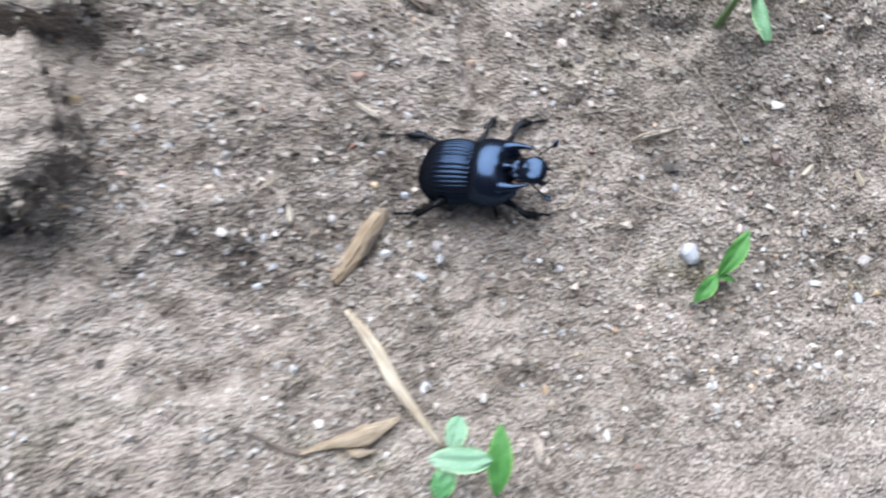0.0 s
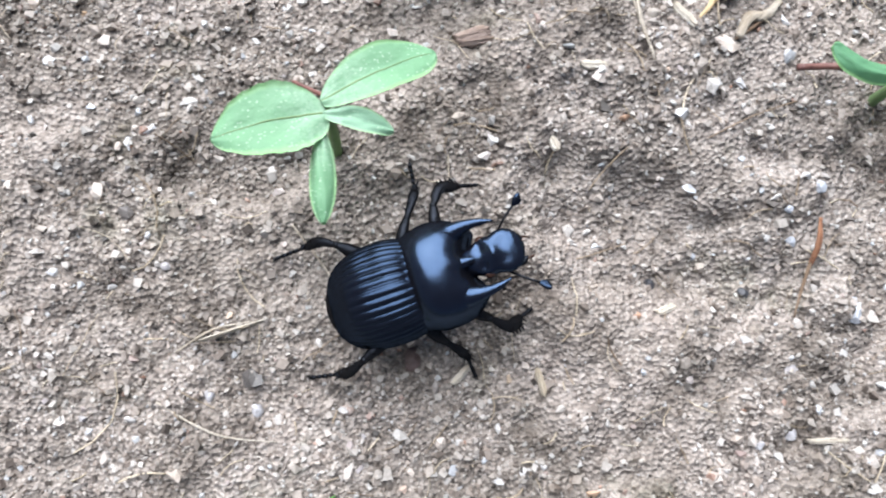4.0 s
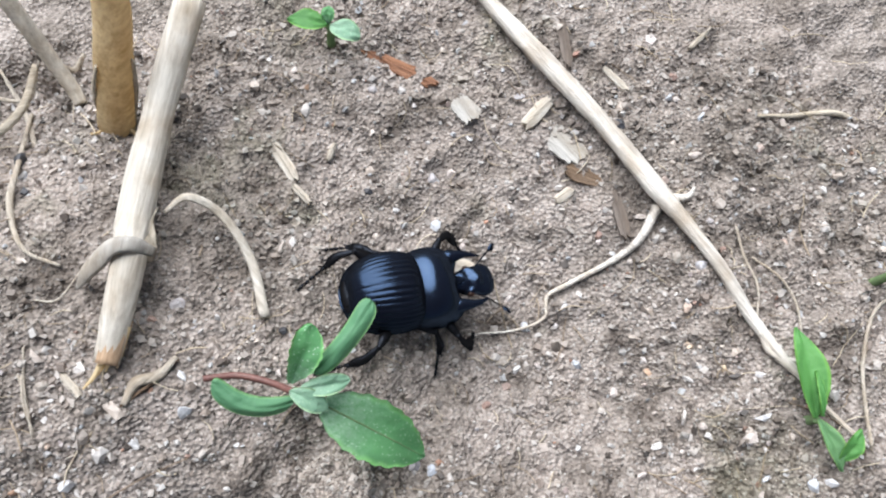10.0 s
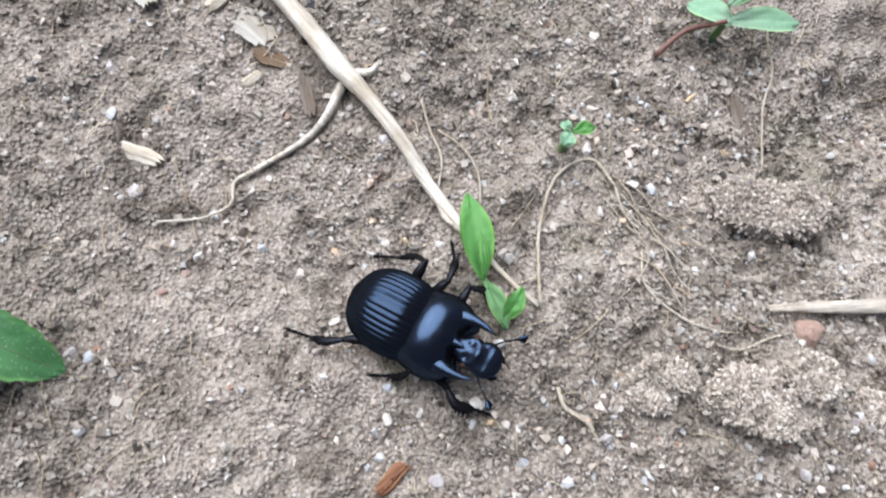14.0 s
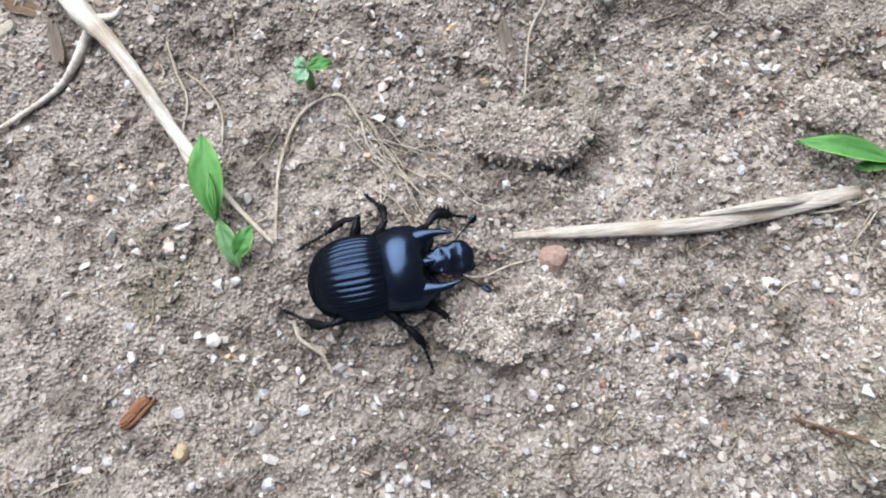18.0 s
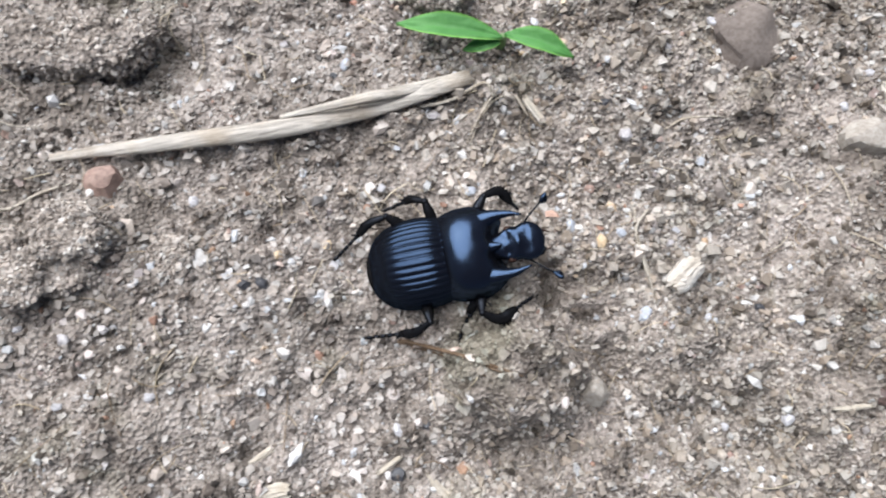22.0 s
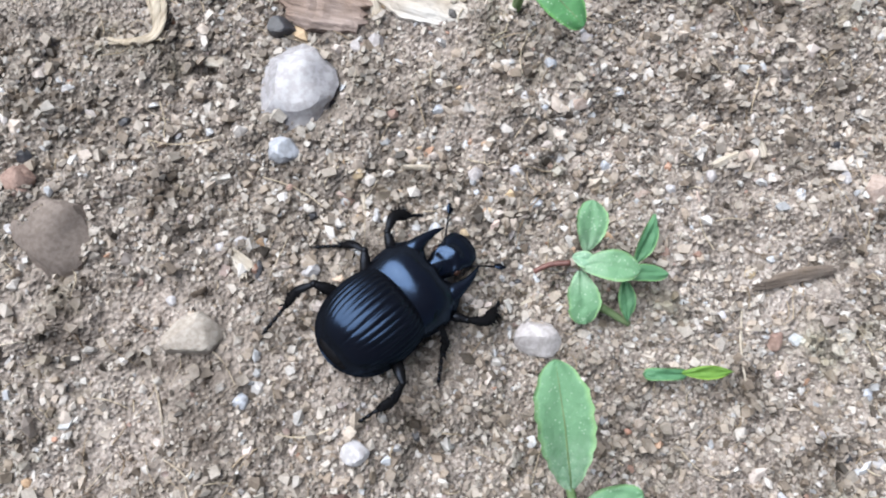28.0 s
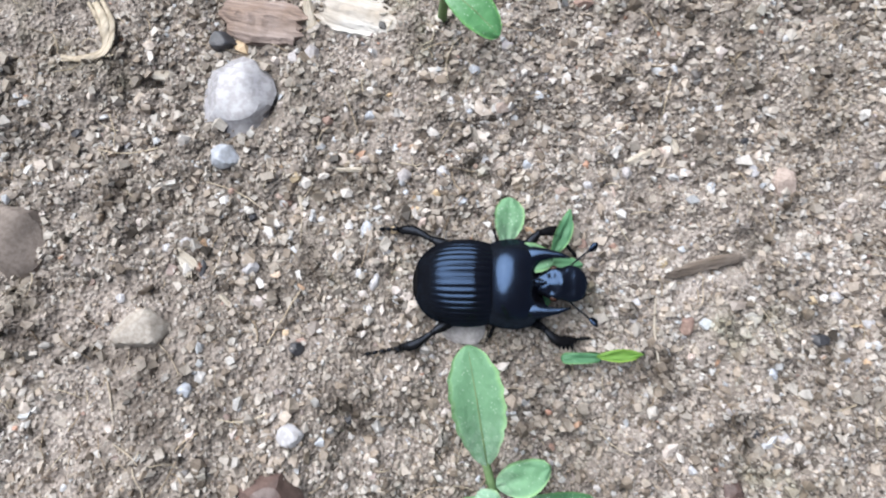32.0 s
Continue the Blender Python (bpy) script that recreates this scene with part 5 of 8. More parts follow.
stone('pebble', 'rounded ochre pebble on sand', 136.3, 35.5, 0.82, 0.91, 0.8, STONE_OCHRE, -12, 0.35, 4, facets=2)
strand('root_fibre', 'short pale root piece on sand', 'root', [(149.9, 46.3), (150.3, 44.2), (152.2, 42.3), (152.9, 40.1)], [0.24, 0.26, 0.24, 0.16], FIBRE, 0.3, 1.0)
strand('root_fibre', 'fine fibre trailing from soil', 'root', [(160.6, 58.2), (162.8, 56.3), (164.5, 51.9)], [0.12, 0.14, 0.1], FIBRE, 0.4, 1.0)


def grass_sprout_three():
    p = thing('grass_sprout', 'three-bladed young grass sprout in sand', 'plant', (218.8, 50.8, -1.0), 'grass sprouts')
    stem(p, [(0, 0, -1.0), (0.2, 0.1, 1.2), (0, 0, 2.5)], [0.55, 0.45, 0.4])
    leaf(p, (-0.2, -0.3, 3.0), (-9.7, 4.4, 1.6), 2.5, GRASS, 0.8, 0.6, roll=0.6, blunt=1.0)
    leaf(p, (0.1, -0.0, 3.0), (5.7, -4.4, 3.8), 2.2, GRASS, 0.9, 0.6, roll=0.6, blunt=1.0)
    leaf(p, (-0.4, -0.5, 2.5), (-4.0, 0.1, 1.4), 1.5, GRASS, 0.3, 0.3, roll=0.6, blunt=1.0)
    return p


grass_sprout_three()
chip('straw_piece', 'short pale straw piece on sand', 'straw', 219.9, 43.1, 3.3, 0.75, 0.5, -72, STRAW_PALE, 6)
stone('stone', 'round dark brown-grey stone set in sand', 243.9, 45.2, 3.87, 4.08, 2.0, STONE_BROWN, -24, 0.62, 7, facets=2)
stone('stone', 'small red sandstone chip on sand', 243.0, 49.9, 1.05, 1.36, 0.9, STONE_RED, -24, 0.35, 8, facets=3)
stone('stone', 'angular beige stone on sand', 251.3, 30.5, 2.91, 2.19, 1.9, STONE_BEIGE, -26, 0.35, 9, facets=6)
stone('stone', 'pointed maroon stone with a tan edge', 256.0, 10.6, 2.74, 3.81, 1.8, STONE_MAROON, 16, 0.35, 10, facets=4)
stone('stone', 'tan sandstone pebble on sand', 216.8, 15.0, 1.34, 1.62, 1.5, STONE_BEIGE, -20, 0.35, 11, facets=2)
stone('pebble', 'grey violet quartz pebble on sand', 279.3, 16.7, 2.32, 2.07, 1.7, STONE_GREY, -26, 0.35, 12, facets=7)
chip('wood_chip', 'pale frayed wood chip on sand', 'wood chip', 228.5, 23.0, 4.1, 2.40, 1.2, 21, BARK_WHITE, 9)


def seedling_f():
    p = thing('goosefoot_seedling', "pale mealy seedling in the beetle's way", 'plant', (285.9, 20.9, -0.2), 'seedlings on the sand')
    stem(p, [(0, 0, -1.0), (0.2, 0.1, 0.9), (0, 0, 1.8)], [0.55, 0.45, 0.4])
    leaf(p, (0.3, 1.0, 2.8), (2.8, 4.9, 3.8), 2.9, LEAF_MEALY, 0.4, 0.5, roll=6, wave=0.6, blunt=1.5)
    leaf(p, (-0.8, 0.1, 3.4), (3.5, -2.6, 4.4), 2.8, LEAF_MEALY, 0.5, 0.5, roll=-8, blunt=1.35)
    leaf(p, (4.0, -2.0, 1.8), (7.9, 1.3, 2.4), 1.7, LEAF_SEED, 0.4, 0.5, roll=15, blunt=1.0)
    leaf(p, (1.4, -1.8, 2.4), (6.3, -4.2, 2.4), 1.6, LEAF_SEED, 0.3, 0.4, roll=-10, blunt=1.3)
    leaf(p, (-0.9, -0.3, 2.4), (-2.8, -4.8, 2.2), 3.1, LEAF_MEALY, 0.4, 0.5, roll=4, wave=0.6, bite=0.2, blunt=1.5)
    leaf(p, (-1.0, 1.2, 3.0), (0.5, -0.6, 3.5), 1.5, LEAF_PALE, 0.3, 0.3, roll=0.6)
    leaf(p, (2.7, -2.8, 1.6), (1.2, -6.4, 1.2), 1.6, LEAF_SEED, 0.2, 0.3, roll=0.6, blunt=1.0)
    stem(p, [(-4.4, 1.5, 0.8), (-2.8, 1.4, 1.2), (-1.2, 0.7, 1.9)], [0.24, 0.28], STEM_RED, 'red_stem')
    stem(p, [(-0.3, -4.2, 0.8), (1.4, -6.8, 0.5)], [0.4, 0.3], STEM_GREEN, 'side_stem')
    return p


seedling_f()


def seedling_g():
    p = thing('goosefoot_seedling', 'mealy goosefoot seedling with long oval leaves', 'plant', (274.4, 2.3, 0.0), 'seedlings on the sand')
    stem(p, [(0, 0, -1.0), (0.2, 0.1, 3.0), (0, 0, 6.0)], [0.55, 0.45, 0.4])
    leaf(p, (0.5, 2.6, 6.1), (3.7, 12.9, 9.0), 4.7, LEAF_MEALY, 0.6, 0.9, roll=0.6, wave=1.0, blunt=1.4)
    stem(p, [(0, 0.2, 5.6), (0.2, 1.4, 5.9), (0.5, 2.8, 6.1)], [0.4, 0.38], STEM_GREEN, 'leaf_stalk')
    leaf(p, (0.5, 0.7, 6.5), (5.3, 0.5, 8.6), 3.1, LEAF_MEALY, 0.5, 0.6, roll=0.6)
    leaf(p, (0.9, -1.4, 5.9), (7.7, -4.7, 5.3), 1.9, LEAF_DARK, 0.4, 0.5, roll=0.6)
    leaf(p, (0.7, -1.9, 5.9), (2.3, -12.7, 4.8), 5.3, LEAF_MEALY, 0.7, 0.8, roll=0.6, wave=1.0)
    leaf(p, (-0.8, -0.2, 6.0), (-4.2, 0.2, 5.8), 2.2, LEAF_MEALY, 0.4, 0.4, roll=0.6)
    leaf(p, (-1.4, 1.1, 7.1), (-0.1, -0.8, 7.5), 2.1, LEAF_PALE, 0.3, 0.3, roll=0.6)
    return p


seedling_g()


def seedling_h():
    p = thing('goosefoot_seedling', 'small mealy seedling with reddish stalk', 'plant', (263.1, -1.8, 0.7), 'seedlings on the sand')
    stem(p, [(0, 0, -1.0), (0.2, 0.1, 2.0), (0, 0, 4.0)], [0.55, 0.45, 0.4])
    leaf(p, (0.8, 0.6, 4.5), (-3.4, 5.5, 8.8), 4.1, LEAF_MEALY, 0.5, 0.6, roll=0.6, wave=1.0)
    leaf(p, (3.2, 1.6, 3.9), (5.5, 5.2, 5.9), 2.0, LEAF_MEALY, 0.4, 0.5, roll=0.6)
    leaf(p, (1.2, -1.3, 3.8), (5.8, -9.8, 2.8), 4.4, LEAF_MEALY, 0.7, 0.8, roll=0.6, wave=1.0)
    leaf(p, (-0.2, -0.5, 3.0), (-2.3, -2.3, 2.4), 1.7, LEAF_MEALY, 0.3, 0.3, roll=0.6)
    stem(p, [(-3.8, 1.7, 1.1), (-1.5, 0.5, 1.7), (-0.0, -0.1, 3.5)], [0.17, 0.2], STEM_RED, 'red_stem')
    stem(p, [(0.2, -0.3, 4.0), (1.8, -1.3, 3.7)], [0.45, 0.35], STEM_GREEN, 'side_stem')
    return p


seedling_h()


def seedling_i():
    p = thing('broad_leaved_seedling', 'broad smooth bright green leaf standing tall over sand', 'plant', (244.4, -11.5, 0.1), 'seedlings on the sand')
    stem(p, [(0, 0, -1.0), (0.2, 0.1, 2.5), (0, 0, 5.0)], [0.55, 0.45, 0.4])
    leaf(p, (0.0, 0.8, 6.1), (7.7, 16.2, 10.1), 12.0, LEAF_BROAD, 1.6, 1.9, roll=-6, blunt=0.8, bite=0.12)
    leaf(p, (6.8, 1.1, 4.1), (12.4, 8.3, 5.9), 4.3, LEAF_DARK, 0.6, 0.8, roll=0.6, wave=1.0)
    return p


seedling_i()


def grass_sprout_four():
    p = thing('grass_sprout', 'flat grass sprout, one blade bluish, one yellow-green', 'plant', (289.5, 7.9, -0.2), 'grass sprouts')
    stem(p, [(0, 0, -1.0), (0.2, 0.1, 0.8), (0, 0, 1.5)], [0.35, 0.3, 0.25])
    leaf(p, (0.2, -0.1, 1.4), (-3.4, 1.7, 1.5), 1.2, LEAF_SEED, 0.3, 0.4, roll=0.6, blunt=2.0)
    leaf(p, (-0.3, 0.3, 1.7), (4.0, -1.7, 1.8), 1.2, GRASS_YELLOW, 0.3, 0.4, roll=0.6, blunt=1.0)
    return p


grass_sprout_four()


def seedling_k():
    p = thing('goosefoot_seedling', 'mealy green leaf reaching in over sand', 'plant', (292.1, 46.7, -0.4), 'seedlings on the sand')
    stem(p, [(0, 0, -1.0), (0.2, 0.1, 3.0), (0, 0, 6.0)], [0.55, 0.45, 0.4])
    leaf(p, (0.3, 0.5, 6.0), (3.0, -6.3, 5.2), 3.6, LEAF, 0.5, 0.6, roll=0.6)
    return p


seedling_k()
stone('stone', 'smooth milky quartz pebble with tan edge', 269.2, 49.1, 4.1, 4.4, 2.0, QUARTZ_GREY, -26, 0.4, 21, rough=0.2, facets=1)
stone('pebble', 'small bluish white quartz chip', 265.3, 43.3, 1.56, 1.29, 1.0, QUARTZ_BLUE, -26, 0.35, 22, facets=4)
stone('pebble', 'dark slate chip on sand', 270.3, 55.2, 1.46, 1.12, 1.2, STONE_DARK, -26, 0.35, 23, facets=4)
chip('wood_chip', 'pinkish rotten wood chunk with grain lines', 'wood chip', 275.2, 55.3, 8.6, 4.96, 2.2, -39, WOOD, 22)
chip('bark_chip', 'white flaking birch bark piece', 'bark', 284.4, 51.2, 8.4, 4.10, 1.2, -45, BARK_WHITE, 23)
chip('straw_piece', 'short yellow straw piece on sand', 'straw', 279.8, 53.6, 4.7, 1.08, 0.9, -107, STRAW_PALE, 24)
strand('dead_leaf_strip', 'torn dry leaf strip on sand', 'dead leaf', [(260.2, 64.9), (260.3, 61.6), (259.0, 59.2), (256.6, 59.3), (254.7, 60.7)], [0.38, 0.53, 0.45, 0.38, 0.11], STRAW, 0.7, 0.3, 7, 0.15, group='torn leaf strips')
strand('dead_leaf_strip', 'torn dry leaf strip on sand', 'dead leaf', [(261.0, 64.6), (261.0, 61.3), (259.4, 59.0), (257.4, 59.0), (254.6, 60.3)], [0.22, 0.3, 0.26, 0.22, 0.11], STRAW, 0.7, 0.3, 7, 0.15, group='torn leaf strips')
strand('dead_leaf_strip', 'torn dry leaf strip on sand', 'dead leaf', [(259.6, 65.1), (259.7, 61.8), (258.8, 59.3), (256.1, 59.6), (254.8, 60.9)], [0.16, 0.23, 0.19, 0.16, 0.11], STRAW, 0.7, 0.3, 7, 0.15, group='torn leaf strips')
stone('pebble', 'pinkish feldspar pebble on sand', 315.6, 14.5, 1.40, 1.68, 1.1, STONE_PINK, -26, 0.35, 24, facets=3)
chip('bark_chip', 'flat brown bark chip on sand', 'bark', 303.7, 11.0, 8.0, 1.29, 0.8, -15, BARK, 25)
strand('root_fibre', 'brown dry fibre strand on sand', 'root', [(298.0, 10.3), (296.1, 7.2), (294.4, 2.9)], [0.11, 0.16, 0.08], FIBRE, 0.3, 1.0)
stone('pebble', 'red sandstone grain on sand', 299.5, 6.5, 0.92, 1.23, 0.7, STONE_RED, -26, 0.35, 26, facets=3)
stone('pebble', 'white quartz grain on sand', 259.9, 15.3, 1.24, 1.07, 0.7, QUARTZ, -26, 0.35, 27, facets=3)
stone('pebble', 'orange sandstone chip on sand', 306.4, 41.4, 1.13, 0.73, 0.7, STONE_RED, -26, 0.35, 28, facets=3)
stone('stone', 'red sandstone chip on sand', 242.9, 50.6, 1.35, 1.35, 1.0, STONE_RED, -26, 0.35, 29, facets=3)
stone('pebble', 'small white quartz pebble on sand', 30.8, 36.2, 0.50, 0.60, 0.38, QUARTZ, -12, 0.46, 101, facets=5, group='loose pebbles')
stone('pebble', 'small white quartz pebble on sand', 35.0, 34.9, 0.54, 0.60, 0.41, QUARTZ, 14, 0.46, 103, facets=7, group='loose pebbles')
stone('pebble', 'small pinkish pebble on sand', 42.7, 34.8, 0.54, 0.48, 0.35, STONE_PINK, -23, 0.46, 104, facets=4, group='loose pebbles')
stone('pebble', 'small white quartz pebble on sand', 20.0, 24.4, 0.54, 0.52, 0.38, QUARTZ, -10, 0.46, 105, facets=5, group='loose pebbles')
stone('pebble', 'small bluish quartz pebble on sand', 57.5, 21.1, 0.70, 0.88, 0.52, QUARTZ_BLUE, 3, 0.46, 106, facets=6, group='loose pebbles')
stone('pebble', 'small ochre pebble on sand', 59.8, 21.7, 0.70, 0.48, 0.35, STONE_OCHRE, 16, 0.46, 107, facets=7, group='loose pebbles')
stone('pebble', 'small ochre pebble on sand', 56.8, 22.7, 0.46, 0.44, 0.32, STONE_OCHRE, -21, 0.46, 108, facets=4, group='loose pebbles')
stone('pebble', 'small maroon stone grain on sand', 48.2, 38.8, 0.85, 1.21, 0.64, STONE_MAROON, -8, 0.46, 109, facets=5, group='loose pebbles')
stone('pebble', 'small red sandstone grain on sand', -5.5, 48.5, 1.04, 0.80, 0.58, STONE_RED, 5, 0.46, 110, facets=6, group='loose pebbles')
stone('pebble', 'small black slate grain on sand', -11.9, 52.2, 0.93, 0.52, 0.38, STONE_DARK, 18, 0.46, 111, facets=7, group='loose pebbles')
stone('pebble', 'small grey pebble on sand', -8.5, 30.5, 0.58, 0.68, 0.43, STONE_GREY, -19, 0.46, 112, facets=4, group='loose pebbles')
stone('pebble', 'small grey pebble on sand', 5.0, 27.8, 0.77, 1.00, 0.58, STONE_GREY, -6, 0.46, 113, facets=5, group='loose pebbles')
stone('pebble', 'small tan pebble on sand', 5.5, 23.5, 0.58, 0.56, 0.41, STONE_BEIGE, 7, 0.46, 114, facets=6, group='loose pebbles')
stone('pebble', 'small bluish quartz pebble on sand', 3.0, 23.6, 0.58, 0.52, 0.38, QUARTZ_BLUE, 20, 0.46, 115, facets=7, group='loose pebbles')
stone('pebble', 'small grey pebble on sand', 58.9, 25.8, 0.77, 0.88, 0.58, STONE_GREY, -17, 0.46, 116, facets=4, group='loose pebbles')
stone('pebble', 'small bluish quartz pebble on sand', 0.6, 34.1, 0.66, 0.52, 0.38, QUARTZ_BLUE, -4, 0.46, 117, facets=5, group='loose pebbles')
stone('pebble', 'small bluish quartz pebble on sand', 84.3, 52.8, 0.59, 0.62, 0.44, QUARTZ_BLUE, 7, 0.46, 118, facets=6, group='loose pebbles')
stone('pebble', 'small white quartz pebble on sand', 91.9, 51.8, 0.51, 0.53, 0.38, QUARTZ, 20, 0.46, 119, facets=7, group='loose pebbles')
stone('pebble', 'small bluish quartz pebble on sand', 93.9, 51.9, 0.47, 0.57, 0.36, QUARTZ_BLUE, -17, 0.46, 120, facets=4, group='loose pebbles')
stone('pebble', 'small bluish quartz pebble on sand', 87.2, 41.9, 0.67, 0.94, 0.5, QUARTZ_BLUE, -4, 0.46, 121, facets=5, group='loose pebbles')
stone('pebble', 'small white quartz pebble on sand', 80.9, 31.8, 0.59, 0.62, 0.44, QUARTZ, 9, 0.46, 122, facets=6, group='loose pebbles')
stone('pebble', 'small black slate grain on sand', 77.5, 44.0, 0.51, 0.62, 0.38, STONE_DARK, 22, 0.46, 123, facets=7, group='loose pebbles')
stone('pebble', 'small bluish quartz pebble on sand', 81.4, 51.0, 0.51, 0.41, 0.3, QUARTZ_BLUE, -15, 0.46, 124, facets=4, group='loose pebbles')
stone('pebble', 'small black slate grain on sand', 69.6, 45.2, 0.51, 0.53, 0.38, STONE_DARK, -2, 0.46, 125, facets=5, group='loose pebbles')
stone('pebble', 'small bluish quartz pebble on sand', 82.0, 48.3, 0.47, 0.53, 0.36, QUARTZ_BLUE, 11, 0.46, 126, facets=6, group='loose pebbles')
stone('pebble', 'small white quartz pebble on sand', 77.8, 31.0, 0.43, 0.45, 0.33, QUARTZ, -26, 0.46, 127, facets=7, group='loose pebbles')
stone('pebble', 'small grey pebble on sand', 27.0, 47.3, 0.43, 0.45, 0.33, STONE_GREY, -13, 0.46, 128, facets=4, group='loose pebbles')
stone('pebble', 'small tan pebble on sand', 60.9, 64.3, 0.55, 0.74, 0.41, STONE_BEIGE, 0, 0.46, 129, facets=5, group='loose pebbles')
stone('pebble', 'small tan pebble on sand', 69.7, 67.9, 0.55, 0.57, 0.41, STONE_BEIGE, 13, 0.46, 130, facets=6, group='loose pebbles')
stone('pebble', 'small tan pebble on sand', 47.5, 48.0, 0.90, 0.76, 0.55, STONE_BEIGE, -25, 0.46, 131, facets=7, group='loose pebbles')
stone('pebble', 'small grey pebble on sand', 81.4, 75.0, 0.82, 0.76, 0.55, STONE_GREY, -12, 0.46, 132, facets=4, group='loose pebbles')
stone('pebble', 'small black slate grain on sand', 91.1, 71.8, 0.49, 0.47, 0.34, STONE_DARK, 1, 0.46, 133, facets=5, group='loose pebbles')
stone('pebble', 'small grey pebble on sand', 81.5, 37.3, 0.73, 0.68, 0.49, STONE_GREY, 16, 0.46, 138, facets=6, group='loose pebbles')
stone('pebble', 'small bluish quartz pebble on sand', 108.3, 42.9, 0.49, 0.42, 0.31, QUARTZ_BLUE, -21, 0.46, 139, facets=7, group='loose pebbles')
stone('pebble', 'small white quartz pebble on sand', 136.7, 75.2, 0.68, 0.71, 0.51, QUARTZ, 16, 0.46, 142, facets=6, group='loose pebbles')
stone('pebble', 'small black slate grain on sand', 130.9, 93.4, 0.77, 0.85, 0.58, STONE_DARK, -21, 0.46, 143, facets=7, group='loose pebbles')
stone('pebble', 'small grey pebble on sand', 119.6, 98.2, 0.77, 0.56, 0.41, STONE_GREY, -8, 0.46, 144, facets=4, group='loose pebbles')
stone('pebble', 'small black slate grain on sand', 66.1, 88.0, 0.54, 0.56, 0.41, STONE_DARK, 5, 0.46, 145, facets=5, group='loose pebbles')
stone('pebble', 'small pinkish pebble on sand', 134.7, 85.8, 0.59, 0.56, 0.41, STONE_PINK, 18, 0.46, 146, facets=6, group='loose pebbles')
stone('pebble', 'small red sandstone grain on sand', 138.4, 99.1, 0.59, 0.52, 0.37, STONE_RED, -19, 0.46, 147, facets=7, group='loose pebbles')
stone('pebble', 'small grey pebble on sand', 102.2, 100.3, 0.68, 0.61, 0.44, STONE_GREY, -6, 0.46, 148, facets=4, group='loose pebbles')
stone('pebble', 'small pinkish pebble on sand', 146.4, 88.5, 0.77, 0.66, 0.47, STONE_PINK, 7, 0.46, 149, facets=5, group='loose pebbles')
stone('pebble', 'small red sandstone grain on sand', 111.5, 62.8, 0.62, 0.44, 0.32, STONE_RED, 16, 0.46, 150, facets=6, group='loose pebbles')
stone('pebble', 'small tan pebble on sand', 108.4, 51.4, 0.62, 0.89, 0.46, STONE_BEIGE, -21, 0.46, 151, facets=7, group='loose pebbles')
stone('pebble', 'small white quartz pebble on sand', 176.0, 42.4, 0.86, 0.89, 0.64, QUARTZ, -8, 0.46, 152, facets=4, group='loose pebbles')
stone('pebble', 'small tan pebble on sand', 113.9, 67.3, 0.95, 0.74, 0.53, STONE_BEIGE, 5, 0.46, 153, facets=5, group='loose pebbles')
stone('pebble', 'small grey pebble on sand', 103.3, 57.3, 0.67, 0.74, 0.5, STONE_GREY, -32, 0.46, 154, facets=6, group='loose pebbles')
stone('pebble', 'small bluish quartz pebble on sand', 105.0, 56.7, 0.62, 0.64, 0.46, QUARTZ_BLUE, -19, 0.46, 155, facets=7, group='loose pebbles')
stone('pebble', 'small white quartz pebble on sand', 104.0, 49.9, 0.62, 0.59, 0.43, QUARTZ, -6, 0.46, 156, facets=4, group='loose pebbles')
stone('pebble', 'small red sandstone grain on sand', 126.7, 80.6, 0.52, 0.54, 0.39, STONE_RED, -30, 0.46, 158, facets=6, group='loose pebbles')
stone('pebble', 'small tan pebble on sand', 134.2, 76.5, 0.57, 0.84, 0.43, STONE_BEIGE, -17, 0.46, 159, facets=7, group='loose pebbles')
stone('pebble', 'small grey pebble on sand', 109.7, 74.1, 0.95, 0.84, 0.61, STONE_GREY, -4, 0.46, 160, facets=4, group='loose pebbles')
stone('pebble', 'small black slate grain on sand', 100.7, 87.1, 0.48, 0.49, 0.36, STONE_DARK, 9, 0.46, 161, facets=5, group='loose pebbles')
stone('pebble', 'small red sandstone grain on sand', 139.9, 77.0, 0.48, 0.49, 0.36, STONE_RED, -28, 0.46, 162, facets=6, group='loose pebbles')
stone('pebble', 'small grey pebble on sand', 108.2, 88.9, 0.71, 0.64, 0.46, STONE_GREY, -2, 0.46, 164, facets=4, group='loose pebbles')
stone('pebble', 'small white quartz pebble on sand', 185.5, 43.6, 0.61, 0.63, 0.46, QUARTZ, 8, 0.46, 165, facets=5, group='loose pebbles')
stone('pebble', 'small bluish quartz pebble on sand', 211.3, 37.2, 0.61, 0.54, 0.39, QUARTZ_BLUE, -29, 0.46, 166, facets=6, group='loose pebbles')
stone('pebble', 'small bluish quartz pebble on sand', 203.3, 53.6, 0.56, 0.83, 0.42, QUARTZ_BLUE, -16, 0.46, 167, facets=7, group='loose pebbles')
stone('pebble', 'small black slate grain on sand', 201.9, 52.8, 0.47, 0.49, 0.35, STONE_DARK, -3, 0.46, 168, facets=4, group='loose pebbles')
stone('pebble', 'small grey pebble on sand', 197.9, 58.4, 1.12, 0.68, 0.49, STONE_GREY, 10, 0.46, 169, facets=5, group='loose pebbles')
stone('pebble', 'small white quartz pebble on sand', 128.5, 36.2, 0.61, 0.58, 0.42, QUARTZ, -27, 0.46, 170, facets=6, group='loose pebbles')
stone('pebble', 'small bluish quartz pebble on sand', 145.2, 39.7, 0.66, 0.63, 0.46, QUARTZ_BLUE, -14, 0.46, 171, facets=7, group='loose pebbles')
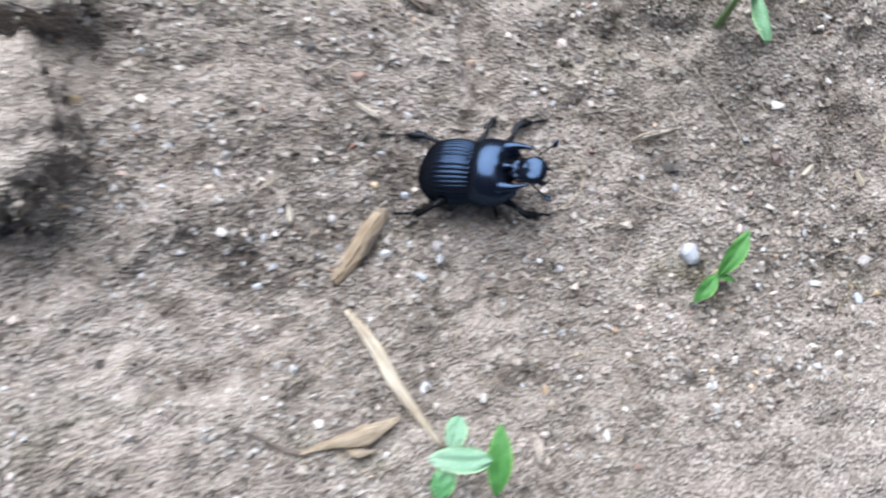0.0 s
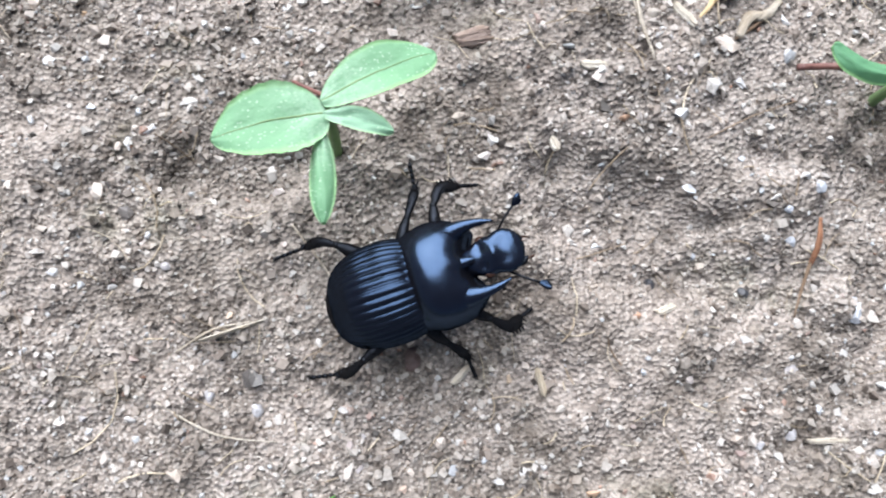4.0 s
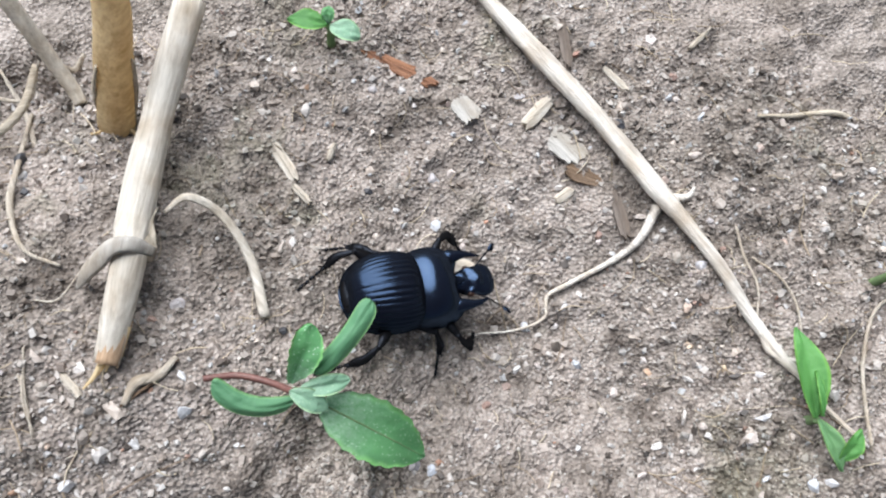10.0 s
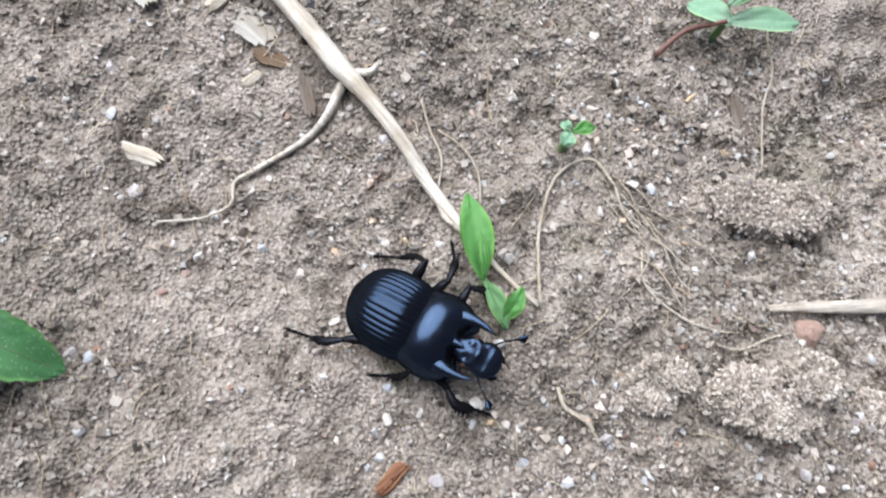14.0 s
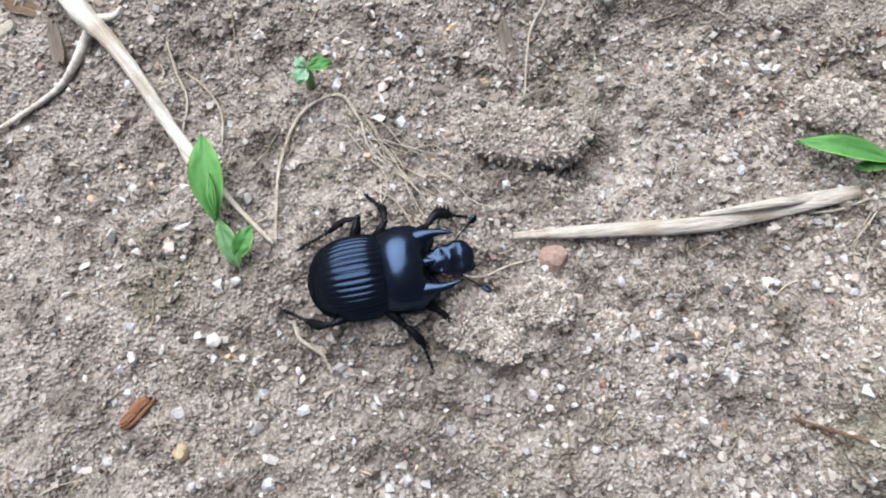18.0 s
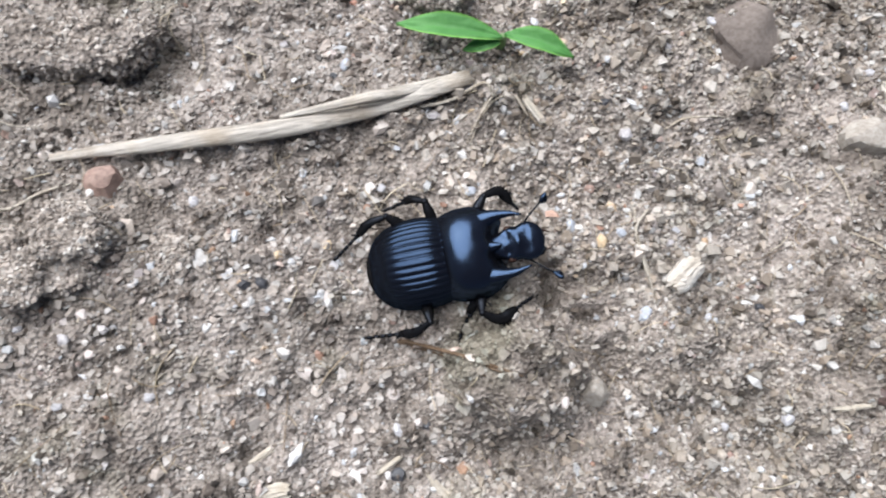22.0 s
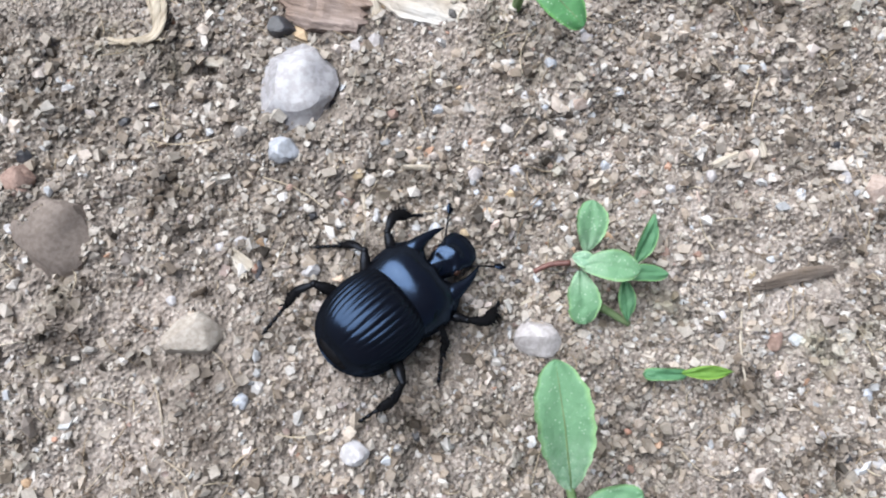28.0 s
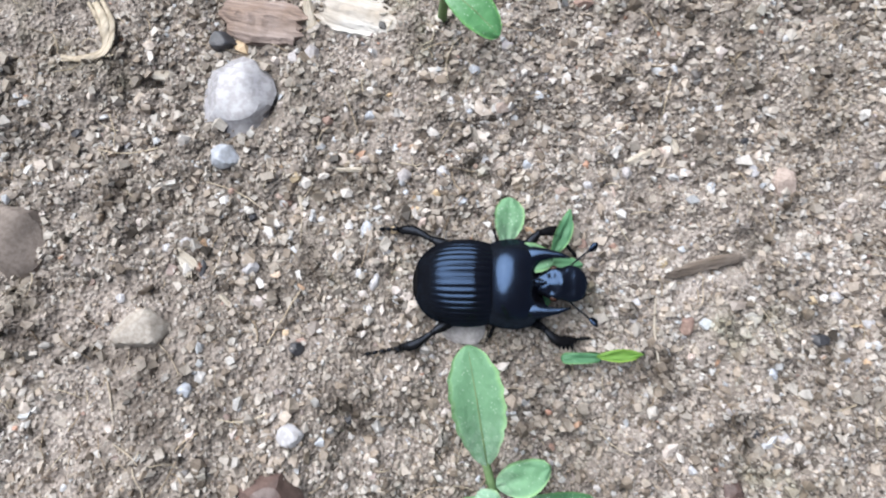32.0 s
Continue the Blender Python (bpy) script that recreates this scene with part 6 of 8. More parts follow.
stone('pebble', 'small white quartz pebble on sand', 158.4, 28.2, 0.52, 0.63, 0.39, QUARTZ, -1, 0.46, 172, facets=4, group='loose pebbles')
stone('pebble', 'small bluish quartz pebble on sand', 144.5, 30.5, 0.80, 0.78, 0.56, QUARTZ_BLUE, 12, 0.46, 173, facets=5, group='loose pebbles')
stone('pebble', 'small bluish quartz pebble on sand', 133.3, 49.2, 0.61, 0.54, 0.39, QUARTZ_BLUE, -25, 0.46, 174, facets=6, group='loose pebbles')
stone('pebble', 'small white quartz pebble on sand', 136.8, 31.9, 0.56, 0.63, 0.42, QUARTZ, -12, 0.46, 175, facets=7, group='loose pebbles')
stone('pebble', 'small white quartz pebble on sand', 125.4, 36.3, 0.52, 0.49, 0.35, QUARTZ, 1, 0.46, 176, facets=4, group='loose pebbles')
stone('pebble', 'small red sandstone grain on sand', 197.8, 70.1, 0.42, 0.44, 0.32, STONE_RED, -23, 0.46, 178, facets=6, group='loose pebbles')
stone('pebble', 'small grey pebble on sand', 172.5, 33.9, 0.61, 0.73, 0.46, STONE_GREY, -10, 0.46, 179, facets=7, group='loose pebbles')
stone('pebble', 'small black slate grain on sand', 188.2, 34.4, 0.61, 0.49, 0.35, STONE_DARK, 3, 0.46, 180, facets=4, group='loose pebbles')
stone('pebble', 'small pinkish pebble on sand', 168.2, 73.6, 0.52, 0.44, 0.32, STONE_PINK, -34, 0.46, 181, facets=5, group='loose pebbles')
stone('pebble', 'small white quartz pebble on sand', 168.7, 36.0, 0.47, 0.49, 0.35, QUARTZ, -21, 0.46, 182, facets=6, group='loose pebbles')
stone('pebble', 'small grey pebble on sand', 162.4, 43.9, 0.61, 0.63, 0.46, STONE_GREY, -8, 0.46, 183, facets=7, group='loose pebbles')
stone('pebble', 'small grey pebble on sand', 136.6, 39.5, 0.80, 0.83, 0.6, STONE_GREY, 5, 0.46, 184, facets=4, group='loose pebbles')
stone('pebble', 'small white quartz pebble on sand', 177.9, 27.0, 0.47, 0.54, 0.35, QUARTZ, -32, 0.46, 185, facets=5, group='loose pebbles')
stone('pebble', 'small tan pebble on sand', 203.5, 64.0, 0.70, 0.58, 0.42, STONE_BEIGE, -19, 0.46, 186, facets=6, group='loose pebbles')
stone('pebble', 'small ochre pebble on sand', 151.6, 20.8, 0.87, 0.90, 0.65, STONE_OCHRE, -10, 0.46, 187, facets=7, group='loose pebbles')
stone('pebble', 'small black slate grain on sand', 196.7, 13.4, 0.74, 0.68, 0.49, STONE_DARK, 3, 0.46, 188, facets=4, group='loose pebbles')
stone('pebble', 'small black slate grain on sand', 200.5, 16.9, 0.56, 0.50, 0.36, STONE_DARK, -34, 0.46, 189, facets=5, group='loose pebbles')
stone('pebble', 'small bluish quartz pebble on sand', 219.7, 30.9, 0.56, 0.77, 0.42, QUARTZ_BLUE, -8, 0.46, 191, facets=7, group='loose pebbles')
stone('pebble', 'small bluish quartz pebble on sand', 224.2, 28.8, 0.56, 0.50, 0.36, QUARTZ_BLUE, 5, 0.46, 192, facets=4, group='loose pebbles')
stone('pebble', 'small tan pebble on sand', 182.7, 21.1, 0.61, 0.45, 0.33, STONE_BEIGE, -19, 0.46, 194, facets=6, group='loose pebbles')
stone('pebble', 'small grey pebble on sand', 153.7, 40.7, 0.65, 0.68, 0.49, STONE_GREY, -6, 0.46, 195, facets=7, group='loose pebbles')
stone('pebble', 'small white quartz pebble on sand', 197.9, 17.4, 0.43, 0.77, 0.33, QUARTZ, 7, 0.46, 196, facets=4, group='loose pebbles')
stone('pebble', 'small red sandstone grain on sand', 222.9, 34.0, 0.48, 0.50, 0.36, STONE_RED, -30, 0.46, 197, facets=5, group='loose pebbles')
stone('pebble', 'small tan pebble on sand', 173.1, 15.9, 0.78, 0.54, 0.39, STONE_BEIGE, -4, 0.46, 199, facets=7, group='loose pebbles')
stone('pebble', 'small black slate grain on sand', 157.0, 44.8, 0.52, 0.54, 0.39, STONE_DARK, 9, 0.46, 200, facets=4, group='loose pebbles')
stone('pebble', 'small grey pebble on sand', 228.7, 26.4, 0.52, 0.54, 0.39, STONE_GREY, -15, 0.46, 202, facets=6, group='loose pebbles')
stone('pebble', 'small tan pebble on sand', 230.6, 38.1, 0.87, 0.54, 0.39, STONE_BEIGE, -2, 0.46, 203, facets=7, group='loose pebbles')
stone('pebble', 'small white quartz pebble on sand', 233.6, 7.2, 0.69, 0.72, 0.52, QUARTZ, -4, 0.46, 207, facets=7, group='loose pebbles')
stone('pebble', 'small maroon stone grain on sand', 242.1, 6.5, 0.95, 0.89, 0.65, STONE_MAROON, -41, 0.46, 208, facets=4, group='loose pebbles')
stone('pebble', 'small black slate grain on sand', 234.5, 17.8, 0.60, 0.58, 0.42, STONE_DARK, -28, 0.46, 209, facets=5, group='loose pebbles')
stone('pebble', 'small white quartz pebble on sand', 262.9, 31.6, 0.86, 0.76, 0.55, QUARTZ, -15, 0.46, 210, facets=6, group='loose pebbles')
stone('pebble', 'small white quartz pebble on sand', 256.2, 37.3, 0.65, 0.67, 0.48, QUARTZ, -2, 0.46, 211, facets=7, group='loose pebbles')
stone('pebble', 'small black slate grain on sand', 258.6, 33.9, 0.39, 0.98, 0.29, STONE_DARK, -39, 0.46, 212, facets=4, group='loose pebbles')
stone('pebble', 'small red sandstone grain on sand', 227.4, 5.3, 0.47, 0.63, 0.35, STONE_RED, 0, 0.46, 215, facets=7, group='loose pebbles')
stone('pebble', 'small black slate grain on sand', 189.6, 34.0, 0.77, 0.63, 0.45, STONE_DARK, -37, 0.46, 216, facets=4, group='loose pebbles')
stone('pebble', 'small tan pebble on sand', 245.3, 18.8, 0.60, 0.67, 0.45, STONE_BEIGE, -11, 0.46, 218, facets=6, group='loose pebbles')
stone('pebble', 'small grey pebble on sand', 227.6, 37.9, 0.73, 0.67, 0.48, STONE_GREY, -33, 0.46, 224, facets=4, group='loose pebbles')
stone('pebble', 'small white quartz pebble on sand', 250.7, 34.4, 0.52, 0.45, 0.32, QUARTZ, -20, 0.46, 225, facets=5, group='loose pebbles')
stone('pebble', 'small red sandstone grain on sand', 233.9, 20.3, 0.43, 0.36, 0.26, STONE_RED, -7, 0.46, 226, facets=6, group='loose pebbles')
stone('pebble', 'small ochre pebble on sand', 270.9, 38.3, 0.73, 0.89, 0.55, STONE_OCHRE, -44, 0.46, 227, facets=7, group='loose pebbles')
stone('pebble', 'small grey pebble on sand', 210.5, 45.9, 0.73, 0.58, 0.42, STONE_GREY, -31, 0.46, 228, facets=4, group='loose pebbles')
stone('pebble', 'small bluish quartz pebble on sand', 274.9, 30.0, 0.69, 0.85, 0.52, QUARTZ_BLUE, -45, 0.46, 231, facets=7, group='loose pebbles')
stone('pebble', 'small white quartz pebble on sand', 273.2, 24.8, 0.61, 0.89, 0.46, QUARTZ, -32, 0.46, 232, facets=4, group='loose pebbles')
stone('pebble', 'small black slate grain on sand', 263.6, 22.3, 0.90, 0.81, 0.58, STONE_DARK, -6, 0.46, 234, facets=6, group='loose pebbles')
stone('pebble', 'small pinkish pebble on sand', 257.3, 35.7, 0.61, 0.93, 0.46, STONE_PINK, -26, 0.46, 244, facets=4, group='loose pebbles')
stone('pebble', 'small white quartz pebble on sand', 229.3, 18.4, 0.41, 0.47, 0.31, QUARTZ, -13, 0.46, 245, facets=5, group='loose pebbles')
stone('pebble', 'small black slate grain on sand', 280.0, 22.0, 0.61, 0.51, 0.37, STONE_DARK, -0, 0.46, 246, facets=6, group='loose pebbles')
stone('pebble', 'small white quartz pebble on sand', 227.9, 7.9, 0.49, 0.47, 0.34, QUARTZ, -37, 0.46, 247, facets=7, group='loose pebbles')
stone('pebble', 'small white quartz pebble on sand', 267.4, 1.1, 0.45, 0.47, 0.34, QUARTZ, -11, 0.46, 249, facets=5, group='loose pebbles')
stone('pebble', 'small ochre pebble on sand', 277.4, 28.5, 0.59, 0.52, 0.38, STONE_OCHRE, -10, 0.46, 253, facets=5, group='loose pebbles')
stone('pebble', 'small black slate grain on sand', 266.7, 34.1, 0.54, 0.52, 0.38, STONE_DARK, -21, 0.46, 256, facets=4, group='loose pebbles')
stone('pebble', 'small white quartz pebble on sand', 295.0, 9.5, 0.67, 0.61, 0.44, QUARTZ, -45, 0.46, 258, facets=6, group='loose pebbles')
stone('pebble', 'small red sandstone grain on sand', 268.8, 36.4, 0.59, 0.57, 0.41, STONE_RED, -32, 0.46, 259, facets=7, group='loose pebbles')
stone('pebble', 'small bluish quartz pebble on sand', 223.9, 20.7, 0.54, 0.96, 0.41, QUARTZ_BLUE, -43, 0.46, 262, facets=6, group='loose pebbles')
stone('pebble', 'small black slate grain on sand', 226.9, 41.7, 0.63, 0.52, 0.38, STONE_DARK, -17, 0.46, 264, facets=4, group='loose pebbles')
stone('pebble', 'small white quartz pebble on sand', 240.4, 46.7, 0.71, 0.52, 0.38, QUARTZ, -41, 0.46, 266, facets=6, group='loose pebbles')
stone('pebble', 'small tan pebble on sand', 287.2, 25.9, 0.63, 0.61, 0.44, STONE_BEIGE, -28, 0.46, 267, facets=7, group='loose pebbles')
stone('pebble', 'small white quartz pebble on sand', 313.5, 17.1, 0.56, 0.76, 0.42, QUARTZ, -17, 0.46, 268, facets=4, group='loose pebbles')
stone('pebble', 'small black slate grain on sand', 314.5, 20.4, 0.78, 0.58, 0.42, STONE_DARK, -4, 0.46, 269, facets=5, group='loose pebbles')
stone('pebble', 'small pinkish pebble on sand', 306.2, 23.2, 0.73, 0.63, 0.45, STONE_PINK, -41, 0.46, 270, facets=6, group='loose pebbles')
stone('pebble', 'small pinkish pebble on sand', 293.1, 35.1, 0.86, 0.67, 0.49, STONE_PINK, -28, 0.46, 271, facets=7, group='loose pebbles')
stone('pebble', 'small bluish quartz pebble on sand', 292.6, 40.1, 0.60, 0.67, 0.45, QUARTZ_BLUE, -15, 0.46, 272, facets=4, group='loose pebbles')
stone('pebble', 'small bluish quartz pebble on sand', 289.9, 36.2, 0.47, 0.40, 0.29, QUARTZ_BLUE, -2, 0.46, 273, facets=5, group='loose pebbles')
stone('pebble', 'small white quartz pebble on sand', 284.6, 31.7, 0.73, 0.72, 0.52, QUARTZ, -39, 0.46, 274, facets=6, group='loose pebbles')
stone('pebble', 'small grey pebble on sand', 280.8, 33.2, 0.78, 0.72, 0.52, STONE_GREY, -26, 0.46, 275, facets=7, group='loose pebbles')
stone('pebble', 'small red sandstone grain on sand', 264.4, 39.7, 0.47, 0.54, 0.36, STONE_RED, -50, 0.46, 277, facets=5, group='loose pebbles')
stone('pebble', 'small red sandstone grain on sand', 276.3, 42.3, 0.65, 0.58, 0.42, STONE_RED, -37, 0.46, 278, facets=6, group='loose pebbles')
stone('pebble', 'small bluish quartz pebble on sand', 252.8, 23.5, 0.78, 0.81, 0.58, QUARTZ_BLUE, -11, 0.46, 280, facets=4, group='loose pebbles')
stone('pebble', 'small red sandstone grain on sand', 293.8, 18.5, 0.65, 0.58, 0.42, STONE_RED, -48, 0.46, 281, facets=5, group='loose pebbles')
stone('pebble', 'small ochre pebble on sand', 300.1, 13.0, 0.56, 0.54, 0.39, STONE_OCHRE, -35, 0.46, 282, facets=6, group='loose pebbles')
stone('pebble', 'small white quartz pebble on sand', 295.9, 10.8, 0.47, 0.63, 0.36, QUARTZ, -22, 0.46, 283, facets=7, group='loose pebbles')
stone('pebble', 'small bluish quartz pebble on sand', 304.4, -1.7, 0.65, 0.67, 0.49, QUARTZ_BLUE, -9, 0.46, 284, facets=4, group='loose pebbles')
stone('pebble', 'small black slate grain on sand', 311.4, 5.0, 0.69, 0.63, 0.45, STONE_DARK, -46, 0.46, 285, facets=5, group='loose pebbles')
stone('pebble', 'small pinkish pebble on sand', 294.8, 24.4, 0.78, 0.67, 0.49, STONE_PINK, -20, 0.46, 287, facets=7, group='loose pebbles')
stone('pebble', 'small bluish quartz pebble on sand', 292.8, 28.6, 0.52, 0.49, 0.36, QUARTZ_BLUE, -7, 0.46, 288, facets=4, group='loose pebbles')
stone('pebble', 'small grey pebble on sand', 276.1, 50.2, 0.69, 0.76, 0.52, STONE_GREY, -44, 0.46, 289, facets=5, group='loose pebbles')
stone('pebble', 'small grey pebble on sand', 278.1, 49.9, 1.08, 1.12, 0.81, STONE_GREY, -31, 0.46, 290, facets=6, group='loose pebbles')
stone('pebble', 'small black slate grain on sand', 252.9, 52.5, 0.69, 0.58, 0.42, STONE_DARK, -18, 0.46, 291, facets=7, group='loose pebbles')
stone('pebble', 'small white quartz pebble on sand', 258.2, 37.0, 0.73, 0.45, 0.32, QUARTZ, -5, 0.46, 292, facets=4, group='loose pebbles')
stone('pebble', 'small tan pebble on sand', 300.7, 29.9, 0.82, 0.90, 0.61, STONE_BEIGE, -42, 0.46, 293, facets=5, group='loose pebbles')
stone('pebble', 'small black slate grain on sand', 243.9, 52.5, 0.86, 0.67, 0.49, STONE_DARK, -29, 0.46, 294, facets=6, group='loose pebbles')
stone('pebble', 'small white quartz pebble on sand', 288.8, 38.1, 0.43, 0.67, 0.32, QUARTZ, -16, 0.46, 295, facets=7, group='loose pebbles')
stone('pebble', 'small bluish quartz pebble on sand', 280.6, 40.8, 0.65, 0.54, 0.39, QUARTZ_BLUE, -3, 0.46, 296, facets=4, group='loose pebbles')
stone('pebble', 'small white quartz pebble on sand', 297.3, 23.7, 0.56, 0.49, 0.36, QUARTZ, -40, 0.46, 297, facets=5, group='loose pebbles')
stone('pebble', 'small bluish quartz pebble on sand', 284.9, 28.2, 0.65, 0.63, 0.45, QUARTZ_BLUE, -27, 0.46, 298, facets=6, group='loose pebbles')
stone('pebble', 'small pinkish pebble on sand', 274.6, 32.2, 0.56, 0.36, 0.26, STONE_PINK, -14, 0.46, 299, facets=7, group='loose pebbles')
stone('pebble', 'small bluish quartz pebble on sand', 308.8, 17.7, 0.47, 0.54, 0.36, QUARTZ_BLUE, -1, 0.46, 300, facets=4, group='loose pebbles')
stone('pebble', 'small white quartz pebble on sand', 314.0, 24.6, 0.47, 0.81, 0.36, QUARTZ, -38, 0.46, 301, facets=5, group='loose pebbles')
stone('pebble', 'small grey pebble on sand', 301.7, 23.1, 0.56, 0.67, 0.42, STONE_GREY, -25, 0.46, 302, facets=6, group='loose pebbles')
stone('pebble', 'small black slate grain on sand', 265.1, 36.3, 0.65, 0.49, 0.36, STONE_DARK, -12, 0.46, 303, facets=7, group='loose pebbles')
stone('pebble', 'small black slate grain on sand', 310.6, -1.1, 1.07, 0.87, 0.63, STONE_DARK, -37, 0.46, 305, facets=5, group='loose pebbles')
stone('pebble', 'small white quartz pebble on sand', 314.4, 1.8, 0.70, 0.72, 0.52, QUARTZ, -24, 0.46, 306, facets=6, group='loose pebbles')
stone('pebble', 'small white quartz pebble on sand', 316.1, -2.1, 0.79, 0.63, 0.45, QUARTZ, -11, 0.46, 307, facets=7, group='loose pebbles')
stone('pebble', 'small maroon stone grain on sand', 295.4, -9.8, 1.16, 1.21, 0.87, STONE_MAROON, -48, 0.46, 308, facets=4, group='loose pebbles')
stone('pebble', 'small bluish quartz pebble on sand', 312.1, -4.2, 0.56, 0.53, 0.38, QUARTZ_BLUE, -35, 0.46, 309, facets=5, group='loose pebbles')
stone('pebble', 'small black slate grain on sand', 300.2, -6.2, 0.56, 0.53, 0.38, STONE_DARK, -9, 0.46, 311, facets=7, group='loose pebbles')
stone('pebble', 'small white quartz pebble on sand', 302.3, -7.6, 0.65, 0.53, 0.38, QUARTZ, -46, 0.46, 312, facets=4, group='loose pebbles')
stone('pebble', 'small black slate grain on sand', 265.3, 14.0, 0.56, 0.58, 0.42, STONE_DARK, -42, 0.46, 320, facets=4, group='loose pebbles')
stone('pebble', 'small ochre pebble on sand', 311.9, 2.7, 0.60, 0.58, 0.42, STONE_OCHRE, -16, 0.46, 322, facets=6, group='loose pebbles')
chip('straw_piece', 'short pale straw piece on sand', 'straw', -4.4, 44.1, 3.6, 0.63, 0.5, -33, STRAW_PALE, 324, 0.0, group='straw and wood bits')
chip('straw_piece', 'short pale straw piece on sand', 'straw', 52.5, 37.5, 2.4, 0.63, 0.5, 44, STRAW_PALE, 325, 0.0, group='straw and wood bits')
chip('straw_piece', 'short pale straw piece on sand', 'straw', 32.9, 41.6, 6.0, 0.29, 0.5, 17, STRAW_PALE, 326, 0.0, group='straw and wood bits')
chip('straw_piece', 'short pale straw piece on sand', 'straw', -13.6, 30.7, 2.4, 0.68, 0.5, -82, STRAW_PALE, 327, 0.0, group='straw and wood bits')
chip('bark_chip', 'torn brown bark strip on soil', 'bark', -4.9, 27.3, 11.0, 2.2, 1.5, 57, DEAD_LEAF, 328, 0.2, 0.06, group='straw and wood bits')
chip('bark_chip', 'splintered brown bark fragment on soil', 'bark', -3.4, 28.4, 6.5, 1.0, 1.0, 66, BARK, 329, 0.5, group='straw and wood bits')
scrap = strand('dead_leaf', 'flattened torn tan leaf on soil', 'dead leaf', [(-10.5, 2.2), (-7.0, 3.3, 0.6), (-3.4, 4.2, 1.0), (0.4, 6.2, 0.7)], [0.15, 0.55, 1.25, 0.25], DEAD_LEAF, 0.4, 0.3, 11, 0.12)
branch_of(scrap, 'torn_lobe', [(-5.8, 3.0), (-4.2, 2.2), (-2.2, 2.6)], [0.3, 0.6, 0.15], DEAD_LEAF, 0.6, 0.3)
chip('wood_chip', 'pinkish wood splinter on soil', 'wood chip', 53.8, 66.5, 3.2, 1.28, 0.7, 16, WOOD, 329, 0.0, group='straw and wood bits')
chip('wood_chip', 'pinkish wood splinter on soil', 'wood chip', 54.1, 65.9, 3.1, 0.69, 0.7, 9, WOOD, 330, 0.0, group='straw and wood bits')
chip('straw_piece', 'short pale straw piece on sand', 'straw', 64.3, 63.3, 2.3, 0.79, 0.4, -5, STRAW_PALE, 331, 0.0, group='straw and wood bits')
chip('straw_piece', 'short pale straw piece on sand', 'straw', 60.8, 57.2, 1.9, 0.79, 0.4, -70, STRAW_PALE, 332, 0.0, group='straw and wood bits')
chip('straw_piece', 'short pale straw piece on sand', 'straw', 83.6, 31.2, 3.6, 0.49, 0.4, -1, STRAW_PALE, 333, 0.0, group='straw and wood bits')
chip('straw_piece', 'short pale straw piece on sand', 'straw', 70.6, 42.7, 1.9, 0.69, 0.4, 17, STRAW_PALE, 334, 0.0, group='straw and wood bits')
chip('straw_piece', 'pale straw splinter on soil', 'straw', 59.5, 36.8, 2.6, 0.61, 0.6, -78, STRAW, 335, 0.0, group='straw and wood bits')
chip('straw_piece', 'pale straw splinter on soil', 'straw', 72.4, 67.7, 2.7, 0.79, 0.6, -54, STRAW_PALE, 336, 0.0, group='straw and wood bits')
chip('straw_piece', 'pale straw splinter on soil', 'straw', 121.2, 95.6, 4.9, 1.70, 0.6, 40, STRAW_PALE, 337, 0.0, group='straw and wood bits')
chip('straw_piece', 'pale straw splinter on soil', 'straw', 123.3, 85.6, 2.6, 1.24, 0.6, 27, STRAW_PALE, 338, 0.0, group='straw and wood bits')
chip('straw_piece', 'pale straw splinter on soil', 'straw', 91.8, 90.9, 5.3, 1.36, 0.6, -65, STRAW_PALE, 339, 0.0, group='straw and wood bits')
chip('straw_piece', 'pale straw splinter on soil', 'straw', 93.6, 86.6, 2.9, 0.79, 0.6, -54, STRAW_PALE, 340, 0.0, group='straw and wood bits')
chip('straw_piece', 'pale straw splinter on soil', 'straw', 110.2, 78.6, 5.5, 1.81, 0.6, -32, STRAW_PALE, 341, 0.0, group='straw and wood bits')
chip('straw_piece', 'pale straw splinter on soil', 'straw', 142.7, 103.9, 4.2, 0.68, 0.6, 39, STRAW_PALE, 342, 0.0, group='straw and wood bits')
chip('straw_piece', 'pale straw splinter on soil', 'straw', 131.5, 99.8, 4.5, 0.90, 0.6, -56, STRAW_PALE, 343, 0.0, group='straw and wood bits')
chip('straw_piece', 'pale straw splinter on soil', 'straw', 96.9, 92.2, 2.3, 0.68, 0.6, 64, STRAW_PALE, 344, 0.0, group='straw and wood bits')
chip('wood_chip', 'dark weathered wood splinter', 'wood chip', 125.9, 104.5, 6.7, 1.36, 0.6, -93, BARK, 345, 0.0, group='straw and wood bits')
strand('root_fibre', 'short curled dry root piece on soil', 'root', [(77.1, 65.5), (78.2, 67.4), (80.0, 67.9), (81.7, 69.6)], [0.3, 0.55, 0.5, 0.25], FIBRE, 0.4, 0.7, 8, 0.15)
chip('dry_flake', 'crumpled papery dead leaf flake', 'dead leaf', 112.8, 96.5, 3.3, 2.71, 0.5, -68, FLAKE, 347, 0.0, group='straw and wood bits')
chip('dry_flake', 'crumpled papery dead leaf flake', 'dead leaf', 123.9, 92.0, 6.0, 3.62, 0.5, -56, FLAKE, 348, 0.0, group='straw and wood bits')
chip('dead_leaf', 'dark maroon dead leaf scrap', 'dead leaf', 126.4, 87.6, 5.5, 2.14, 0.4, -28, FIBRE_DARK, 349, 0.0, group='straw and wood bits')
chip('wood_chip', 'dark grey wood splinter', 'wood chip', 179.5, 74.1, 5.1, 1.66, 0.5, -95, BARK, 350, 0.0, group='straw and wood bits')
